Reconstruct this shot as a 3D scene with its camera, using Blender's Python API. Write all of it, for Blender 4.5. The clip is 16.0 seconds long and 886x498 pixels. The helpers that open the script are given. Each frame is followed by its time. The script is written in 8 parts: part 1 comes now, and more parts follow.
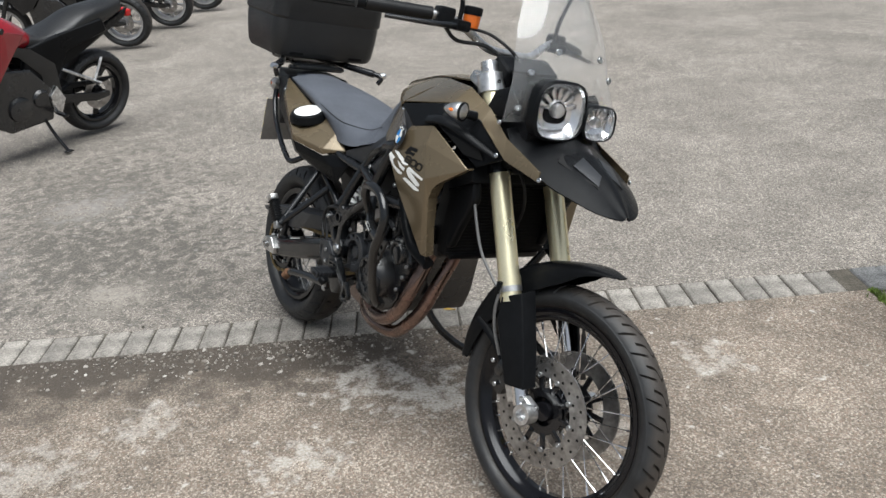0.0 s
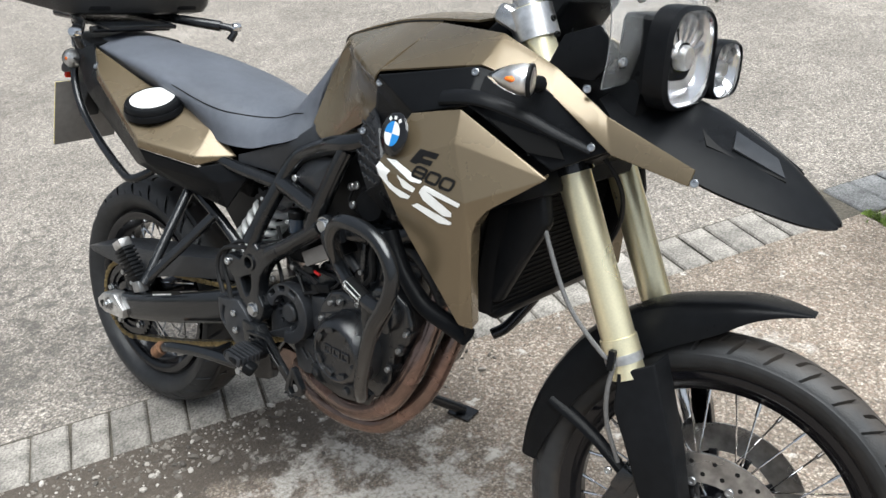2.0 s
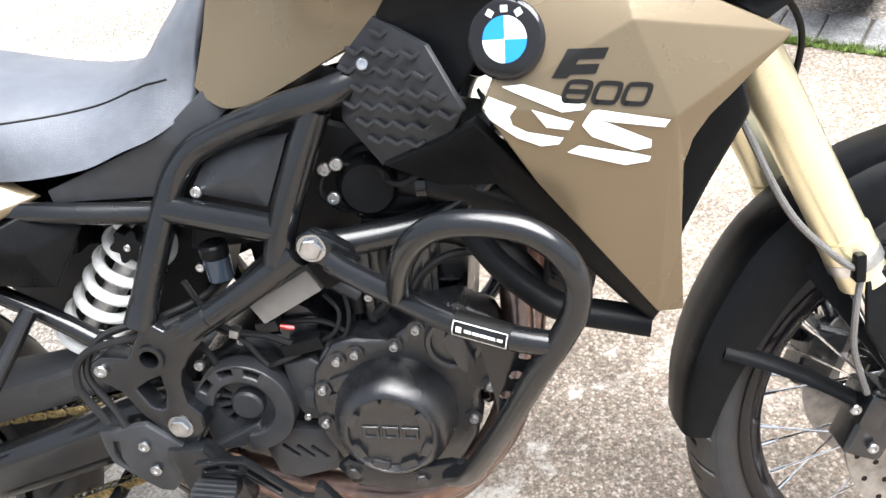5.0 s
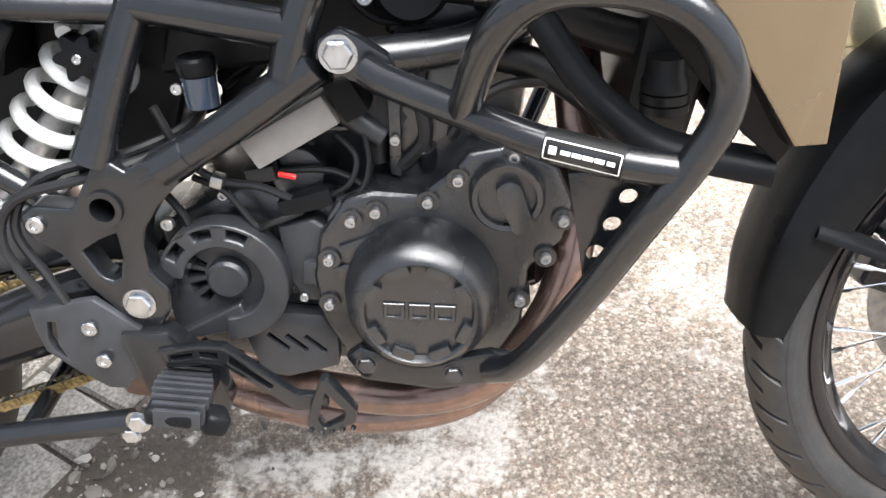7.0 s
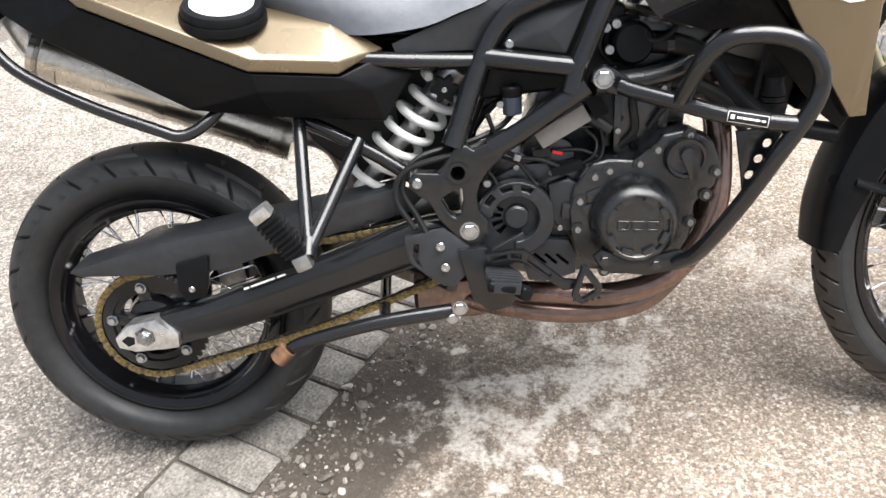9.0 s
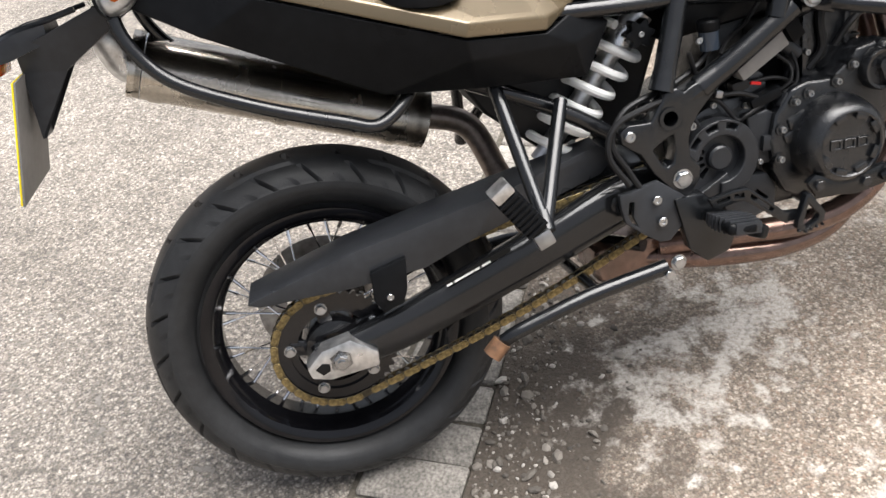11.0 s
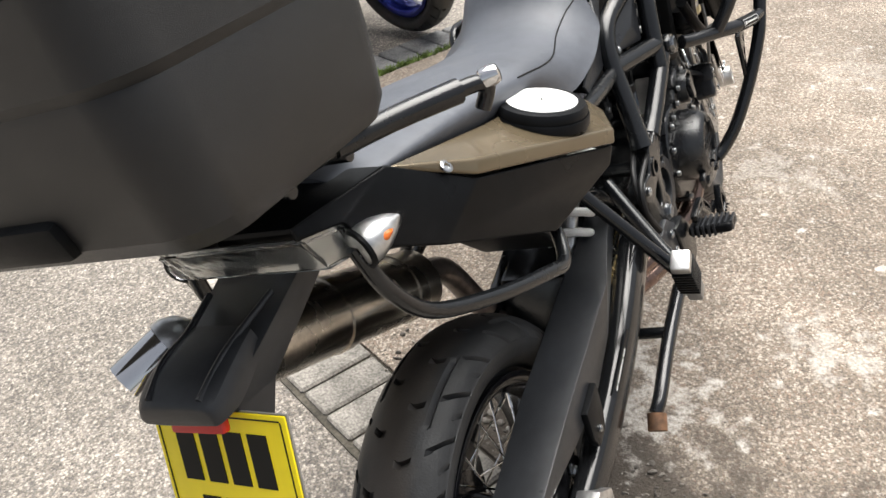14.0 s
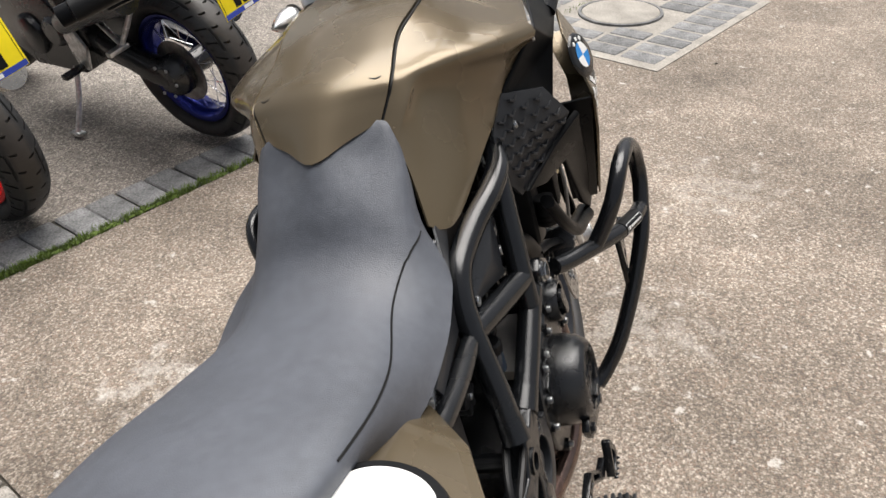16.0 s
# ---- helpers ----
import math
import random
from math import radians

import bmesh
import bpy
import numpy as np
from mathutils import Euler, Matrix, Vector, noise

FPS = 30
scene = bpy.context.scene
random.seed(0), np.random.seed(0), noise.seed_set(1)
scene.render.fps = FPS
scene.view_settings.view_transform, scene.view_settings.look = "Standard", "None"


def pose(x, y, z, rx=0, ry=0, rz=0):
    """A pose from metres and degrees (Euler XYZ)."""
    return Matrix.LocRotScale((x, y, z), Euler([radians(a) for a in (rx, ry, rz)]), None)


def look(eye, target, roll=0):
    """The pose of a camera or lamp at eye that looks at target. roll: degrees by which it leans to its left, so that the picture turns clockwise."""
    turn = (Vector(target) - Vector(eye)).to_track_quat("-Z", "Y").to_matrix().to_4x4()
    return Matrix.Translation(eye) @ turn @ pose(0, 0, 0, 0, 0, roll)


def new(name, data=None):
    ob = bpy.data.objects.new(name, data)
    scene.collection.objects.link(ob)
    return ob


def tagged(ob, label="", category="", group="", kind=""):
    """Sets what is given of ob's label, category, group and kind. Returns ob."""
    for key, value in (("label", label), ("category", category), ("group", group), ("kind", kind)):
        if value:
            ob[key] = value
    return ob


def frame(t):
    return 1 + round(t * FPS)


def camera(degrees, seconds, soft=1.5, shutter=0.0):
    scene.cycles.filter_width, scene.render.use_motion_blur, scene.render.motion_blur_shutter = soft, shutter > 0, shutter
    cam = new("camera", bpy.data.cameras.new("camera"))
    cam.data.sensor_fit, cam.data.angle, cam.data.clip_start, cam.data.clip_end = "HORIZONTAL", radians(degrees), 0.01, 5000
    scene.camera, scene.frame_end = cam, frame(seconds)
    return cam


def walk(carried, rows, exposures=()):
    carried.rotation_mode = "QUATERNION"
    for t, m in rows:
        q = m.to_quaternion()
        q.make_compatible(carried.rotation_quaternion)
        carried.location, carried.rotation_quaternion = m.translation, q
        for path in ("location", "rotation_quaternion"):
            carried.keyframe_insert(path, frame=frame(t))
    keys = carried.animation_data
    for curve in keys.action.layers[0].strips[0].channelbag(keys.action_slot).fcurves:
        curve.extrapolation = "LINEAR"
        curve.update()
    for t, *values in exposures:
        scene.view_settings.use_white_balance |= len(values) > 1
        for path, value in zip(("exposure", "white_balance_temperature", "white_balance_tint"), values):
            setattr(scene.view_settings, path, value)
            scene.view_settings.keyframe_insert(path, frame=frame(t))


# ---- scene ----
cam = camera(52.9, 16.0)
METRES, EYE, TILT, LEAN, TURN = 5.5, 1.25, -14.0, 0.0, 0.0
PATH = [
    (0, (3.219, -1.191, 1.715), (1.641, -0.251, 0.923), -4.4),
    (0.5, (2.867, -1.137, 1.666), (1.38, -0.094, 0.829), -4.9),
    (1, (2.58, -1.062, 1.649), (1.168, 0.042, 0.76), -6.2),
    (1.5, (2.274, -1.05, 1.605), (1.017, 0.187, 0.663), -6.2),
    (2, (2.041, -0.992, 1.569), (0.869, 0.291, 0.578), -7.0),
    (2.5, (1.822, -0.872, 1.525), (0.722, 0.411, 0.455), -8.6),
    (3, (1.676, -0.833, 1.491), (0.731, 0.518, 0.359), -9.8),
    (3.5, (1.509, -0.845, 1.461), (0.728, 0.572, 0.285), -10.5),
    (3.7, (1.458, -0.834, 1.458), (0.713, 0.592, 0.269), -10.8),
    (5.8, (1.023, -0.697, 1.27), (0.906, 0.801, -0.049), -9.1),
    (6, (1.003, -0.684, 1.226), (0.901, 0.818, -0.091), -7.5),
    (6.5, (0.986, -0.666, 1.17), (0.884, 0.822, -0.163), -4.8),
    (7, (0.978, -0.67, 1.163), (0.843, 0.794, -0.192), -4.9),
    (7.5, (0.934, -0.724, 1.216), (0.761, 0.751, -0.123), -5.9),
    (8, (0.798, -0.884, 1.319), (0.662, 0.663, 0.06), -6.1),
    (8.5, (0.713, -1.123, 1.382), (0.609, 0.477, 0.186), -5.2),
    (9, (0.638, -1.312, 1.424), (0.543, 0.295, 0.237), -5.6),
    (9.2, (0.578, -1.37, 1.433), (0.49, 0.242, 0.252), -5.9),
    (11.3, (-0.124, -1.112, 1.371), (0.243, 0.432, 0.154), -8.5),
    (11.5, (-0.247, -1.061, 1.383), (0.224, 0.455, 0.168), -7.7),
    (12, (-0.482, -0.896, 1.379), (0.133, 0.579, 0.176), -7.2),
    (12.5, (-0.658, -0.673, 1.376), (0.203, 0.667, 0.165), -7.5),
    (13, (-0.845, -0.546, 1.42), (0.337, 0.552, 0.239), -5.9),
    (13.5, (-0.91, -0.428, 1.447), (0.453, 0.498, 0.313), -6.3),
    (14, (-0.859, -0.325, 1.468), (0.621, 0.433, 0.357), -7.0),
    (14.5, (-0.817, -0.211, 1.505), (0.769, 0.333, 0.415), -4.9),
    (15, (-0.704, -0.153, 1.521), (0.924, 0.293, 0.448), -4.2),
    (15.5, (-0.466, -0.184, 1.522), (1.163, 0.256, 0.449), -3.9),
    (16, (-0.251, -0.134, 1.522), (1.386, 0.273, 0.446), -2.4),
]
walk(cam, [(t, look(eye, target, roll)) for t, eye, target, roll in PATH],
     exposures=((0, 0.66, 6300, 7), (1.5, 0.97, 6250, 6), (2.5, 1.28, 6250, 7), (3.5, 1.60, 6300, 8), (6, 2.58, 6400, 10), (7, 2.55, 6400, 10), (8, 2.40, 6420, 10), (9, 1.86, 6550, 10), (11.5, 1.45, 6650, 11), (13.5, 1.27, 6900, 9), (14.5, 1.27, 6450, 9), (15, 1.23, 6350, 9), (15.4, 1.22, 6550, 10.5), (16, 0.84, 6750, 11)))

# ---- light: bright overcast daylight ----
SUN_EL, SUN_ROT = radians(72), radians(96)
world = bpy.data.worlds.new("overcast_sky")
scene.world = world
world.use_nodes = True
wn, wl = world.node_tree.nodes, world.node_tree.links
wn.clear()
sky = wn.new("ShaderNodeTexSky")
sky.sky_type, sky.sun_disc, sky.sun_elevation, sky.sun_rotation = "NISHITA", False, SUN_EL, SUN_ROT
sky.air_density, sky.dust_density, sky.ozone_density = 1.0, 4.0, 1.0
grey = wn.new("ShaderNodeHueSaturation")
grey.inputs["Saturation"].default_value = 0.42
wback = wn.new("ShaderNodeBackground")
wback.inputs["Strength"].default_value = 0.062
wout = wn.new("ShaderNodeOutputWorld")
wl.new(sky.outputs[0], grey.inputs["Color"])
wl.new(grey.outputs[0], wback.inputs["Color"])
wl.new(wback.outputs[0], wout.inputs["Surface"])
sun = new("sun", bpy.data.lights.new("sun", "SUN"))
sun.data.energy, sun.data.angle, sun.data.color = 3.3, radians(62), (0.985, 0.985, 0.98)
sun.matrix_world = look((0, 0, 0), (-math.sin(SUN_ROT) * math.cos(SUN_EL), -math.cos(SUN_ROT) * math.cos(SUN_EL), -math.sin(SUN_EL)))
sun.location = (0, 0, 12)


# ---- materials ----
def material(name, color, rough=0.5, metal=0.0, grain=0.0, grain_size=60.0, blotch=0.0, blotch_size=6.0, bump=0.0, bump_size=400.0, coat=0.0,
             spec=0.5, tint=None, rough_var=0.0):
    """A surface with fine grain, larger blotches of wear and fine relief, all at real size."""
    m = bpy.data.materials.new(name)
    m.use_nodes = True
    n, l = m.node_tree.nodes, m.node_tree.links
    b = n["Principled BSDF"]
    b.inputs["Base Color"].default_value = (*color, 1)
    b.inputs["Roughness"].default_value = rough
    b.inputs["Metallic"].default_value = metal
    b.inputs["Coat Weight"].default_value = coat
    b.inputs["Specular IOR Level"].default_value = spec
    co = n.new("ShaderNodeTexCoord")
    out = None
    if grain or blotch:
        col = n.new("ShaderNodeRGB")
        col.outputs[0].default_value = (*color, 1)
        out = col.outputs[0]
        for amount, size, detail in ((grain, grain_size, 3), (blotch, blotch_size, 5)):
            if not amount:
                continue
            t = n.new("ShaderNodeTexNoise")
            t.inputs["Scale"].default_value, t.inputs["Detail"].default_value = size, detail
            l.new(co.outputs["Object"], t.inputs["Vector"])
            r = n.new("ShaderNodeMapRange")
            r.inputs["From Min"].default_value, r.inputs["From Max"].default_value = 0.3, 0.7
            l.new(t.outputs["Fac"], r.inputs["Value"])
            mix = n.new("ShaderNodeMix")
            mix.data_type = "RGBA"
            far = tint if (tint and size == blotch_size) else tuple(min(1, c * (1 + amount)) for c in color)
            near = tuple(c * (1 - amount) for c in color)
            c2 = n.new("ShaderNodeMix")
            c2.data_type, c2.blend_type = "RGBA", "MULTIPLY"
            mix.inputs["A"].default_value = (1 - amount, 1 - amount, 1 - amount, 1)
            mix.inputs["B"].default_value = (1 + amount, 1 + amount, 1 + amount, 1) if not (tint and size == blotch_size) else (*tint, 1)
            l.new(r.outputs[0], mix.inputs["Factor"])
            c2.inputs["Factor"].default_value = 1.0
            l.new(out, c2.inputs["A"])
            l.new(mix.outputs["Result"], c2.inputs["B"])
            out = c2.outputs["Result"]
        l.new(out, b.inputs["Base Color"])
    if rough_var:
        t = n.new("ShaderNodeTexNoise")
        t.inputs["Scale"].default_value, t.inputs["Detail"].default_value = 9.0, 6
        l.new(co.outputs["Object"], t.inputs["Vector"])
        r = n.new("ShaderNodeMapRange")
        r.inputs["From Min"].default_value, r.inputs["From Max"].default_value = 0.3, 0.7
        r.inputs["To Min"].default_value, r.inputs["To Max"].default_value = max(0.03, rough - rough_var), min(1, rough + rough_var)
        l.new(t.outputs["Fac"], r.inputs["Value"])
        l.new(r.outputs[0], b.inputs["Roughness"])
    if bump:
        t = n.new("ShaderNodeTexNoise")
        t.inputs["Scale"].default_value, t.inputs["Detail"].default_value = bump_size, 4
        l.new(co.outputs["Object"], t.inputs["Vector"])
        bp = n.new("ShaderNodeBump")
        bp.inputs["Strength"].default_value, bp.inputs["Distance"].default_value = bump, 0.002
        l.new(t.outputs["Fac"], bp.inputs["Height"])
        l.new(bp.outputs[0], b.inputs["Normal"])
    return m


MAT = dict(
    swing=material("semi_gloss_black_paint", (0.0095, 0.010, 0.011), 0.17, grain=0.1, blotch=0.3, rough_var=0.08),
    plastic=material("black_plastic", (0.0060, 0.0064, 0.0072), 0.34, spec=0.10, grain=0.15, blotch=0.25, bump=0.12, bump_size=900, rough_var=0.1),
    plastic_grey=material("worn_black_plastic", (0.021, 0.0225, 0.0255), 0.36, spec=0.42, grain=0.15, blotch=0.3, bump=0.15, bump_size=900, rough_var=0.1),
    gloss=material("gloss_black_plastic", (0.008, 0.008, 0.009), 0.12, blotch=0.2, rough_var=0.05),
    frame=material("satin_black_paint", (0.0060, 0.0067, 0.0078), 0.20, spec=0.60, grain=0.1, blotch=0.3, bump=0.06, bump_size=700, rough_var=0.1),
    engine=material("black_engine_paint", (0.0085, 0.0092, 0.0106), 0.22, spec=0.80, grain=0.2, blotch=0.4, blotch_size=14, bump=0.25, bump_size=500, rough_var=0.12),
    khaki=material("matt_olive_bronze_paint", (0.154, 0.120, 0.075), 0.26, metal=0.50, coat=0.22, grain=0.04, grain_size=900, blotch=0.06, rough_var=0.05),
    seat=material("charcoal_seat_vinyl", (0.078, 0.085, 0.101), 0.48, grain=0.1, blotch=0.15, bump=0.35, bump_size=700, rough_var=0.06),
    case=material("textured_case_plastic", (0.0105, 0.0108, 0.0115), 0.36, spec=0.5, grain=0.1, blotch=0.3, blotch_size=5, bump=0.3, bump_size=1400, rough_var=0.08),
    rubber=material("tyre_rubber", (0.0165, 0.0170, 0.0180), 0.52, spec=0.45, grain=0.2, blotch=0.35, blotch_size=11, bump=0.25, bump_size=300, rough_var=0.1),
    rim=material("black_rim_anodising", (0.008, 0.008, 0.010), 0.16, metal=0.3, blotch=0.3, rough_var=0.08),
    fork=material("gold_anodised_fork", (0.84, 0.77, 0.53), 0.30, metal=0.8, grain=0.05, grain_size=300, blotch=0.06, rough_var=0.06),
    silver=material("bare_aluminium", (0.62, 0.62, 0.62), 0.34, metal=0.95, grain=0.15, blotch=0.25, blotch_size=30, bump=0.1, rough_var=0.1),
    bolt_grey=material("zinc_bolt", (0.36, 0.365, 0.37), 0.34, metal=0.95, blotch=0.2, blotch_size=60, rough_var=0.1),
    chain_dark=material("oily_chain_steel", (0.10, 0.085, 0.06), 0.4, metal=0.8, grain=0.4, grain_size=150, rough_var=0.1),
    steel=material("bright_steel", (0.42, 0.43, 0.44), 0.27, metal=1.0, grain=0.1, blotch=0.2, blotch_size=40, rough_var=0.1),
    disc=material("brake_disc_steel", (0.33, 0.32, 0.31), 0.34, metal=0.9, grain=0.25, blotch=0.35, blotch_size=20, rough_var=0.1),
    reflector=material("lamp_reflector", (0.74, 0.74, 0.75), 0.17, metal=0.92, blotch=0.08),
    chrome=material("chrome", (0.75, 0.75, 0.76), 0.1, metal=1.0, blotch=0.1, rough_var=0.05),
    pipe=material("heat_tinted_steel_pipe", (0.235, 0.178, 0.152), 0.26, metal=0.85, grain=0.2, grain_size=90, blotch=0.35, blotch_size=9, tint=(1.1, 0.9, 0.85), rough_var=0.12),
    pipe_grey=material("grey_steel_pipe", (0.30, 0.25, 0.22), 0.38, metal=0.85, grain=0.2, grain_size=90, blotch=0.35, blotch_size=9, rough_var=0.12),
    muffler=material("brushed_muffler_steel", (0.58, 0.53, 0.46), 0.25, metal=1.0, grain=0.12, grain_size=120, blotch=0.2, blotch_size=7, rough_var=0.1),
    white=material("white_paint", (0.78, 0.78, 0.76), 0.35, grain=0.04, blotch=0.06, rough_var=0.08),
    chain=material("gold_chain_links", (0.20, 0.150, 0.068), 0.42, metal=0.75, grain=0.5, grain_size=150, blotch=0.4, blotch_size=30, rough_var=0.12),
    hose=material("rubber_hose", (0.0075, 0.0075, 0.008), 0.45, spec=0.3, grain=0.15, blotch=0.2, bump=0.1),
    hose_grey=material("braided_brake_hose", (0.16, 0.16, 0.16), 0.4, metal=0.4, grain=0.3, grain_size=500, bump=0.3, bump_size=900),
    grey_box=material("grey_moulded_plastic", (0.20, 0.19, 0.18), 0.55, grain=0.08, blotch=0.12, bump=0.1),
    smoke=material("smoked_reservoir_plastic", (0.025, 0.035, 0.05), 0.15, blotch=0.2),
    orange=material("amber_lens", (0.55, 0.12, 0.016), 0.18, blotch=0.1),
    red=material("red_lens", (0.50, 0.015, 0.015), 0.16, blotch=0.1),
    red_paint=material("red_gloss_paint", (0.22, 0.004, 0.010), 0.14, coat=0.6, grain=0.04, blotch=0.08),
    red_rim=material("red_rim_paint", (0.60, 0.02, 0.018), 0.25, coat=0.3, blotch=0.1),
    blue_rim=material("blue_anodised_rim", (0.01, 0.018, 0.16), 0.22, metal=0.7, blotch=0.2),
    grey_rim=material("silver_cast_wheel", (0.52, 0.52, 0.53), 0.35, metal=0.7, grain=0.1, blotch=0.15),
    blue=material("blue_enamel", (0.02, 0.22, 0.58), 0.2, blotch=0.05),
    yellow=material("yellow_plate_plastic", (0.97, 0.78, 0.010), 0.35, grain=0.02, blotch=0.04, blotch_size=20),
    # black for print and seams, also standing in for shade in openings
    ink_and_shade=material("black_ink_and_shade", (0.006, 0.006, 0.006), 0.5, spec=0.2, blotch=0.1),
    plate_blue=material("blue_plate_strip", (0.03, 0.06, 0.36), 0.35, blotch=0.1),
    radiator=material("radiator_core", (0.005, 0.005, 0.0055), 0.6, spec=0.15, grain=0.4, grain_size=300, blotch=0.3, bump=0.6, bump_size=500),
    rust=material("rusty_stand_end", (0.14, 0.07, 0.035), 0.75, grain=0.4, blotch=0.4, blotch_size=40, bump=0.3),
)


def glass(name, color=(1, 1, 1), rough=0.02, ior=1.45, bump=0.0, clear=1.0):
    m = bpy.data.materials.new(name)
    m.use_nodes = True
    b = m.node_tree.nodes["Principled BSDF"]
    b.inputs["Base Color"].default_value = (*color, 1)
    b.inputs["Roughness"].default_value = rough
    b.inputs["Transmission Weight"].default_value = clear
    b.inputs["IOR"].default_value = ior
    if bump:
        n, l = m.node_tree.nodes, m.node_tree.links
        co = n.new("ShaderNodeTexCoord")
        t = n.new("ShaderNodeTexNoise")
        t.inputs["Scale"].default_value = 60
        l.new(co.outputs["Object"], t.inputs["Vector"])
        bp = n.new("ShaderNodeBump")
        bp.inputs["Strength"].default_value, bp.inputs["Distance"].default_value = bump, 0.003
        l.new(t.outputs["Fac"], bp.inputs["Height"])
        l.new(bp.outputs[0], b.inputs["Normal"])
    return m


MAT["screen"] = glass("clear_windscreen", (0.965, 0.975, 0.98), 0.03, 1.40, clear=0.95)
MAT["lens"] = glass("clear_lamp_lens", (0.98, 0.99, 1.0), 0.03, 1.15)
MAT["lens_grey"] = glass("pale_tail_lens", (0.90, 0.92, 0.90), 0.10, 1.3, bump=0.5)


def dusty_tread(m, wide):
    """Brown road dust on the crown of a tyre, fading unevenly towards the shoulders."""
    n, l = m.node_tree.nodes, m.node_tree.links
    b = n["Principled BSDF"]
    co = n.new("ShaderNodeTexCoord")
    xyz = n.new("ShaderNodeSeparateXYZ")
    l.new(co.outputs["Object"], xyz.inputs[0])
    t = n.new("ShaderNodeTexNoise")
    t.inputs["Scale"].default_value, t.inputs["Detail"].default_value = 22.0, 6
    l.new(co.outputs["Object"], t.inputs["Vector"])
    off = n.new("ShaderNodeMath")
    off.operation = "ABSOLUTE"
    l.new(xyz.outputs["Y"], off.inputs[0])
    add = n.new("ShaderNodeMath")
    add.operation = "MULTIPLY_ADD"
    add.inputs[1].default_value = 0.035
    l.new(t.outputs["Fac"], add.inputs[0])
    l.new(off.outputs[0], add.inputs[2])
    r = n.new("ShaderNodeMapRange")
    r.inputs["From Min"].default_value, r.inputs["From Max"].default_value = wide + 0.012, wide + 0.030
    r.inputs["To Min"].default_value, r.inputs["To Max"].default_value = 0.55, 0.0
    l.new(add.outputs[0], r.inputs["Value"])
    mix = n.new("ShaderNodeMix")
    mix.data_type = "RGBA"
    old = b.inputs["Base Color"].links[0].from_socket
    l.new(r.outputs[0], mix.inputs["Factor"])
    l.new(old, mix.inputs["A"])
    mix.inputs["B"].default_value = (0.060, 0.049, 0.040, 1)
    l.new(mix.outputs["Result"], b.inputs["Base Color"])


dusty_tread(MAT["rubber"], 0.030)


# ---- mesh tools ----
def link_mesh(name, bm, mat, sharp=35):
    bmesh.ops.recalc_face_normals(bm, faces=bm.faces)
    me = bpy.data.meshes.new(name)
    bm.to_mesh(me)
    bm.free()
    for p in me.polygons:
        p.use_smooth = True
    me.set_sharp_from_angle(angle=radians(sharp))
    me.materials.append(mat)
    return me


def part(name, bm, mat, parent, label="", sharp=35):
    """One mesh object under a thing or under a part."""
    ob = new(name, link_mesh(name, bm, MAT[mat] if isinstance(mat, str) else mat, sharp))
    ob.parent = parent
    if mat in ("lens", "lens_grey"):
        ob.visible_shadow = False
    return tagged(ob, label)


def thing(name, m, label, category, group="", kind=""):
    ob = new(name)
    ob.empty_display_size = 0.2
    ob.matrix_world = m
    return tagged(ob, label, category, group, kind)


def join(*bms):
    """Many bmeshes as one."""
    out = bmesh.new()
    for b in bms:
        me = bpy.data.meshes.new("tmp")
        b.to_mesh(me)
        b.free()
        out.from_mesh(me)
        bpy.data.meshes.remove(me)
    return out


def moved(bm, m):
    bmesh.ops.transform(bm, matrix=m, verts=bm.verts)
    return bm


def mirrored(bm):
    bmesh.ops.scale(bm, vec=(1, -1, 1), verts=bm.verts)
    bmesh.ops.reverse_faces(bm, faces=bm.faces)
    return bm


def smooth_path(pts, n):
    """Catmull-Rom points through pts, n to a span."""
    p = [Vector(q) for q in pts]
    if n <= 1:
        return p
    p = [2 * p[0] - p[1], *p, 2 * p[-1] - p[-2]]
    out = []
    for i in range(1, len(p) - 2):
        a, b, c, d = p[i - 1:i + 3]
        for k in range(n):
            t = k / n
            out.append(0.5 * (2 * b + (c - a) * t + (2 * a - 5 * b + 4 * c - d) * t * t + (3 * b - a - 3 * c + d) * t ** 3))
    return out + [p[-2]]


def tube(pts, r, sides=12, n=4, flat=1.0, caps=True):
    """A round bar along pts. r: one radius, or one for each end."""
    path = smooth_path(pts, n)
    r0, r1 = r if isinstance(r, tuple) else (r, r)
    bm = bmesh.new()
    rings, up = [], None
    for i, q in enumerate(path):
        d = (path[min(i + 1, len(path) - 1)] - path[max(i - 1, 0)]).normalized()
        if up is None:
            up = d.orthogonal().normalized()
        up = (up - d * up.dot(d)).normalized()
        side = d.cross(up)
        rr = r0 + (r1 - r0) * i / max(1, len(path) - 1)
        rings.append([bm.verts.new(q + rr * (math.cos(a) * up + math.sin(a) * side * flat)) for a in (2 * math.pi * k / sides for k in range(sides))])
    for a, b in zip(rings, rings[1:]):
        for k in range(sides):
            bm.faces.new((a[k], a[(k + 1) % sides], b[(k + 1) % sides], b[k]))
    if caps:
        bm.faces.new(rings[0][::-1])
        bm.faces.new(rings[-1])
    return bm


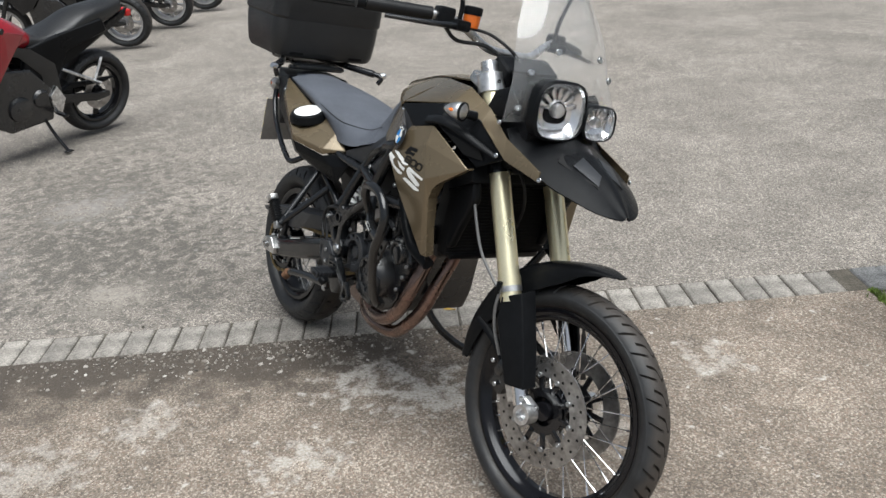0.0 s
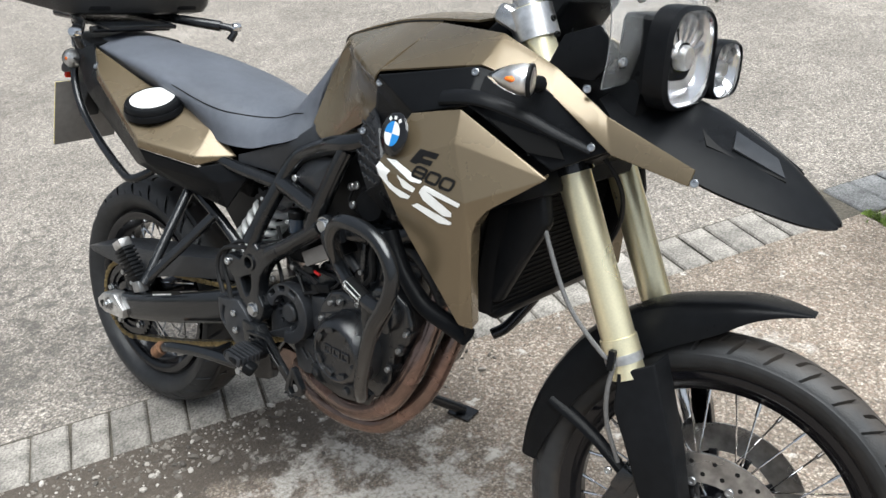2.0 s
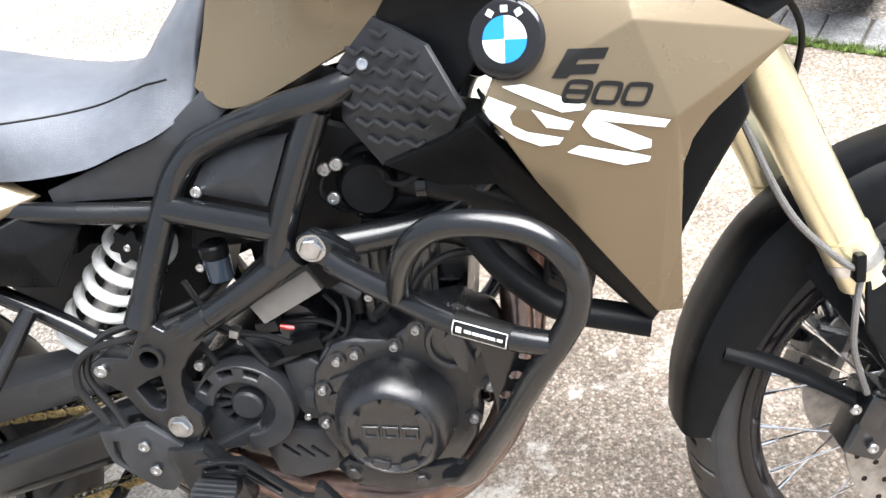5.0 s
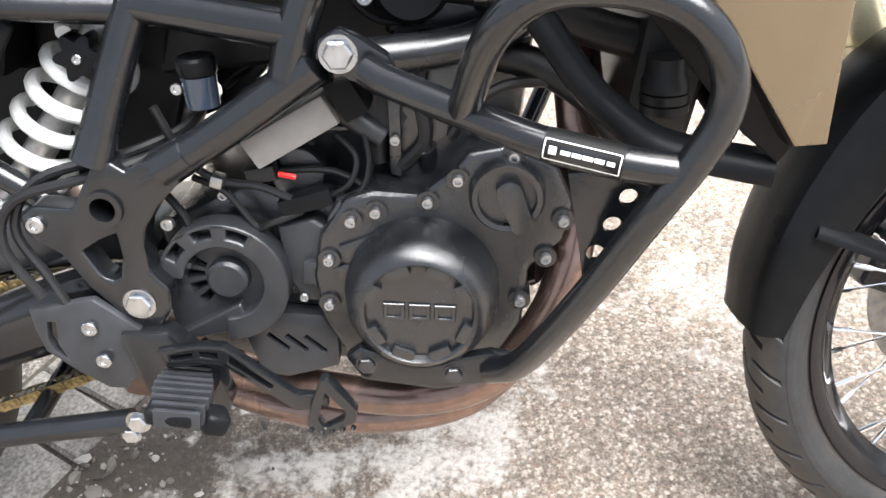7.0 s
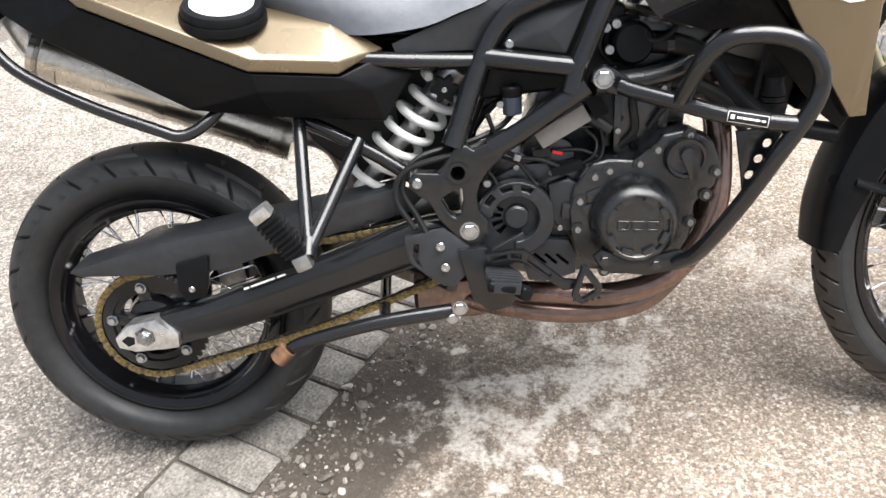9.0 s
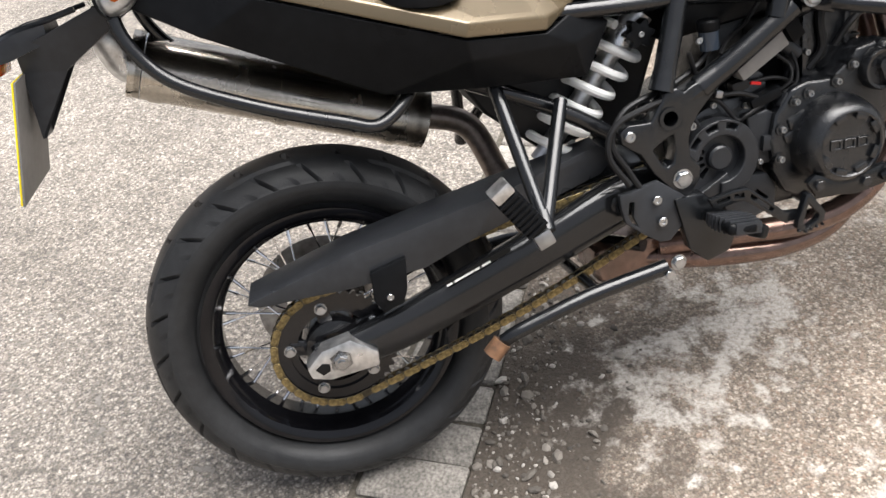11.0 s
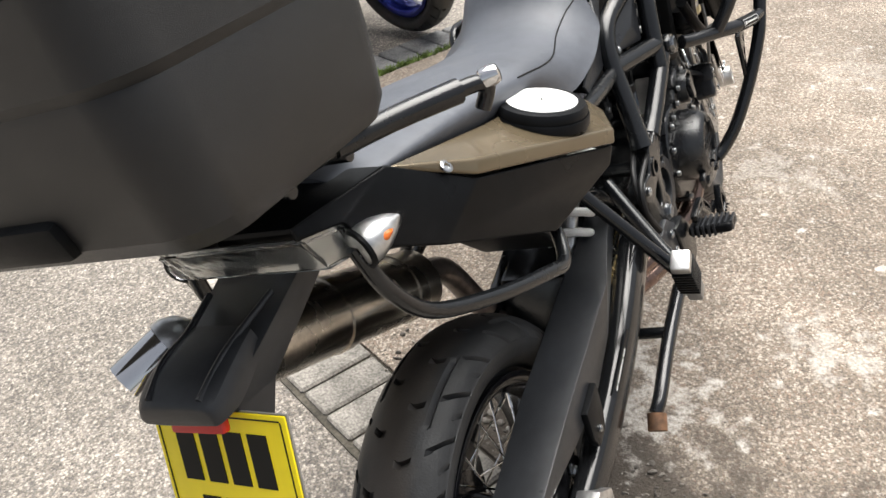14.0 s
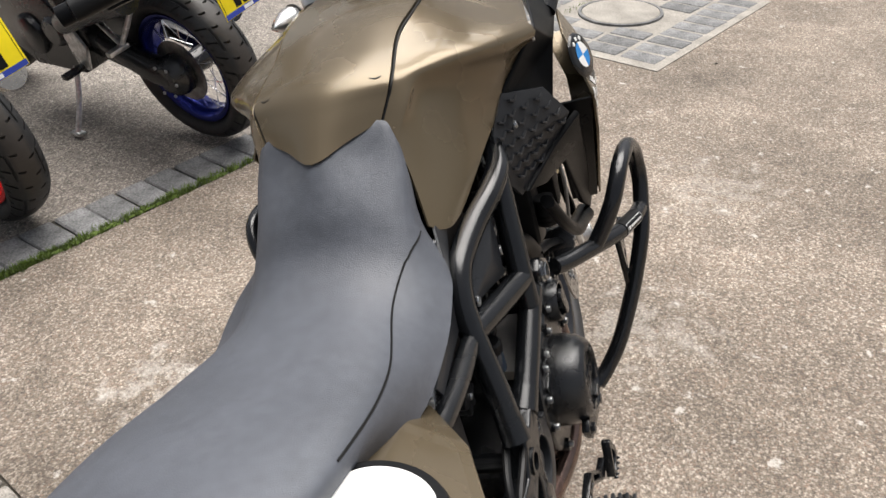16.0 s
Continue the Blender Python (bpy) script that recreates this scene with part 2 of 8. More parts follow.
def lathe(profile, n=48, closed=False, a0=0.0, a1=2 * math.pi):
    """Turn (radius, y) points about the y axis."""
    bm = bmesh.new()
    full = abs(a1 - a0 - 2 * math.pi) < 1e-6
    count = n if full else n + 1
    rings = []
    for k in range(count):
        a = a0 + (a1 - a0) * k / n
        rings.append([bm.verts.new((r * math.cos(a), y, r * math.sin(a))) for r, y in profile])
    m = len(profile)
    for k in range(n):
        a, b = rings[k], rings[(k + 1) % count]
        for i in range(m if closed else m - 1):
            j = (i + 1) % m
            bm.faces.new((a[i], a[j], b[j], b[i]))
    if not full and closed:
        bm.faces.new(rings[0])
        bm.faces.new(rings[-1][::-1])
    bmesh.ops.remove_doubles(bm, verts=bm.verts, dist=1e-6)
    return bm


def turned(profile, at, way, n=24):
    """A lathe whose axis points along way from at; profile of (radius, height), closed with the axis."""
    bm = lathe(profile, n)
    q = Vector((0, 1, 0)).rotation_difference(Vector(way).normalized())
    return moved(bm, Matrix.LocRotScale(at, q, None))


def rounded(bm, width, segments=2, angle=30):
    edges = [e for e in bm.edges if len(e.link_faces) == 2 and e.calc_face_angle(0) > radians(angle)]
    if edges and width:
        bmesh.ops.bevel(bm, geom=edges, offset=width, segments=segments, profile=0.6, affect="EDGES", clamp_overlap=True)
    return bm


def slab(poly, y0, y1, bevel=0.003, segments=2):
    """A plate: the outline (x, z) between two y."""
    bm = bmesh.new()
    a = [bm.verts.new((x, y0, z)) for x, z in poly]
    b = [bm.verts.new((x, y1, z)) for x, z in poly]
    bm.faces.new(a)
    bm.faces.new(b[::-1])
    for i in range(len(poly)):
        j = (i + 1) % len(poly)
        bm.faces.new((a[i], b[i], b[j], a[j]))
    bmesh.ops.recalc_face_normals(bm, faces=bm.faces)
    return rounded(bm, bevel, segments)


def cut_plate(outer, holes, y0, y1, bevel=0.003, segments=2):
    """A plate with openings through it: outlines of (x, z) between two y."""
    flat_bm = bmesh.new()
    edges = []
    for poly in (outer, *holes):
        vs = [flat_bm.verts.new((x, 0, z)) for x, z in poly]
        edges += [flat_bm.edges.new((vs[i], vs[(i + 1) % len(vs)])) for i in range(len(vs))]
    bmesh.ops.triangle_fill(flat_bm, use_beauty=True, use_dissolve=False, edges=edges)
    flat_bm.verts.index_update()
    bm = bmesh.new()
    a = [bm.verts.new((v.co.x, y0, v.co.z)) for v in flat_bm.verts]
    b = [bm.verts.new((v.co.x, y1, v.co.z)) for v in flat_bm.verts]
    for f in flat_bm.faces:
        i = [v.index for v in f.verts]
        bm.faces.new([a[k] for k in i])
        bm.faces.new([b[k] for k in reversed(i)])
    for e in flat_bm.edges:
        if len(e.link_faces) == 1:
            p, q = e.verts[0].index, e.verts[1].index
            bm.faces.new((a[p], a[q], b[q], b[p]))
    flat_bm.free()
    bmesh.ops.recalc_face_normals(bm, faces=bm.faces)
    return rounded(bm, bevel, segments)


def ring_of(cx, cz, r, n=20, a0=0.0, a1=360.0):
    full = abs(a1 - a0) >= 360
    return [(cx + r * math.cos(radians(a0 + (a1 - a0) * k / (n if full else n - 1))), cz + r * math.sin(radians(a0 + (a1 - a0) * k / (n if full else n - 1)))) for k in range(n)]


def wedge(cx, cz, r0, r1, a0, a1, n=5):
    """An opening between two radii and two angles."""
    return ring_of(cx, cz, r1, n, a0, a1) + ring_of(cx, cz, r0, n, a1, a0)


def block(sx, sy, sz, bevel=0.004, m=None, segments=2):
    bm = bmesh.new()
    bmesh.ops.create_cube(bm, size=1)
    bmesh.ops.scale(bm, vec=(sx, sy, sz), verts=bm.verts)
    rounded(bm, bevel, segments)
    return moved(bm, m) if m else bm


def facets(points, faces, thick=0.004, bevel=0.004, segments=2):
    """A moulded panel: corner points by name, faces as words of names, given a thickness inwards (away from its outer side)."""
    bm = bmesh.new()
    v = {k: bm.verts.new(p) for k, p in points.items()}
    for f in faces:
        bm.faces.new([v[k] for k in f.split()])
    bmesh.ops.recalc_face_normals(bm, faces=bm.faces)
    if sum(f.normal.y * f.calc_area() for f in bm.faces) * sum(f.calc_center_median().y * f.calc_area() for f in bm.faces) < 0:
        bmesh.ops.reverse_faces(bm, faces=bm.faces)
    bm.normal_update()
    if thick:
        outer = list(bm.faces)
        inner = {}
        for q in list(bm.verts):
            inner[q] = bm.verts.new(q.co - q.normal * thick)
        rim = [e for e in bm.edges if len(e.link_faces) == 1]
        for f in outer:
            bm.faces.new([inner[q] for q in reversed(f.verts)])
        for e in rim:
            lp = e.link_loops[0]
            a, b = lp.vert, lp.link_loop_next.vert
            bm.faces.new((b, a, inner[a], inner[b]))
    return rounded(bm, bevel, segments, 8)


def loft(sections, n=4, m=3, caps=True):
    """A smooth body through closed sections, each a list of points in the same order."""
    dense = [smooth_path([*s, s[0]], m)[:-1] for s in sections]
    rails = [smooth_path(list(col), n) for col in zip(*dense)]
    bm = bmesh.new()
    grid = [[bm.verts.new(q) for q in rail] for rail in rails]
    w = len(grid)
    for i in range(w):
        for k in range(len(grid[0]) - 1):
            bm.faces.new((grid[i][k], grid[(i + 1) % w][k], grid[(i + 1) % w][k + 1], grid[i][k + 1]))
    if caps:
        bm.faces.new([g[0] for g in grid])
        bm.faces.new([g[-1] for g in reversed(grid)])
    return bm


def sheet(rows, thick=0.003, n=4, m=4):
    """A curved skin through rows of points, with a thickness below its normal."""
    dense = [smooth_path(r, m) for r in rows]
    rails = [smooth_path(list(col), n) for col in zip(*dense)]
    bm = bmesh.new()
    g = [[bm.verts.new(q) for q in rail] for rail in rails]
    for i in range(len(g) - 1):
        for k in range(len(g[0]) - 1):
            bm.faces.new((g[i][k], g[i + 1][k], g[i + 1][k + 1], g[i][k + 1]))
    bm.normal_update()
    if thick:
        outer = list(bm.faces)
        inner = {q: bm.verts.new(q.co - q.normal * thick) for q in list(bm.verts)}
        rim = [e for e in bm.edges if len(e.link_faces) == 1]
        for f in outer:
            bm.faces.new([inner[q] for q in reversed(f.verts)])
        for e in rim:
            lp = e.link_loops[0]
            a, b = lp.vert, lp.link_loop_next.vert
            bm.faces.new((b, a, inner[a], inner[b]))
    return bm


def bolt_bm(r=0.007, h=0.006, hexed=False):
    """A bolt head standing on y = 0 and pointing to -y."""
    if hexed:
        return join(lathe([(0, -h), (r * 0.86, -h), (r, -h * 0.8), (r, 0)], 6), lathe([(r * 1.25, 0), (r * 1.25, -h * 0.22), (r * 0.9, -h * 0.22)], 18))
    return lathe([(0, -h * 0.45), (r * 0.45, -h * 0.45), (r * 0.5, -h), (r * 0.85, -h), (r, -h * 0.75), (r, 0)], 12)


BOLTS = {}


def bolt(at, parent, r=0.007, h=0.006, hexed=False, mat="steel", way=(0, -1, 0), label=""):
    key = (r, h, hexed, mat)
    if key not in BOLTS:
        BOLTS[key] = link_mesh("bolt", bolt_bm(r, h, hexed), MAT[mat])
    ob = new("bolt", BOLTS[key])
    ob.parent = parent
    ob.matrix_local = Matrix.LocRotScale(at, Vector((0, -1, 0)).rotation_difference(Vector(way).normalized()), None)
    return ob


def share(name, me, m, parent):
    ob = new(name, me)
    ob.parent = parent
    ob.matrix_local = m
    return ob


# ---- ground ----
ROW = Vector((0.491, 0.871, 0))              # along the block course behind the motorcycle
ACROSS = Vector((-0.871, 0.491, 0))
ROW_AT = Vector((0.160, -0.140, 0))          # a point on its near edge
CORNER = ROW_AT + ROW * 2.38
SIDE = Vector((0.885, -0.465, 0)).normalized()   # along the course at the side of the slab
SIDE_OUT = Vector((0.465, 0.885, 0)).normalized()


def aggregate(name, stones, scale, joint, bump, patches=(), dirt=None, blotch=0.25):
    """Ground with small stones set in a binder: stones = colours by chance, joint = the binder."""
    m = bpy.data.materials.new(name)
    m.use_nodes = True
    n, l = m.node_tree.nodes, m.node_tree.links
    b = n["Principled BSDF"]
    b.inputs["Roughness"].default_value = 0.85
    geo = n.new("ShaderNodeNewGeometry")
    warp = n.new("ShaderNodeTexNoise")
    warp.inputs["Scale"].default_value, warp.inputs["Detail"].default_value = scale * 0.7, 3
    l.new(geo.outputs["Position"], warp.inputs["Vector"])
    add = n.new("ShaderNodeVectorMath")
    add.operation = "MULTIPLY_ADD"
    add.inputs[1].default_value = (1.1 / scale,) * 3
    l.new(warp.outputs["Color"], add.inputs[0])
    l.new(geo.outputs["Position"], add.inputs[2])
    vor = n.new("ShaderNodeTexVoronoi")
    vor.inputs["Scale"].default_value = scale
    l.new(add.outputs[0], vor.inputs["Vector"])
    sep = n.new("ShaderNodeSeparateColor")
    l.new(vor.outputs["Color"], sep.inputs[0])
    ramp = n.new("ShaderNodeValToRGB")
    ramp.color_ramp.interpolation = "CONSTANT"
    while len(ramp.color_ramp.elements) < len(stones):
        ramp.color_ramp.elements.new(0.5)
    for i, c in enumerate(stones):
        e = ramp.color_ramp.elements[i]
        e.position, e.color = i / len(stones), (*c, 1)
    l.new(sep.outputs[0], ramp.inputs[0])
    edge = n.new("ShaderNodeMapRange")
    edge.inputs["From Min"].default_value, edge.inputs["From Max"].default_value = 0.30, 0.95
    l.new(vor.outputs["Distance"], edge.inputs["Value"])
    mix = n.new("ShaderNodeMix")
    mix.data_type = "RGBA"
    l.new(edge.outputs[0], mix.inputs["Factor"])
    l.new(ramp.outputs[0], mix.inputs["A"])
    mix.inputs["B"].default_value = (*joint, 1)
    out = mix.outputs["Result"]

    def noise_mask(size, lo, hi, detail=6):
        t = n.new("ShaderNodeTexNoise")
        t.inputs["Scale"].default_value, t.inputs["Detail"].default_value = size, detail
        t.inputs["Roughness"].default_value = 0.62
        l.new(geo.outputs["Position"], t.inputs["Vector"])
        r = n.new("ShaderNodeMapRange")
        r.inputs["From Min"].default_value, r.inputs["From Max"].default_value = lo, hi
        l.new(t.outputs["Fac"], r.inputs["Value"])
        return r.outputs[0]

    def multiply(amount, size, warm=1.0):
        nonlocal out
        k = noise_mask(size, 0.3, 0.7)
        shade = n.new("ShaderNodeMix")
        shade.data_type = "RGBA"
        shade.inputs["A"].default_value = (1 - amount, 1 - amount * (1 + 0.04 * warm), 1 - amount * (1 + 0.1 * warm), 1)
        shade.inputs["B"].default_value = (1 + amount, 1 + amount * (1 - 0.04 * warm), 1 + amount * (1 - 0.08 * warm), 1)
        l.new(k, shade.inputs["Factor"])
        c = n.new("ShaderNodeMix")
        c.data_type, c.blend_type = "RGBA", "MULTIPLY"
        c.inputs["Factor"].default_value = 1
        l.new(out, c.inputs["A"])
        l.new(shade.outputs["Result"], c.inputs["B"])
        out = c.outputs["Result"]

    multiply(blotch, 1.3)
    multiply(blotch * 0.6, 9.0)
    multiply(0.46, scale * 0.55, 0.0)
    multiply(0.55, scale * 1.5, -0.3)
    chips = noise_mask(scale * 0.62, 0.34, 0.66, 8)

    def math_node(op, a, b2):
        k = n.new("ShaderNodeMath")
        k.operation = op
        for i, v in enumerate((a, b2)):
            if isinstance(v, (int, float)):
                k.inputs[i].default_value = v
            else:
                l.new(v, k.inputs[i])
        return k.outputs[0]

    def over(mask, color):
        nonlocal out
        c = n.new("ShaderNodeMix")
        c.data_type = "RGBA"
        l.new(mask, c.inputs["Factor"])
        l.new(out, c.inputs["A"])
        c.inputs["B"].default_value = (*color, 1)
        out = c.outputs["Result"]

    pits = n.new("ShaderNodeMapRange")
    pits.inputs["From Min"].default_value, pits.inputs["From Max"].default_value = 0.0, 0.26
    pits.inputs["To Min"].default_value, pits.inputs["To Max"].default_value = 0.75, 0.0
    l.new(chips, pits.inputs["Value"])
    over(pits.outputs[0], tuple(c * 0.42 for c in joint))
    if dirt:
        at, normal, width, color = dirt
        sub = n.new("ShaderNodeVectorMath")
        sub.operation = "SUBTRACT"
        l.new(geo.outputs["Position"], sub.inputs[0])
        sub.inputs[1].default_value = at
        dot = n.new("ShaderNodeVectorMath")
        dot.operation = "DOT_PRODUCT"
        l.new(sub.outputs[0], dot.inputs[0])
        dot.inputs[1].default_value = normal
        along = n.new("ShaderNodeVectorMath")
        along.operation = "DOT_PRODUCT"
        l.new(sub.outputs[0], along.inputs[0])
        along.inputs[1].default_value = ROW
        far = n.new("ShaderNodeMapRange")
        far.inputs["From Min"].default_value, far.inputs["From Max"].default_value = 0.2, 0.9
        far.inputs["To Min"].default_value, far.inputs["To Max"].default_value = 1.0, 0.0
        l.new(along.outputs["Value"], far.inputs["Value"])
        near = n.new("ShaderNodeMapRange")
        near.inputs["From Min"].default_value, near.inputs["From Max"].default_value = 0.0, width
        near.inputs["To Min"].default_value, near.inputs["To Max"].default_value = 1.05, -0.35
        near.clamp = False
        l.new(dot.outputs["Value"], near.inputs["Value"])
        mask = math_node("MULTIPLY", math_node("ADD", near.outputs[0], math_node("MULTIPLY", math_node("SUBTRACT", noise_mask(7, 0.25, 0.75), 0.5), 1.1)), far.outputs[0])
        cl = n.new("ShaderNodeClamp")
        l.new(math_node("MULTIPLY", mask, 1.6), cl.inputs[0])
        over(math_node("MULTIPLY", cl.outputs[0], 0.9), color)
    for x, y, rad, color, strength in patches:
        dist = n.new("ShaderNodeVectorMath")
        dist.operation = "DISTANCE"
        l.new(geo.outputs["Position"], dist.inputs[0])
        dist.inputs[1].default_value = (x, y, 0)
        fall = n.new("ShaderNodeMapRange")
        fall.inputs["From Min"].default_value, fall.inputs["From Max"].default_value = rad * 0.1, rad
        fall.inputs["To Min"].default_value, fall.inputs["To Max"].default_value = 0.62, -0.35
        l.new(dist.outputs["Value"], fall.inputs["Value"])
        s = math_node("ADD", fall.outputs[0], math_node("MULTIPLY", math_node("SUBTRACT", noise_mask(15, 0.3, 0.7, 9), 0.62), 1.6))
        cl = n.new("ShaderNodeClamp")
        l.new(math_node("MULTIPLY", s, 2.2), cl.inputs[0])
        broken = math_node("ADD", math_node("MULTIPLY", chips, 1.1), 0.35)
        over(math_node("MINIMUM", math_node("MULTIPLY", math_node("MULTIPLY", cl.outputs[0], strength), broken), 1.0), color)
    l.new(out, b.inputs["Base Color"])
    h = math_node("ADD", math_node("ADD", math_node("MULTIPLY", edge.outputs[0], -0.6), math_node("MULTIPLY", sep.outputs[1], 0.6)), math_node("MULTIPLY", chips, 1.1))
    bp = n.new("ShaderNodeBump")
    bp.inputs["Strength"].default_value, bp.inputs["Distance"].default_value = bump, 0.004
    l.new(h, bp.inputs["Height"])
    l.new(bp.outputs[0], b.inputs["Normal"])
    return m


TARMAC = aggregate("worn_tarmac", [(0.190, 0.166, 0.141), (0.279, 0.247, 0.210), (0.338, 0.303, 0.262), (0.226, 0.199, 0.172), (0.384, 0.347, 0.302), (0.154, 0.136, 0.117)],
                   150, (0.13, 0.12, 0.112), 0.55,
                   patches=[(-1.45, -0.50, 1.5, (0.085, 0.077, 0.066), 0.85), (-0.80, -0.45, 0.9, (0.085, 0.077, 0.066), 0.6), (-2.5, -0.35, 1.5, (0.085, 0.077, 0.066), 0.75), (-3.6, 0.7, 1.4, (0.085, 0.077, 0.066), 0.4), (-0.8, -0.58, 0.34, (0.40, 0.36, 0.31), 0.55), (-1.6, -1.2, 0.45, (0.46, 0.44, 0.41), 0.30), (-2.6, -2.0, 0.35, (0.07, 0.065, 0.06), 0.6), (-2.2, -0.4, 0.5, (0.44, 0.41, 0.38), 0.35)])
PALE = (0.50, 0.465, 0.42)
CONCRETE = aggregate("exposed_aggregate_concrete", [(0.168, 0.138, 0.112), (0.258, 0.217, 0.180), (0.338, 0.292, 0.246), (0.150, 0.122, 0.099), (0.212, 0.174, 0.140), (0.36, 0.315, 0.268), (0.20, 0.148, 0.116)],
                     150, (0.163, 0.137, 0.110), 0.6,
                     patches=[(0.62, -0.02, 0.30, PALE, 0.75), (0.86, 0.12, 0.34, PALE, 0.8), (0.93, -0.42, 0.24, PALE, 0.7), (0.40, -0.75, 0.26, PALE, 0.45), (0.45, -1.15, 0.34, PALE, 0.4),
                              (1.30, 1.05, 0.24, PALE, 0.5), (1.35, 0.45, 0.3, PALE, 0.35), (1.75, -0.2, 0.35, PALE, 0.3), (2.6, -0.4, 0.4, PALE, 0.25), (3.3, 0.5, 0.5, PALE, 0.25)],
                     dirt=(tuple(ROW_AT), tuple(-ACROSS), 0.66, (0.056, 0.045, 0.035)), blotch=0.36)


def stone_material(name, color, moss=0.0):
    m = material(name, color, 0.85, grain=0.45, grain_size=150, blotch=0.35, blotch_size=14, bump=1.0, bump_size=190)
    n, l = m.node_tree.nodes, m.node_tree.links
    b = n["Principled BSDF"]
    info = n.new("ShaderNodeObjectInfo")
    r = n.new("ShaderNodeMapRange")
    r.inputs["To Min"].default_value, r.inputs["To Max"].default_value = 0.78, 1.2
    l.new(info.outputs["Random"], r.inputs["Value"])
    src = b.inputs["Base Color"].links[0].from_socket
    c = n.new("ShaderNodeMix")
    c.data_type, c.blend_type = "RGBA", "MULTIPLY"
    c.inputs["Factor"].default_value = 1
    l.new(src, c.inputs["A"])
    l.new(r.outputs[0], c.inputs["B"])
    l.new(c.outputs["Result"], b.inputs["Base Color"])
    return m


MAT["block"] = stone_material("grey_concrete_block", (0.215, 0.198, 0.176))
MAT["block_dark"] = stone_material("dark_granite_sett", (0.15, 0.15, 0.15))
MAT["bed"] = material("dirty_joint_bed", (0.075, 0.066, 0.052), 0.95, grain=0.4, grain_size=120, blotch=0.4, blotch_size=8, bump=0.8, bump_size=150)
MAT["moss"] = material("green_moss", (0.10, 0.15, 0.025), 0.9, grain=0.4, grain_size=200, blotch=0.35, blotch_size=20, bump=0.8)
MAT["mortar"] = material("pale_mortar", (0.27, 0.25, 0.22), 0.9, grain=0.2, grain_size=120, blotch=0.25, blotch_size=7, bump=0.6, bump_size=120)


def flat(poly, z0, z1):
    bm = bmesh.new()
    a = [bm.verts.new((q[0], q[1], z1)) for q in poly]
    b = [bm.verts.new((q[0], q[1], z0)) for q in poly]
    bm.faces.new(a)
    bm.faces.new(b[::-1])
    for i in range(len(poly)):
        j = (i + 1) % len(poly)
        bm.faces.new((a[j], a[i], b[i], b[j]))
    return bm


bm = bmesh.new()
bmesh.ops.create_grid(bm, x_segments=2, y_segments=2, size=900)
moved(bm, Matrix.Translation((0, 0, -0.016)))
ground = new("ground", link_mesh("ground", bm, TARMAC))
tagged(ground, "worn grey tarmac of an open parking yard", "ground", kind="structure")

SIDE_END = CORNER + SIDE * 9.0
LEFT_END = ROW_AT - ROW * 14
slab_poly = [LEFT_END, CORNER, SIDE_END, Vector((8.0, -16.0, 0)), Vector((-4.0, -18.0, 0))]
pad = new("pavement", link_mesh("pavement", flat([q[:2] for q in slab_poly], -0.10, 0.0), CONCRETE))
tagged(pad, "stained exposed-aggregate concrete slab with pale worn patches", "pavement", kind="structure")

bm = join(flat([q[:2] for q in (LEFT_END, CORNER + ROW * 4, CORNER + ROW * 4 + ACROSS * 0.225, LEFT_END + ACROSS * 0.225)], -0.1, -0.011))
course = new("paving_course", link_mesh("paving_course", bm, MAT["bed"]))
tagged(course, "single course of grey concrete paving blocks with dirty joints", "paving", kind="structure")
bm = flat([q[:2] for q in (CORNER + SIDE * 0.02, CORNER + SIDE_OUT * 0.235 + SIDE * 0.02, SIDE_END + SIDE_OUT * 0.235, SIDE_END)], -0.1, -0.0135)
sett_course = new("sett_course", link_mesh("sett_course", bm, MAT["bed"]))
tagged(sett_course, "course of dark granite setts with mossy joints", "paving", kind="structure")


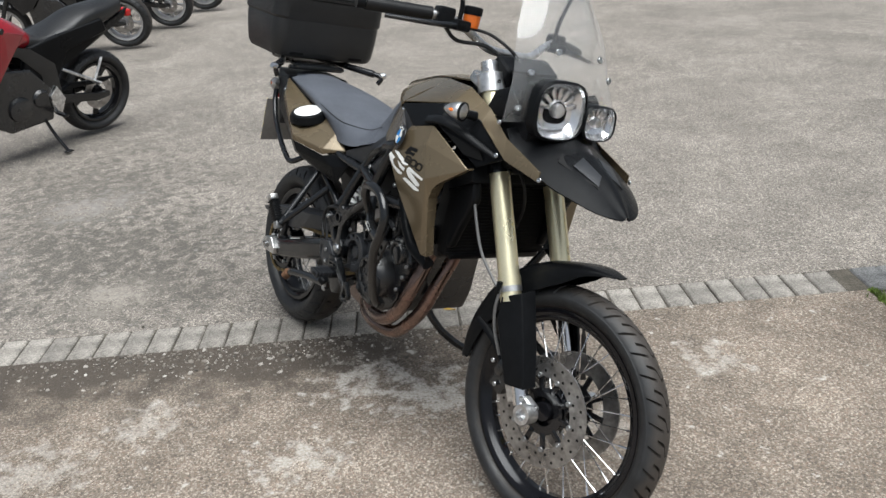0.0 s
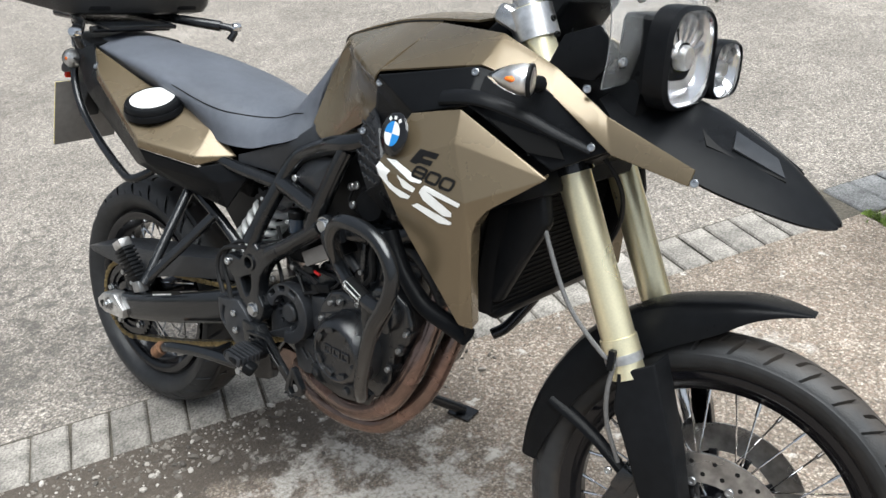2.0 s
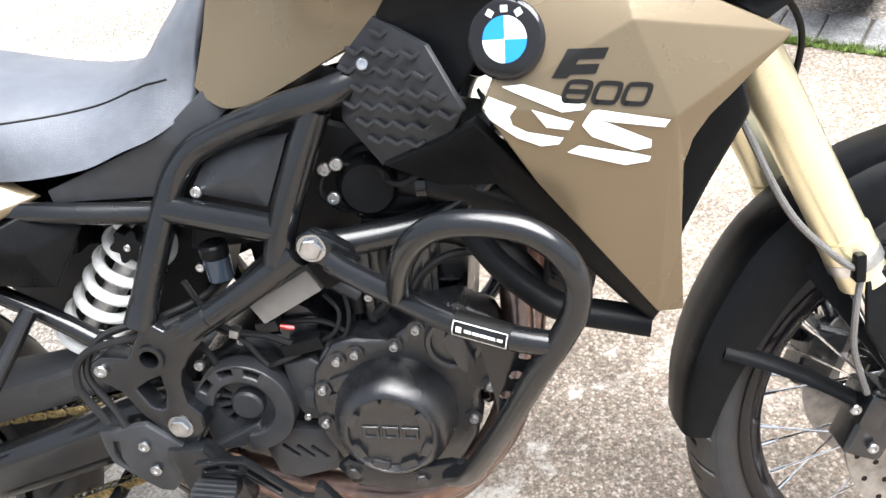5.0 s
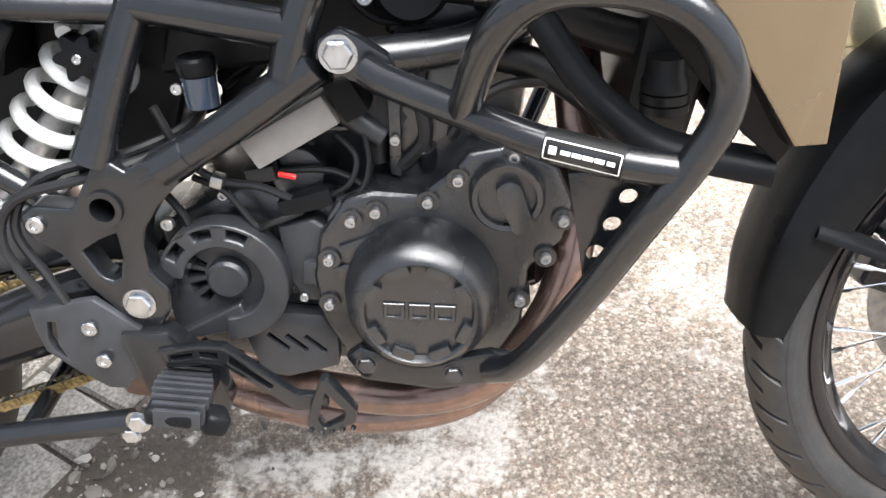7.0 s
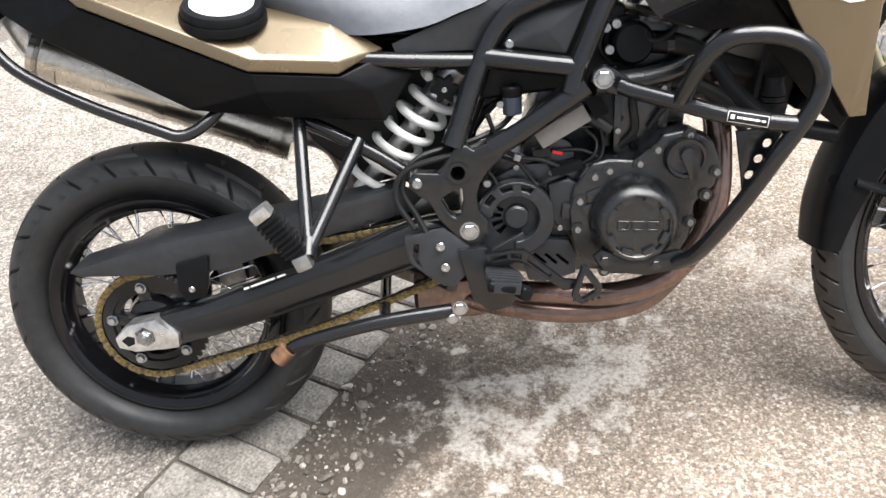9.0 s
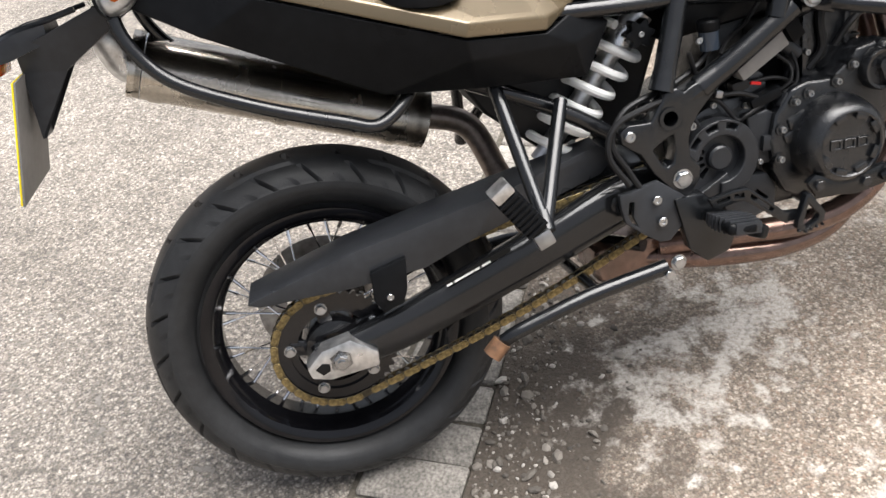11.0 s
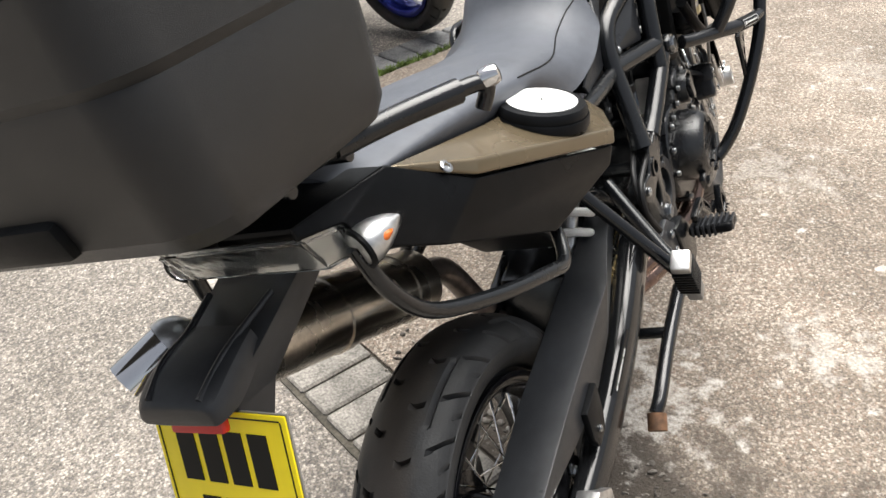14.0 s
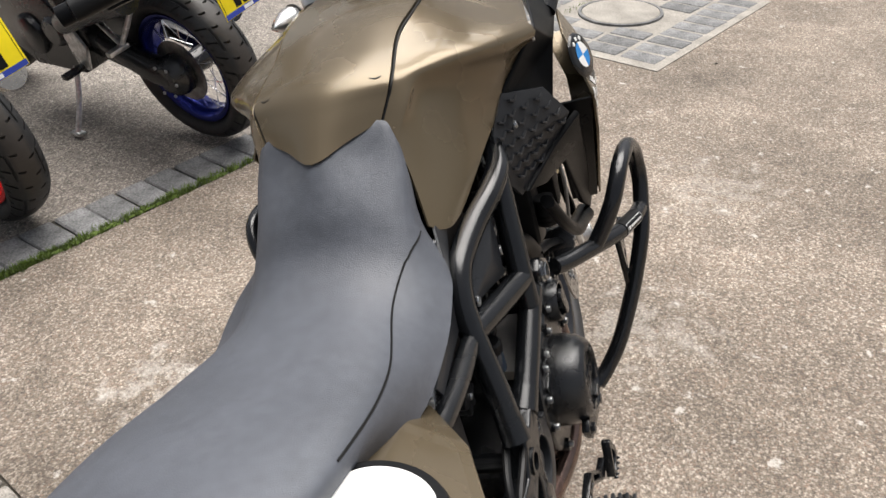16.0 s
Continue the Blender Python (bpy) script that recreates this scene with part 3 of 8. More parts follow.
# ---- wheels ----
def tyre_bm(R, width, rim_r, pitch, style, n=780):
    """A tyre about the y axis; its mesh lines run along the tread grooves that are sunk into it."""
    half, h = width / 2, (R - rim_r) / 2
    sec = []
    for k in range(65):
        a = -math.pi * 0.80 + 2 * math.pi * 0.80 * k / 64
        cy, cr = half * math.sin(a), rim_r + h + h * math.cos(a) * (1.0 if abs(a) < 1.7 else 0.95)
        if abs(a) < 1.4:
            cr = R - (R - rim_r) * 0.52 * (1 - math.cos(a * 1.02))
        sec.append((cr, cy, a))
    sec = [(rim_r - 0.004, sec[0][1] * 0.9, sec[0][2]), *sec, (rim_r - 0.004, sec[-1][1] * 0.9, sec[-1][2])]
    per = max(8, n // pitch)
    steps = [0.0, 0.014, 0.122, 0.136] + [0.136 + (0.5 - 0.136) * k / (per // 2 - 2) for k in range(1, per // 2 - 2)]
    steps = steps + [0.5 + q for q in steps]
    cut = min(range(len(sec)), key=lambda k: abs(sec[k][2] - 0.62)), min(range(len(sec)), key=lambda k: abs(sec[k][2] + 0.62))
    bm = bmesh.new()
    rings = []
    for p in range(pitch):
        for u in steps:
            ring = []
            for k, (r, y, a) in enumerate(sec):
                s = abs(a) / 1.2
                shift = (0.80 * min(s, 1.15) + 0.25 * math.exp(-(s / 0.16) ** 2) if style == "rear" else -0.5 * min(s, 1.1)) + 0.25 * math.tanh(a / 0.08)
                t = 2 * math.pi * (p + u - shift) / pitch
                main, second = 0.006 < u < 0.13, 0.506 < u < 0.63
                depth = 0.0
                if style == "rear":
                    if main and (0.60 < s < 1.06 or 0.14 < s < 0.34):
                        depth = 0.011
                    elif second and 0.92 < s < 1.06:
                        depth = 0.009
                    elif k in cut and p % 3 == 0 and u > 0.08 or k in cut and p % 3 == 1 and u < 0.6:
                        depth = 0.006
                elif main and 0.2 < s < 0.95 or second and s < 0.5:
                    depth = 0.009
                if abs(abs(a) - 1.72) < 0.06:
                    depth = -0.0012
                ring.append(bm.verts.new(((r - depth) * math.cos(t), y, (r - depth) * math.sin(t))))
            rings.append(ring)
    m = len(sec)
    for i in range(len(rings)):
        a, b = rings[i], rings[(i + 1) % len(rings)]
        for k in range(m - 1):
            bm.faces.new((a[k], a[k + 1], b[k + 1], b[k]))
    return bm


def rim_bm(rr, w, n=96):
    """A spoked-wheel rim: well, flanges and bead."""
    h = w / 2
    return lathe([(rr + 0.006, -h), (rr + 0.006, -h + 0.006), (rr - 0.006, -h + 0.008), (rr - 0.010, -h * 0.55), (rr - 0.022, -h * 0.35), (rr - 0.022, h * 0.35),
                  (rr - 0.010, h * 0.55), (rr - 0.006, h - 0.008), (rr + 0.006, h - 0.006), (rr + 0.006, h), (rr - 0.004, h), (rr - 0.014, h - 0.006),
                  (rr - 0.018, h * 0.55), (rr - 0.030, h * 0.32), (rr - 0.030, -h * 0.32), (rr - 0.018, -h * 0.55), (rr - 0.014, -h + 0.006), (rr - 0.004, -h)], n, closed=True)


def ring_plate(r0, r1, y0, y1, n=64, wavy=0.0, waves=10):
    bm = lathe([(r0, y0), (r1, y0), (r1, y1), (r0, y1)], n, closed=True)
    if wavy:
        for v in bm.verts:
            r = math.hypot(v.co.x, v.co.z)
            if r > (r0 + r1) / 2:
                k = 1 + wavy * math.cos(waves * math.atan2(v.co.z, v.co.x))
                v.co.x, v.co.z = v.co.x * k, v.co.z * k
    return bm


def disc_bm(r0, r1, y, holes=24):
    """A drilled brake rotor: two rows of dimples, a slotted carrier ring."""
    bm = ring_plate(r0, r1, y - 0.0025, y + 0.0025, 72)
    return bm


def drilled(parent, r0, r1, y, count, side):
    """Dark bores of a rotor, as short plugs just proud of its face."""
    bms = []
    for row, f in enumerate((0.3, 0.72)):
        for k in range(count):
            a = 2 * math.pi * (k + 0.5 * row) / count
            r = r0 + (r1 - r0) * f
            bms.append(moved(lathe([(0, 0), (0.0042, 0), (0.0042, 0.0006)], 8), Matrix.LocRotScale((r * math.cos(a), y + side * 0.0027, r * math.sin(a)), None, None)))
    return part("bores", join(*bms), "ink_and_shade", parent, "dark drilled holes of the rotor")


def spokes(parent, hub_r, hub_w, rr, rim_w, count, mat="chrome"):
    """Crossed wire spokes, each with a black nipple end at the rim."""
    meshes = {}
    for k in range(count):
        side = 1 if k % 2 else -1
        cross = 0.42 if (k // 2) % 2 else -0.42
        a = 2 * math.pi * k / count
        h = Vector((hub_r * math.cos(a + cross), side * hub_w / 2, hub_r * math.sin(a + cross)))
        e = Vector(((rr - 0.012) * math.cos(a), side * rim_w * 0.10, (rr - 0.012) * math.sin(a)))
        key = round((e - h).length, 4)
        if key not in meshes:
            L = (e - h).length
            bm = lathe([(0, 0), (0.0017, 0), (0.0017, L - 0.026), (0.0034, L - 0.026), (0.0034, L), (0, L)], 8)
            meshes[key] = link_mesh("spoke", bm, MAT[mat])
        share("spoke", meshes[key], Matrix.LocRotScale(h, Vector((0, 1, 0)).rotation_difference(e - h), None), parent)


# ---- the adventure motorcycle, built along x with its right side at -y, leaning left on its stand ----
LEAN_LEFT = 15.0
BIKE = Matrix.Translation((0, 0, 0.005)) @ pose(0, 0, 0, -LEAN_LEFT, 0, 0)
bike = thing("motorcycle", BIKE, "matt bronze and black adventure motorcycle leaning on its side stand", "motorcycle")
STEER_AXIS = Vector((-math.sin(radians(24.5)), 0, math.cos(radians(24.5))))
STEER_AT = Vector((1.272, 0, 0.915))
STEER = Matrix.Translation(STEER_AT) @ Matrix.Rotation(radians(9.5), 4, STEER_AXIS) @ Matrix.Translation(-STEER_AT)
FRONT, REAR = Vector((1.603, 0, 0.343)), Vector((0, 0, 0.32))


def steered(name, bm, mat, label="", parent=None, sharp=35):
    ob = part(name, bm, mat, parent or bike, label, sharp)
    if not parent:
        ob.matrix_local = STEER
    return ob



def wheel(name, m, R, width, rr, rim_w, pitch, style, hub_r, hub_w, label, tyre_label):
    w = part(name, rim_bm(rr, rim_w), "rim", bike, label)
    w.matrix_local = m
    part("tyre", tyre_bm(R, width, rr, pitch, style), "rubber", w, tyre_label)
    h = hub_w / 2
    part("hub", lathe([(0, -h - 0.02), (0.026, -h - 0.02), (0.028, -h), (hub_r + 0.004, -h + 0.002), (hub_r + 0.004, -h + 0.010), (0.034, -h + 0.016), (0.030, 0),
                       (0.034, h - 0.016), (hub_r + 0.004, h - 0.010), (hub_r + 0.004, h - 0.002), (0.028, h), (0.026, h + 0.02), (0, h + 0.02)], 40), "rim", w)
    spokes(w, hub_r, hub_w - 0.012, rr - 0.016, rim_w, 36)
    return w


rear = wheel("rear_wheel", Matrix.Translation(REAR), 0.322, 0.152, 0.222, 0.115, 24, "rear", 0.062, 0.11, "black spoked rear wheel", "dual-sport tyre with diagonal grooves")
front = wheel("front_wheel", STEER @ Matrix.Translation(FRONT), 0.341, 0.092, 0.270, 0.062, 34, "front", 0.056, 0.10, "black spoked front wheel turned to the left", "narrow dual-sport front tyre")

# rear sprocket, chain, rear disc
teeth = 42
ring = []
for k in range(teeth * 4):
    a = 2 * math.pi * k / (teeth * 4)
    ring.append((0.101 + (0.006 if k % 4 in (0, 1) else -0.001), a))
bm = bmesh.new()
loops = []
for y in (-0.124, -0.116):
    loops.append([[bm.verts.new((r * math.cos(a), y, r * math.sin(a))) for r, a in ring], [bm.verts.new((0.079 * math.cos(a), y, 0.079 * math.sin(a))) for r, a in ring]])
m = len(ring)
for i in range(m):
    j = (i + 1) % m
    for o, q in ((loops[0], 1), (loops[1], -1)):
        bm.faces.new((o[0][i], o[0][j], o[1][j], o[1][i])[::q])
    bm.faces.new((loops[0][0][i], loops[1][0][i], loops[1][0][j], loops[0][0][j]))
    bm.faces.new((loops[0][1][j], loops[1][1][j], loops[1][1][i], loops[0][1][i]))
sprocket = part("rear_sprocket", bm, "gloss", rear, "black rear sprocket")
carrier = []
for k in range(5):
    a = 2 * math.pi * (k + 0.35) / 5
    carrier.append(moved(block(0.05, 0.02, 0.024, 0.004), Matrix.Rotation(-a, 4, "Y") @ Matrix.Translation((0.062, -0.112, 0))))
part("sprocket_carrier", join(lathe([(0.030, -0.128), (0.05, -0.124), (0.056, -0.105), (0.056, -0.06), (0.03, -0.06)], 40), ring_plate(0.066, 0.084, -0.119, -0.100, 48), *carrier), "gloss", rear)
for k in range(5):
    a = 2 * math.pi * (k + 0.35) / 5
    bolt((0.078 * math.cos(a), -0.124, 0.078 * math.sin(a)), rear, 0.0085, 0.009, True, "steel")
rotor = part("brake_disc", disc_bm(0.075, 0.130, 0.085), "disc", rear, "drilled steel rear brake disc")

# the chain runs round both sprockets and hangs a little below
def chain_path():
    big, small = Vector((0, 0.32)), Vector((0.645, 0.463))
    R0, R1 = 0.1045, 0.043
    d = small - big
    base, off = math.atan2(d.y, d.x), math.acos((R0 - R1) / d.length)
    pts = []
    up, dn = base + off, base - off
    for k in range(33):
        a = dn - (2 * math.pi - 2 * off) * k / 32
        pts.append(big + R0 * Vector((math.cos(a), math.sin(a))))
    top0, top1 = pts[-1], small + R1 * Vector((math.cos(up), math.sin(up)))
    for k in range(1, 20):
        pts.append(top0.lerp(top1, k / 20))
    for k in range(17):
        a = up - 2 * off * k / 16
        pts.append(small + R1 * Vector((math.cos(a), math.sin(a))))
    low0, low1 = pts[-1], pts[0]
    for k in range(1, 24):
        q = low0.lerp(low1, k / 24)
        pts.append(q - Vector((0, 0.018 * math.sin(math.pi * k / 24))))
    return pts


loop = chain_path()
run = [0.0]
for a, b in zip(loop, loop[1:] + loop[:1]):
    run.append(run[-1] + (b - a).length)
count = round(run[-1] / 0.0159)
step = run[-1] / count


def on_chain(s):
    s %= run[-1]
    for i in range(len(loop)):
        if run[i] <= s <= run[i + 1]:
            return loop[i].lerp(loop[(i + 1) % len(loop)], (s - run[i]) / max(1e-9, run[i + 1] - run[i]))


oval = []
for k in range(16):
    a = 2 * math.pi * k / 16
    oval.append((0.0075 * math.cos(a) + (0.0079 if math.cos(a) > 0 else -0.0079) * (abs(math.cos(a)) > 0.05), 0.0072 * math.sin(a) * (0.85 if abs(math.cos(a)) < 0.3 else 1)))
outer_link = link_mesh("link", join(slab(oval, -0.0095, -0.0075, 0.0004, 1), slab(oval, 0.0075, 0.0095, 0.0004, 1),
                                    *[moved(lathe([(0, -0.0115), (0.0026, -0.0115), (0.0030, -0.0095)], 8), Matrix.Translation((x, 0, 0))) for x in (-0.0079, 0.0079)]), MAT["chain"])
inner_link = link_mesh("link", join(slab(oval, -0.0072, -0.0055, 0.0004, 1), slab(oval, 0.0055, 0.0072, 0.0004, 1)), MAT["chain_dark"])
rollers = [moved(lathe([(0, -0.0055), (0.005, -0.0055), (0.005, 0.0055), (0, 0.0055)], 10), Matrix.Translation((on_chain(k * step).x, -0.120, on_chain(k * step).y))) for k in range(count)]
chain = part("drive_chain", join(*rollers), "steel", bike, "gold drive chain, a little rusty")
for k in range(count):
    a, b = on_chain(k * step), on_chain((k + 1) * step)
    c, d = (a + b) / 2, b - a
    share("link", outer_link if k % 2 else inner_link, pose(c.x, -0.120, c.y) @ Matrix.Rotation(-math.atan2(d.y, d.x), 4, "Y"), chain)

# swingarm with its axle block and the chain guard
def beam_ring(x, y, w, z0, z1, r=0.35):
    zc, h = (z0 + z1) / 2, (z1 - z0) / 2
    return [(x, y + w * c, zc + h * d) for c, d in ((-1, -0.45), (-1, 0.45), (-0.55, 0.95), (0.55, 0.95), (1, 0.45), (1, -0.45), (0.55, -0.95), (-0.55, -0.95))]


arm = loft([beam_ring(-0.034, -0.148, 0.014, 0.303, 0.347), beam_ring(0.060, -0.150, 0.021, 0.294, 0.362), beam_ring(0.220, -0.150, 0.026, 0.332, 0.410), beam_ring(0.374, -0.148, 0.027, 0.376, 0.460), beam_ring(0.524, -0.138, 0.026, 0.418, 0.505), beam_ring(0.605, -0.131, 0.022, 0.432, 0.505)], 6, 4)
swing = part("swingarm", arm, "swing", bike, "satin black aluminium swingarm", 50)
part("swingarm_left", mirrored(slab([(-0.064, 0.306), (0.086, 0.296), (0.599, 0.439), (0.599, 0.500), (0.054, 0.367), (-0.064, 0.352)], -0.135, -0.10, 0.008)), "frame", swing)
part("swingarm_bridge", slab([(0.385, 0.377), (0.599, 0.428), (0.599, 0.510), (0.428, 0.484)], -0.10, 0.10, 0.01), "frame", swing)
axle_block = slab([(-0.053, 0.324), (-0.024, 0.349), (0.026, 0.357), (0.067, 0.324), (0.064, 0.298), (-0.019, 0.294), (-0.049, 0.304)], -0.184, -0.146, 0.004)
part("axle_adjuster", axle_block, "silver", swing, "bare aluminium chain adjuster")
part("axle_nut", turned([(0, 0.014), (0.007, 0.014), (0.007, 0.010), (0.012, 0.010), (0.013, 0.0), (0.02, 0.0), (0.02, -0.004)], (0.004, -0.184, 0.324), (0, -1, 0), 6), "steel", swing)
part("adjuster_slot", slab([(-0.041, 0.319), (-0.028, 0.328), (-0.015, 0.324), (-0.017, 0.311), (-0.030, 0.306)], -0.1848, -0.183, 0.001), "ink_and_shade", swing)
guard = facets(dict(a=(-0.118, -0.161, 0.452), b=(0.064, -0.165, 0.497), c=(0.321, -0.163, 0.535), d=(0.503, -0.122, 0.562), e=(0.535, -0.12, 0.540),
                    a2=(-0.100, -0.161, 0.441), b2=(0.050, -0.165, 0.436), c2=(0.172, -0.165, 0.440), d2=(0.262, -0.163, 0.468), e2=(0.503, -0.12, 0.510),
                    at=(-0.112, -0.085, 0.458), bt=(0.064, -0.085, 0.503), ct=(0.321, -0.083, 0.541), dt=(0.503, -0.08, 0.567)),
               ["a b b2 a2", "b c d2 c2 b2", "c d e e2 d2", "a b bt at", "b c ct bt", "c d dt ct"], 0.004, 0.004)
cg = part("chain_guard", guard, "plastic_grey", bike, "black plastic chain guard")
part("bracket", slab([(0.083, 0.459), (0.144, 0.471), (0.137, 0.418), (0.126, 0.393), (0.091, 0.386), (0.080, 0.408)], -0.176, -0.163, 0.003), "plastic", cg)
bolt((0.106, -0.176, 0.411), cg, 0.006, 0.004)
sticker = part("sticker", slab([(0.198, 0.413), (0.312, 0.446), (0.317, 0.438), (0.202, 0.404)], -0.1775, -0.1765, 0.0), "ink_and_shade", swing, "small black label with a white edge")
part("sticker_bars", join(*[moved(block(0.010 + 0.006 * (k % 3), 0.0008, 0.0035, 0), pose(0.205 + 0.0165 * k, -0.1780, 0.4068 + 0.0050 * k, 0, -17, 0)) for k in range(5)]), "white", swing, "unreadable white lettering bars")

# engine: crankcase, cylinder, covers
ENGINE = part("engine", join(slab([(0.642, 0.408), (0.706, 0.383), (0.940, 0.379), (0.968, 0.449), (0.985, 0.571), (0.985, 0.612), (0.856, 0.592), (0.706, 0.592), (0.621, 0.551)], -0.135, 0.135, 0.012),
                             slab([(0.856, 0.581), (0.990, 0.581), (1.020, 0.775), (0.899, 0.806)], -0.10, 0.10, 0.012),
                             slab([(0.706, 0.571), (0.877, 0.571), (0.899, 0.714), (0.749, 0.714)], -0.07, 0.07, 0.012)), "engine", bike, "black twin-cylinder engine")
part("cylinder_rib", slab([(0.802, 0.642), (0.99, 0.642), (0.992, 0.646), (0.804, 0.646)], -0.113, 0.113, 0.001), "engine", ENGINE)
flange = [(0.786, 0.510), (0.797, 0.556), (0.826, 0.594), (0.856, 0.600), (0.899, 0.595), (0.926, 0.614), (0.947, 0.637), (0.990, 0.643), (1.030, 0.622), (1.046, 0.581), (1.036, 0.541), (1.003, 0.512), (0.995, 0.449), (0.970, 0.408), (0.920, 0.383), (0.856, 0.388), (0.808, 0.418), (0.790, 0.459)]
part("crankcase_cover", slab(flange, -0.172, -0.12, 0.008, 3), "engine", ENGINE, "black cast crankcase cover")
clutch = moved(lathe([(0, -0.222), (0.051, -0.222), (0.0525, -0.228), (0.055, -0.230), (0.059, -0.2285), (0.066, -0.222), (0.072, -0.210), (0.0765, -0.190), (0.078, -0.16)], 64), Matrix.Translation((0.896, 0, 0.496)))
part("clutch_cover", clutch, "engine", ENGINE, "round black clutch cover with an embossed mark")
tab_me = link_mesh("tab", block(0.022, 0.007, 0.011, 0.0015), MAT["engine"])
for a in (-62, -22, 22, 62, 118, 160, 205, 245):
    share("tab", tab_me, pose(0.896, -0.2255, 0.496) @ Matrix.Rotation(radians(a), 4, "Y") @ Matrix.Translation((0, 0, -0.0485)), ENGINE)
mark_me = link_mesh("raised_mark", cut_plate([(-0.0105, -0.009), (0.0105, -0.009), (0.0105, 0.009), (-0.0105, 0.009)], [[(-0.0065, -0.0055), (0.0065, -0.0055), (0.0065, 0.0055), (-0.0065, 0.0055)]], -0.0025, 0.001, 0.0008, 1), MAT["engine"])
for k in range(3):
    share("raised_mark", mark_me, pose(0.872 + 0.0245 * k, -0.2225, 0.498 - 0.002 * k, 0, 4, 0), ENGINE)
cap_ob = part("oil_cap", moved(lathe([(0, -0.184), (0.027, -0.184), (0.028, -0.190), (0.033, -0.191), (0.036, -0.186), (0.037, -0.16)], 40), Matrix.Translation((0.983, 0, 0.597))), "engine", ENGINE)
part("grip_lobe", slab(ring_of(0.985, 0.603, 0.013, 12, 0, 180) + ring_of(0.996, 0.572, 0.0115, 12, 180, 360), -0.195, -0.180, 0.002), "engine", cap_ob)
for x, z in ((0.831, 0.572), (0.856, 0.581), (0.907, 0.590), (0.937, 0.612), (0.990, 0.634), (1.036, 0.567), (1.019, 0.527), (0.993, 0.479), (0.805, 0.530), (0.800, 0.479), (0.845, 0.398)):
    boss = turned([(0, 0.0), (0.011, 0.0), (0.011, -0.03)], (x, -0.176, z), (0, -1, 0), 16)
    part("boss", boss, "engine", ENGINE)
    bolt((x, -0.176, z), ENGINE, 0.0058, 0.006, mat="bolt_grey")
# front sprocket cover
SC = (0.694, 0.505)
base_plate = cut_plate([(0.628, 0.440), (0.690, 0.443), (0.735, 0.462)] + ring_of(*SC, 0.056, 22, -38, 150) + [(0.633, 0.530), (0.626, 0.490)],
                       [wedge(*SC, 0.024, 0.044, a, a + 15, 4) for a in (144, 168, 192, 216)], -0.158, -0.140, 0.002)
cover_ob = part("sprocket_cover", base_plate, "plastic_grey", bike, "black plastic front sprocket cover with slots")
arch = cut_plate(ring_of(*SC, 0.067, 30, -95, 172) + ring_of(*SC, 0.041, 24, 172, -95), [wedge(*SC, 0.052, 0.0625, a, a + 20, 4) for a in (58, 94, 130)], -0.178, -0.150, 0.0035, 3)
part("cover_arch", arch, "plastic_grey", cover_ob)
part("cover_strut", slab([(0.622, 0.436), (0.628, 0.432), (0.712, 0.448), (0.706, 0.478)], -0.172, -0.150, 0.004, 3), "plastic_grey", cover_ob)
part("cover_lip", slab([(0.622, 0.524), (0.662, 0.519), (0.664, 0.527), (0.624, 0.533)], -0.172, -0.150, 0.003), "plastic_grey", cover_ob)
part("sprocket_cap", turned([(0, 0.012), (0.018, 0.012), (0.0215, 0.009), (0.0225, -0.004)], (SC[0] + 0.002, -0.160, SC[1]), (0, -1, 0), 28), "plastic_grey", cover_ob)
# black sheet behind the slots, its colour standing in for their shade
part("slot_shade_sheet", slab([(0.63, 0.445), (0.70, 0.452), (0.75, 0.50), (0.74, 0.555), (0.69, 0.566), (0.64, 0.54)], -0.142, -0.10, 0.003), "ink_and_shade", cover_ob)
side_box = slab([(0.757, 0.500), (0.768, 0.472), (0.806, 0.470), (0.822, 0.500), (0.816, 0.545), (0.790, 0.566), (0.752, 0.560)], -0.158, -0.12, 0.005, 3)
sb = part("side_box", side_box, "plastic_grey", bike, "black moulded cover beside the clutch")
part("box_step", slab([(0.772, 0.497), (0.806, 0.494), (0.810, 0.520), (0.776, 0.524)], -0.168, -0.156, 0.004), "plastic_grey", sb)
bolt((0.771, -0.159, 0.478), sb, 0.005, 0.004, mat="bolt_grey")
low = cut_plate([(0.698, 0.436), (0.735, 0.458), (0.786, 0.452), (0.800, 0.425), (0.797, 0.388), (0.740, 0.374), (0.712, 0.380)],
                [[(0.722 + 0.020 * k, 0.428 - 0.002 * k), (0.726 + 0.020 * k, 0.432 - 0.002 * k), (0.746 + 0.020 * k, 0.412 - 0.002 * k), (0.742 + 0.020 * k, 0.408 - 0.002 * k)] for k in range(3)], -0.156, -0.135, 0.003)
part("lower_cover", low, "plastic_grey", ENGINE)
# second black sheet, painting the shade behind the lower cover's slots
part("lower_shade_sheet", slab([(0.705, 0.434), (0.788, 0.446), (0.794, 0.39), (0.72, 0.38)], -0.137, -0.10, 0.002), "ink_and_shade", ENGINE)
part("cylinder_block", slab([(0.872, 0.585), (0.960, 0.600), (0.972, 0.735), (0.880, 0.742)], -0.128, -0.09, 0.006), "engine", ENGINE)
part("head_cover", slab([(0.868, 0.735), (1.015, 0.735), (1.04, 0.80), (0.90, 0.83)], -0.120, 0.120, 0.014, 3), "engine", ENGINE)
part("oil_filter", turned([(0, 0.06), (0.030, 0.06), (0.034, 0.055), (0.034, 0.0), (0.036, -0.01)], (0.965, -0.09, 0.500), (0.9, -0.35, -0.1), 28), "gloss", ENGINE, "gloss black oil filter")
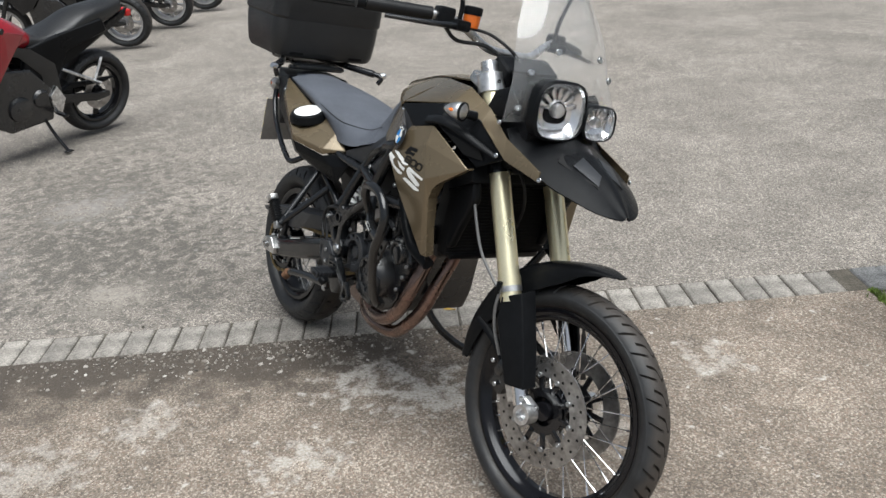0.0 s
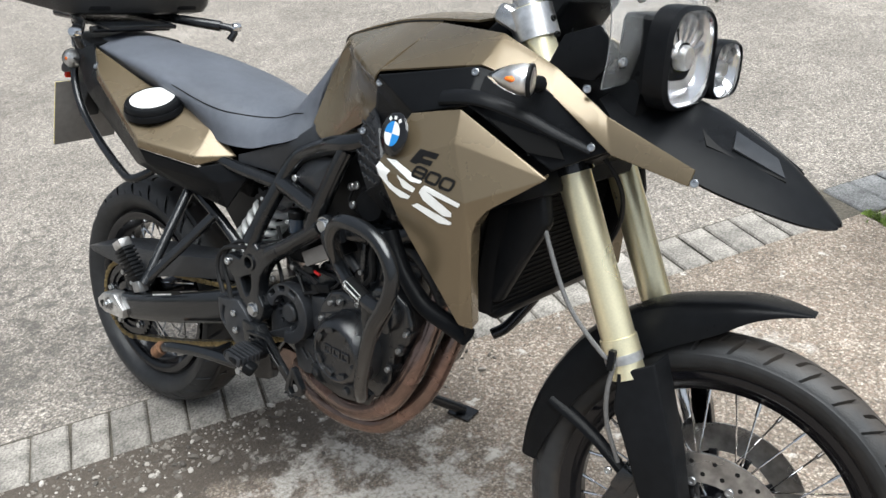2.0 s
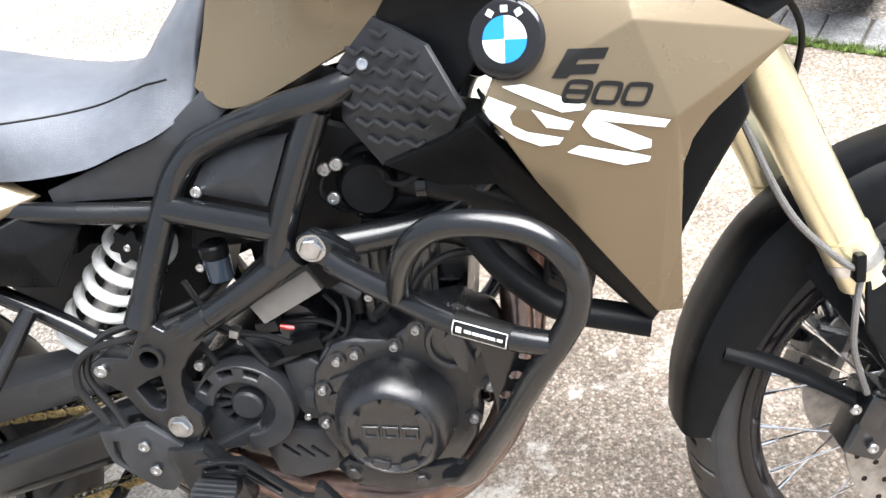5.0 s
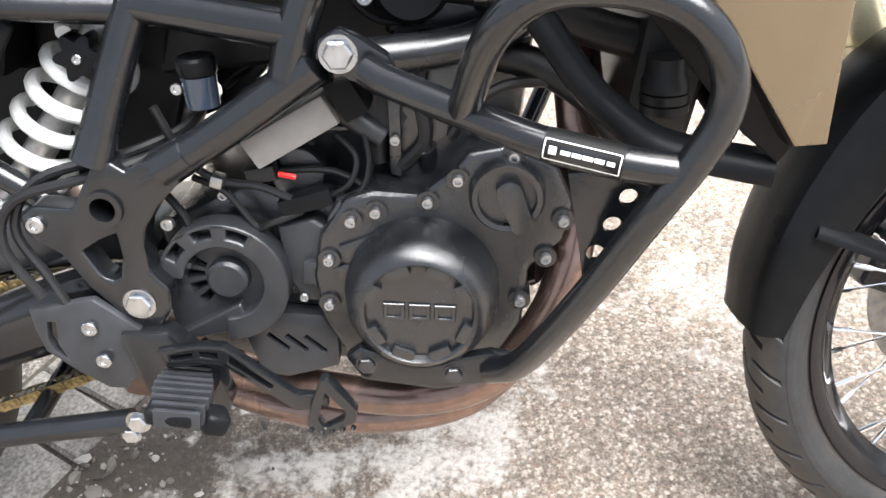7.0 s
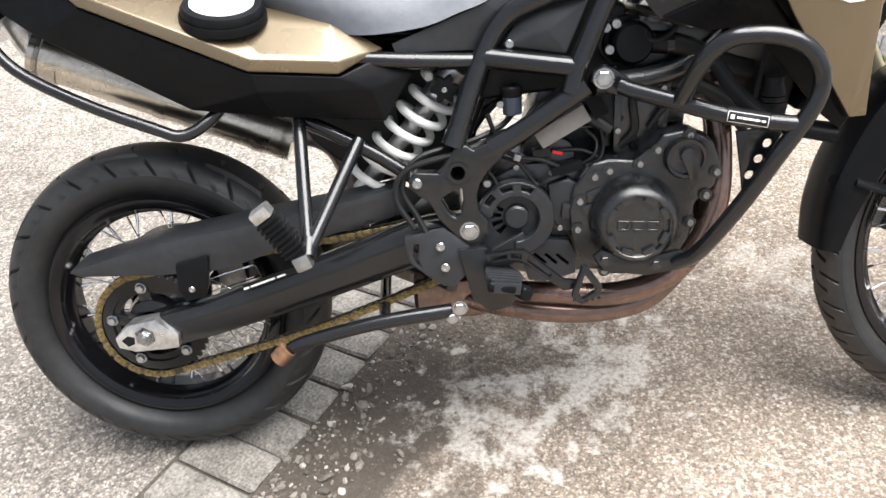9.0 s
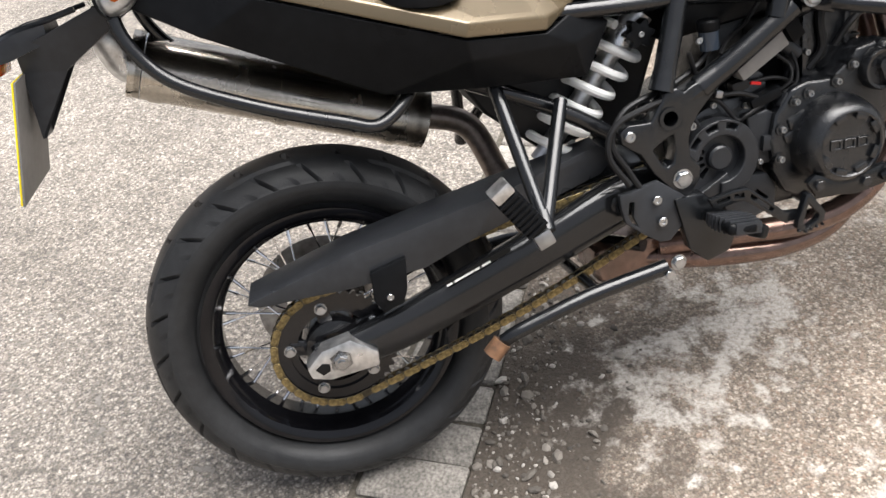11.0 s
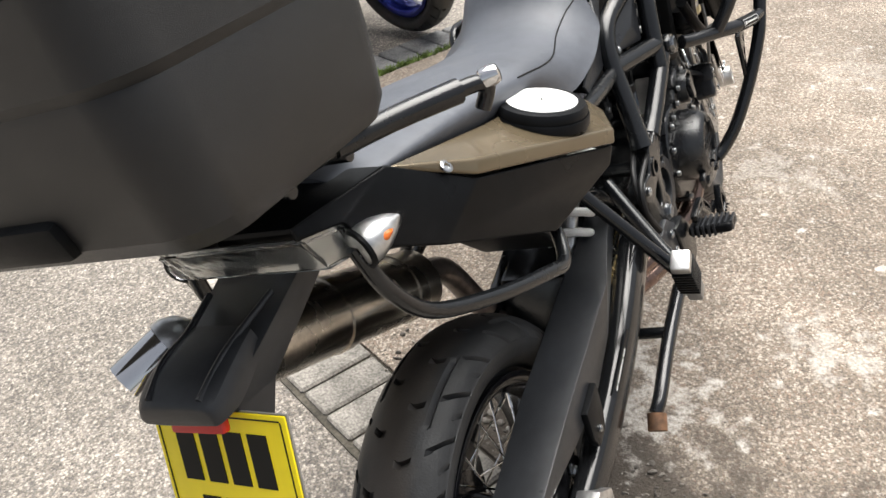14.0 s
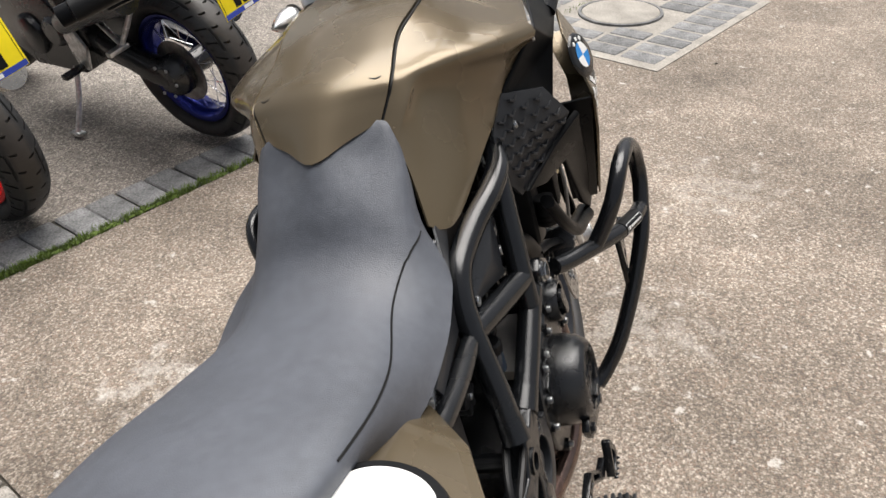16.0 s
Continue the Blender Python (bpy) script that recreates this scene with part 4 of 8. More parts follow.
for q in ((0.815, 0.545, 0.02), (0.806, 0.520, 0.016)):
    part("web", slab([(q[0], q[1]), (q[0] + 0.035, q[1] + 0.012), (q[0] + 0.03, q[1] - q[2]), (q[0] + 0.004, q[1] - q[2])], -0.178, -0.15, 0.004), "engine", ENGINE)

# exhaust: two headers down the front, under the engine, up to the left-hand silencer
part("exhaust_header", tube([(1.050, -0.085, 0.700), (1.056, -0.115, 0.600), (1.044, -0.150, 0.502), (1.005, -0.158, 0.420), (0.945, -0.160, 0.365), (0.860, -0.150, 0.340), (0.740, -0.115, 0.335), (0.620, -0.060, 0.325)], 0.0215, 20, 6), "pipe", bike, "brown heat-tinted steel exhaust header")
part("exhaust_header", tube([(1.062, 0.000, 0.700), (1.070, -0.030, 0.610), (1.060, -0.066, 0.520), (1.030, -0.092, 0.420), (0.980, -0.106, 0.352), (0.924, -0.112, 0.306), (0.840, -0.122, 0.294), (0.750, -0.115, 0.296), (0.660, -0.080, 0.298), (0.580, -0.030, 0.302)], 0.0215, 20, 6), "pipe", bike, "brown heat-tinted steel exhaust header")
part("header_collector", slab([(0.492, 0.275), (0.600, 0.262), (0.660, 0.27), (0.660, 0.335), (0.600, 0.352), (0.492, 0.350)], -0.062, 0.06, 0.02, 3), "pipe", bike)
part("exhaust_link_pipe", tube([(0.535, 0.02, 0.316), (0.428, 0.09, 0.347), (0.385, 0.13, 0.459), (0.342, 0.15, 0.571), (0.257, 0.155, 0.612)], 0.024, 16, 5), "pipe_grey", bike)
AXIS_A, AXIS_B = Vector((0.241, 0.165, 0.612)), Vector((-0.205, 0.150, 0.810))
muff = tube([AXIS_A, AXIS_A.lerp(AXIS_B, 0.03), AXIS_A.lerp(AXIS_B, 0.97), AXIS_B], 0.062, 40, 3, flat=0.86)
silencer = part("silencer", muff, "muffler", bike, "brushed steel silencer with dark bands")
for f in (0.086, 0.5, 0.949):
    c = AXIS_A.lerp(AXIS_B, f)
    d = (AXIS_B - AXIS_A).normalized() * 0.011
    part("band", tube([c - d, c + d], 0.0645, 40, 1, flat=0.86), "muffler", silencer)
end = (AXIS_B - AXIS_A).normalized()
part("end_cap", tube([AXIS_B, AXIS_B + end * 0.022], (0.064, 0.040), 36, 4, flat=0.86), "silver", silencer)
E0, E1, E2 = AXIS_B + end * 0.03, Vector((-0.262, 0.132, 0.878)), Vector((-0.300, 0.168, 0.862))
part("elbow", tube([AXIS_B + end * 0.01, E0, Vector((-0.252, 0.138, 0.872)), Vector((-0.268, 0.146, 0.876))], (0.036, 0.030), 24, 5), "silver", silencer, "polished elbow of the silencer")
tp0, tp1 = Vector((-0.262, 0.140, 0.876)), Vector((-0.312, 0.176, 0.858))
part("tail_pipe", join(tube([tp0, tp1], 0.0300, 28, 1, caps=False), tube([tp1, tp0], 0.0272, 28, 1, caps=False)), "chrome", silencer, "polished tail pipe")
part("bore", tube([tp0.lerp(tp1, 0.1), tp0.lerp(tp1, 0.5)], 0.0268, 24, 1), "ink_and_shade", silencer)

# trellis frame tubes, right and left
def both(name, bm_fn, mat, label="", parent=None):
    a = part(name, bm_fn(), mat, parent or bike, label)
    part(name, mirrored(bm_fn()), mat, parent or bike, label)
    return a


TUBE = 0.0178
frame_runs = [
    [(0.594, -0.186, 0.648), (0.602, -0.182, 0.664), (0.623, -0.170, 0.716), (0.647, -0.155, 0.771), (0.672, -0.144, 0.818), (0.701, -0.142, 0.848), (0.733, -0.146, 0.863), (0.778, -0.158, 0.880), (0.832, -0.176, 0.898), (0.895, -0.178, 0.914), (0.985, -0.140, 0.949), (1.143, -0.06, 1.005)],
    [(0.615, -0.178, 0.612), (0.706, -0.187, 0.661), (0.819, -0.194, 0.733)],
    [(0.792, -0.193, 0.722), (0.806, -0.190, 0.765), (0.838, -0.184, 0.835), (0.868, -0.178, 0.895)],
    [(0.656, -0.153, 0.782), (0.803, -0.190, 0.762)],
    [(0.829, -0.180, 0.729), (0.974, -0.135, 0.739), (1.086, -0.09, 0.816), (1.162, -0.05, 0.918)],
]
frame_ob = part("frame", tube([(1.124, 0, 1.040), (1.200, 0, 0.877)], 0.04, 24, 2), "frame", bike, "satin black tubular trellis frame")
for r_ in frame_runs:
    both("frame_tube", lambda: tube(r_, TUBE, 16, 5), "frame", parent=frame_ob)
def pivot_plate():
    return cut_plate([(0.597, 0.645), (0.568, 0.602), (0.530, 0.606), (0.515, 0.596), (0.516, 0.578), (0.528, 0.566), (0.546, 0.553), (0.566, 0.515), (0.592, 0.484), (0.597, 0.470), (0.611, 0.463), (0.630, 0.470),
                      (0.644, 0.490), (0.646, 0.512), (0.630, 0.532), (0.630, 0.560), (0.636, 0.580), (0.652, 0.602), (0.680, 0.628), (0.662, 0.652), (0.642, 0.646), (0.628, 0.638), (0.617, 0.648)],
                     [ring_of(0.600, 0.602, 0.0145, 20), [(0.568, 0.556), (0.588, 0.568), (0.605, 0.574), (0.606, 0.550), (0.600, 0.527), (0.590, 0.522), (0.580, 0.530)]], -0.198, -0.166, 0.004, 3)


both("pivot_plate", pivot_plate, "frame", parent=frame_ob)
part("bore", moved(ring_plate(0.0125, 0.0185, -0.2015, -0.197, 32), Matrix.Translation((0.600, 0, 0.602))), "frame", frame_ob)
part("bore_tube", moved(lathe([(0.0135, -0.197), (0.0135, -0.10), (0, -0.10)], 24), Matrix.Translation((0.600, 0, 0.602))), "frame", frame_ob)
bolt((0.613, -0.198, 0.497), bike, 0.0135, 0.008, True)
bolt((0.530, -0.198, 0.588), bike, 0.009, 0.006)
bolt((0.648, -0.17, 0.572), bike, 0.007, 0.006, mat="bolt_grey")
for q, e in (((0.594, -0.186, 0.645), (0.606, -0.180, 0.674)), ((0.660, -0.183, 0.636), (0.690, -0.186, 0.653))):
    part("socket", tube([q, e], (0.0205, 0.0185), 18, 2), "frame", frame_ob)
both("side_cover", lambda: facets(dict(a=(0.686, -0.150, 0.800), b=(0.788, -0.174, 0.783), c=(0.828, -0.168, 0.868), d=(0.752, -0.148, 0.858), e=(0.708, -0.143, 0.832), f=(0.762, -0.168, 0.822)),
                                  ["a b f", "b c f", "c d f", "d e f", "e a f"], 0.004, 0.003), "plastic_grey", "black triangular side cover")
bolt((0.698, -0.154, 0.802), bike, 0.0075, 0.005)

# crash bars
bar_main = [(0.868, -0.226, 0.735), (0.888, -0.240, 0.728), (0.949, -0.276, 0.713), (1.011, -0.308, 0.697), (1.070, -0.327, 0.687), (1.120, -0.336, 0.681)]
bar_loop = [(0.949, -0.276, 0.714), (0.958, -0.297, 0.745), (0.969, -0.314, 0.775), (0.986, -0.324, 0.799), (1.009, -0.330, 0.814), (1.038, -0.334, 0.818), (1.070, -0.336, 0.815), (1.100, -0.338, 0.805), (1.124, -0.340, 0.784),
            (1.137, -0.340, 0.754), (1.134, -0.340, 0.723), (1.118, -0.337, 0.690), (1.088, -0.330, 0.641), (1.048, -0.303, 0.561), (1.008, -0.268, 0.484), (0.985, -0.240, 0.443), (0.962, -0.219, 0.424)]
def crash_bar():
    return join(tube(bar_main, 0.0135, 16, 5), tube(bar_loop, 0.0135, 16, 6))


guard_ob = part("crash_bar", crash_bar(), "frame", bike, "black tubular crash bar, scuffed")
part("crash_bar", mirrored(crash_bar()), "frame", bike, "black tubular crash bar, scuffed")
part("mount_plate", slab([(0.822, 0.742), (0.826, 0.758), (0.843, 0.767), (0.860, 0.760), (0.885, 0.742), (0.892, 0.722), (0.878, 0.712), (0.850, 0.722)], -0.212, -0.194, 0.004), "frame", guard_ob)
bolt((0.843, -0.212, 0.746), guard_ob, 0.0135, 0.008, True)
part("lower_bracket", slab([(0.819, 0.444), (0.835, 0.456), (0.888, 0.433), (0.963, 0.446), (0.995, 0.439), (0.984, 0.413), (0.909, 0.403), (0.835, 0.416)], -0.222, -0.208, 0.004), "frame", guard_ob)
for x, z in ((0.840, 0.436), (0.926, 0.423)):
    bolt((x, -0.222, z), guard_ob, 0.009, 0.006, True, "engine")
part("gusset", cut_plate([(1.030, 0.668), (1.105, 0.672), (1.080, 0.625), (1.045, 0.556), (1.040, 0.60)], [ring_of(x, z, 0.0075, 14) for x, z in ((1.078, 0.646), (1.066, 0.622), (1.053, 0.597))], -0.300, -0.292, 0.001), "frame", guard_ob)
LB0, LB1 = Vector((1.012, -0.3085, 0.6970)), Vector((1.070, -0.3270, 0.6870))
part("maker_label", tube([LB0, LB1], 0.0140, 20, 1), "ink_and_shade", guard_ob, "black label with a white border")
LD = (LB1 - LB0).normalized()
LN = (Vector((0, -1, 0.12)) - LD * LD.dot(Vector((0, -1, 0.12)))).normalized()
LU = LD.cross(LN) * -1
if LU.z < 0:
    LU = -LU
for u, w_, h_, dz in ((0.5, 0.058, 0.0010, 0.0078), (0.5, 0.058, 0.0010, -0.0078), (0.03, 0.0010, 0.0152, 0.0), (0.97, 0.0010, 0.0152, 0.0), (0.14, 0.0060, 0.0065, 0.0), (0.30, 0.0075, 0.0034, 0.0), (0.44, 0.0075, 0.0034, 0.0), (0.58, 0.0080, 0.0034, 0.0), (0.72, 0.0075, 0.0034, 0.0), (0.86, 0.0060, 0.0034, 0.0)):
    turn_ = dz / 0.0142
    out_ = LN * math.cos(turn_) + LU * math.sin(turn_)
    up_ = LU * math.cos(turn_) - LN * math.sin(turn_)
    m_ = Matrix((LD, out_, up_)).transposed().to_4x4()
    m_.translation = LB0.lerp(LB1, u) + out_ * 0.0143
    bar_ = bmesh.new()
    cols = 7
    rows_ = [[bar_.verts.new((w_ * (i - 0.5), 0.0143 * (math.cos(h_ * (k / cols - 0.5) / 0.0143) - 1) + 0.0005, 0.0143 * math.sin(h_ * (k / cols - 0.5) / 0.0143))) for k in range(cols + 1)] for i in (0, 1)]
    for k in range(cols):
        bar_.faces.new((rows_[0][k], rows_[1][k], rows_[1][k + 1], rows_[0][k + 1]))
    part("label_bar", moved(bar_, m_), "white", guard_ob)

# shock absorber with its white spring, leaning forward
S0, S1 = Vector((0.610, -0.088, 0.758)), Vector((0.415, -0.062, 0.540))
part("shock_body", join(tube([S0, S0.lerp(S1, 0.25)], 0.026, 20, 1), tube([S0, S1], 0.017, 16, 1)), "silver", bike, "silver shock absorber body")
ax = (S1 - S0).normalized()
side_a = ax.orthogonal().normalized()
side_b = ax.cross(side_a)
coil = []
for k in range(161):
    t = k / 160
    a = 2 * math.pi * 6.4 * t
    coil.append(S0.lerp(S1, 0.13 + 0.80 * t) + 0.040 * (math.cos(a) * side_a + math.sin(a) * side_b))
part("shock_spring", tube(coil, 0.0078, 10, 1), "white", bike, "white coil spring")
kn = S0 + Vector((-0.024, -0.036, -0.025))
knob = part("preload_knob", moved(slab([((0.0205 + 0.0045 * math.cos(6 * a)) * math.cos(a), (0.0205 + 0.0045 * math.cos(6 * a)) * math.sin(a)) for a in (2 * math.pi * k / 48 for k in range(48))], -0.024, 0.0, 0.003), Matrix.Translation(kn)), "plastic", bike, "black preload adjuster knob")
bolt(kn + Vector((0, -0.024, 0)), bike, 0.005, 0.003)

# rear subframe, tail, passenger grab rail
both("subframe_rail", lambda: tube([(0.642, -0.15, 0.777), (0.482, -0.155, 0.791), (0.214, -0.13, 0.816), (0.000, -0.11, 0.877)], 0.014, 12, 4), "frame", parent=frame_ob)
bolt((0.603, -0.146, 0.778), bike, 0.0085, 0.006)
both("subframe_strut", lambda: tube([(0.535, -0.14, 0.571), (0.428, -0.14, 0.648), (0.268, -0.135, 0.734)], 0.013, 12, 3), "frame", parent=frame_ob)
both("passenger_peg_bracket", lambda: join(tube([(0.336, -0.155, 0.706), (0.342, -0.210, 0.628), (0.350, -0.288, 0.517)], 0.0115, 12, 3), tube([(0.436, -0.165, 0.662), (0.398, -0.220, 0.596), (0.352, -0.288, 0.517)], 0.0115, 12, 3), tube([(0.351, -0.276, 0.530), (0.349, -0.296, 0.506)], 0.0145, 12, 1)), "frame", "black passenger footrest bracket")
def peg_pose():
    along = Vector((-0.047, -0.008, 0.074)).normalized()
    across = along.cross(Vector((0, -1, 0))).normalized()
    m = Matrix((across, -along, across.cross(-along))).transposed().to_4x4()
    m.translation = (0.336, -0.298, 0.512)
    return m


PEG2 = peg_pose()


def peg_bm():
    return moved(moved(block(0.030, 0.084, 0.026, 0.006), pose(0, -0.042, 0)), PEG2)


peg = part("passenger_footrest", peg_bm(), "plastic", bike, "folded rubber-covered passenger footrest")
rib2 = link_mesh("rib", block(0.038, 0.005, 0.032, 0.001), MAT["plastic"])
for k in range(8):
    share("rib", rib2, PEG2 @ pose(0, -0.010 - 0.0095 * k, 0), peg)
part("footrest_end", moved(block(0.034, 0.020, 0.030, 0.004), PEG2 @ pose(0, -0.092, 0)), "silver", peg)
part("footrest_clamp", moved(block(0.028, 0.024, 0.026, 0.004), pose(0.341, -0.300, 0.500, 0, -20, 0)), "bolt_grey", peg)

# rider footrest, heel plate, brake pedal, centre stand
heel = cut_plate([(0.500, 0.497), (0.526, 0.498), (0.552, 0.504), (0.568, 0.506), (0.611, 0.470), (0.614, 0.450), (0.601, 0.418), (0.580, 0.397), (0.562, 0.399), (0.535, 0.419), (0.506, 0.446), (0.501, 0.472)],
                 [[(0.516, 0.481), (0.524, 0.480), (0.520, 0.455), (0.526, 0.437), (0.517, 0.444), (0.512, 0.460)]], -0.206, -0.194, 0.003)
hp = part("heel_plate", heel, "plastic_grey", bike, "black heel guard plate")
for x, z in ((0.561, 0.476), (0.567, 0.437)):
    bolt((x, -0.210, z), hp, 0.008, 0.004)
part("footrest_bracket", slab([(0.590, 0.470), (0.640, 0.470), (0.684, 0.420), (0.692, 0.382), (0.680, 0.356), (0.640, 0.345), (0.610, 0.375)], -0.213, -0.185, 0.005), "frame", bike)
PEG = pose(0.664, -0.215, 0.424, -4, 8, -2)
fr = part("footrest", moved(block(0.050, 0.086, 0.020, 0.009, segments=4), PEG @ pose(0, -0.044, 0)), "plastic", bike, "ribbed black rubber rider footrest")
for k in range(8):
    w = 0.058 - 0.0011 * (k - 3.5) ** 2
    part("rib", moved(block(w, 0.0055, 0.026 - 0.0005 * abs(k - 3.5) ** 2, 0.002), PEG @ pose(0.002 * k - 0.006, -0.010 - 0.0105 * k, 0.001, 0, 0, 4)), "plastic_grey", fr)
part("rubber_nose", moved(block(0.026, 0.030, 0.024, 0.009, segments=4), PEG @ pose(0.036, -0.060, -0.012, 0, 20, 30)), "plastic", fr)
bolt((0.587, -0.212, 0.359), bike, 0.011, 0.008, True)
bolt((0.572, -0.205, 0.337), bike, 0.009, 0.007, True)
pedal = part("brake_pedal", cut_plate([(0.637, 0.466), (0.680, 0.472), (0.704, 0.471), (0.769, 0.412), (0.800, 0.408), (0.800, 0.396), (0.767, 0.392), (0.703, 0.446), (0.690, 0.451), (0.645, 0.446)],
                                      [[(0.650, 0.461), (0.672, 0.464), (0.672, 0.458), (0.651, 0.455)], [(0.680, 0.465), (0.697, 0.464), (0.697, 0.456), (0.680, 0.459)], [(0.710, 0.459), (0.748, 0.424), (0.744, 0.419), (0.707, 0.452)]], -0.240, -0.228, 0.002), "frame", bike, "black brake pedal with a toothed tip")
part("pedal_tip", cut_plate([(0.779, 0.384), (0.782, 0.398), (0.798, 0.440), (0.806, 0.440), (0.831, 0.402), (0.829, 0.388), (0.796, 0.370)], [[(0.791, 0.392), (0.802, 0.424), (0.820, 0.400), (0.817, 0.392), (0.797, 0.380)]], -0.254, -0.240, 0.002), "frame", pedal)
tooth = link_mesh("tooth", lathe([(0, -0.004), (0.0028, 0.0), (0.0028, 0.004)], 6), MAT["frame"])
for k in range(5):
    share("tooth", tooth, pose(0.783 + 0.0105 * k, -0.2545, 0.379 - 0.003 * k + 0.0045 * max(0, k - 1)), pedal)
stand = part("centre_stand", join(tube([(0.572, -0.195, 0.347), (0.428, -0.20, 0.332), (0.305, -0.205, 0.306), (0.273, -0.20, 0.291)], (0.014, 0.012), 14, 4), tube([(0.572, -0.10, 0.352), (0.428, 0.10, 0.337), (0.289, 0.19, 0.301)], 0.0125, 12, 3),
                                 tube([(0.449, -0.19, 0.332), (0.428, 0.12, 0.332)], 0.011, 12, 1)), "frame", bike, "black centre stand folded up")
part("stand_foot", tube([(0.270, -0.203, 0.293), (0.248, -0.205, 0.273)], 0.017, 12, 1), "rust", stand, "rusty stand foot")
side_end = BIKE.inverted() @ Vector((0.79, 0.378, 0.004))
part("side_stand", join(tube([(0.66, 0.13, 0.34), (0.72, 0.22, 0.20), side_end + Vector((0, 0, 0.008))], 0.014, 12, 3), moved(block(0.07, 0.05, 0.008, 0.002), Matrix.Translation(side_end) @ pose(0, 0, 0, LEAN_LEFT))), "frame", bike, "black side stand swung out")

# dark boxes behind the frame tubes
part("air_box", join(slab([(0.640, 0.700), (0.885, 0.715), (0.900, 0.845), (0.800, 0.880), (0.690, 0.850)], -0.105, 0.105, 0.014, 3)), "hose", bike, "black air box between the frame tubes")
part("battery_box", slab([(0.470, 0.560), (0.600, 0.560), (0.660, 0.700), (0.655, 0.790), (0.500, 0.790)], -0.042, 0.10, 0.012, 3), "hose", bike, "black inner mudguard and battery box")
part("rear_mudguard", slab([(0.275, 0.745), (0.500, 0.705), (0.500, 0.560), (0.430, 0.548), (0.335, 0.640)], -0.060, 0.115, 0.012, 3), "hose", bike, "black inner rear mudguard")
part("fan_shroud", slab([(1.090, 0.640), (1.150, 0.630), (1.205, 0.880), (1.135, 0.890)], -0.155, 0.155, 0.014, 3), "hose", bike, "black radiator fan shroud")
part("starter_motor", turned([(0, 0.05), (0.026, 0.05), (0.030, 0.044), (0.030, -0.02)], (0.775, -0.085, 0.600), (0, -1, 0.1), 24), "engine", bike)

# small engine-bay parts
part("control_unit", moved(block(0.094, 0.035, 0.032, 0.003), pose(0.780, -0.150, 0.660, 0, -28, 0)), "grey_box", bike, "grey control unit box")
part("connector", moved(block(0.026, 0.04, 0.042, 0.003), pose(0.837, -0.148, 0.692, 0, -28, 0)), "plastic", bike)
part("fluid_reservoir", join(turned([(0, 0.0), (0.016, 0.0), (0.017, 0.03), (0, 0.03)], (0.698, -0.15, 0.685), (0, 0, 1), 20)), "smoke", bike, "small smoked brake-fluid reservoir")
part("reservoir_lid", turned([(0.0175, 0.0), (0.0185, 0.002), (0.0185, 0.014), (0.016, 0.017), (0, 0.017)], (0.698, -0.15, 0.716), (0, 0, 1), 24), "plastic", bike)
bolt((0.678, -0.155, 0.704), bike, 0.006, 0.005)
for k, run_ in enumerate([
    [(0.698, -0.15, 0.685), (0.674, -0.15, 0.663), (0.621, -0.165, 0.645), (0.535, -0.18, 0.627), (0.503, -0.19, 0.581), (0.524, -0.195, 0.530), (0.540, -0.2, 0.496)],
    [(0.749, -0.14, 0.678), (0.685, -0.155, 0.653), (0.599, -0.19, 0.634), (0.514, -0.195, 0.612), (0.492, -0.20, 0.566), (0.519, -0.205, 0.510)],
    [(0.802, -0.13, 0.745), (0.770, -0.14, 0.714), (0.738, -0.14, 0.694), (0.717, -0.15, 0.673)],
    [(0.674, -0.15, 0.612), (0.706, -0.155, 0.597), (0.733, -0.16, 0.561), (0.749, -0.165, 0.566), (0.781, -0.16, 0.576)],
    [(0.760, -0.14, 0.612), (0.813, -0.145, 0.612), (0.845, -0.15, 0.592), (0.829, -0.15, 0.566)],
    [(0.856, -0.14, 0.816), (0.845, -0.145, 0.785), (0.867, -0.13, 0.755), (0.909, -0.12, 0.750)],
    [(0.877, -0.14, 0.816), (0.920, -0.145, 0.806), (0.909, -0.14, 0.770), (0.888, -0.13, 0.750)],
    [(0.835, -0.12, 0.704), (0.856, -0.12, 0.643), (0.845, -0.12, 0.597)],
]):
    part("cable", tube(run_, 0.0052 if k < 2 else 0.0036, 8, 6), "hose", bike)
part("plug", moved(block(0.055, 0.02, 0.018, 0.003), pose(0.786, -0.155, 0.586, 0, -14, 0)), "plastic", bike)
part("plug", moved(block(0.03, 0.02, 0.016, 0.003), pose(0.744, -0.15, 0.615, 0, -8, 0)), "hose", bike)
part("red_wire", tube([(0.762, -0.158, 0.616), (0.779, -0.158, 0.612)], 0.003, 6, 1), "red", bike)
part("throttle_body", join(turned([(0, 0.06), (0.03, 0.06), (0.033, 0.05), (0.033, 0), (0, 0)], (0.856, -0.07, 0.668), (0.107, -1, 0.102), 24), tube([(0.813, -0.06, 0.694), (0.856, -0.09, 0.673), (0.888, -0.09, 0.632)], 0.022, 14, 3)), "hose", bike)
part("coolant_hose", tube([(0.899, -0.11, 0.785), (0.963, -0.125, 0.780), (1.016, -0.12, 0.760), (1.067, -0.11, 0.734), (1.133, -0.11, 0.714)], 0.019, 16, 5), "hose", bike, "black coolant hose")
part("coolant_hose", tube([(0.920, -0.10, 0.714), (0.995, -0.115, 0.709), (1.057, -0.13, 0.678), (1.095, -0.135, 0.632)], 0.016, 16, 5), "hose", bike, "black coolant hose")
part("thermostat", turned([(0, 0.05), (0.03, 0.05), (0.036, 0.04), (0.036, 0.02), (0.042, 0.018), (0.042, 0.0), (0.03, -0.02)], (0.897, -0.10, 0.787), (0.107, -1, 0), 28), "plastic", bike)
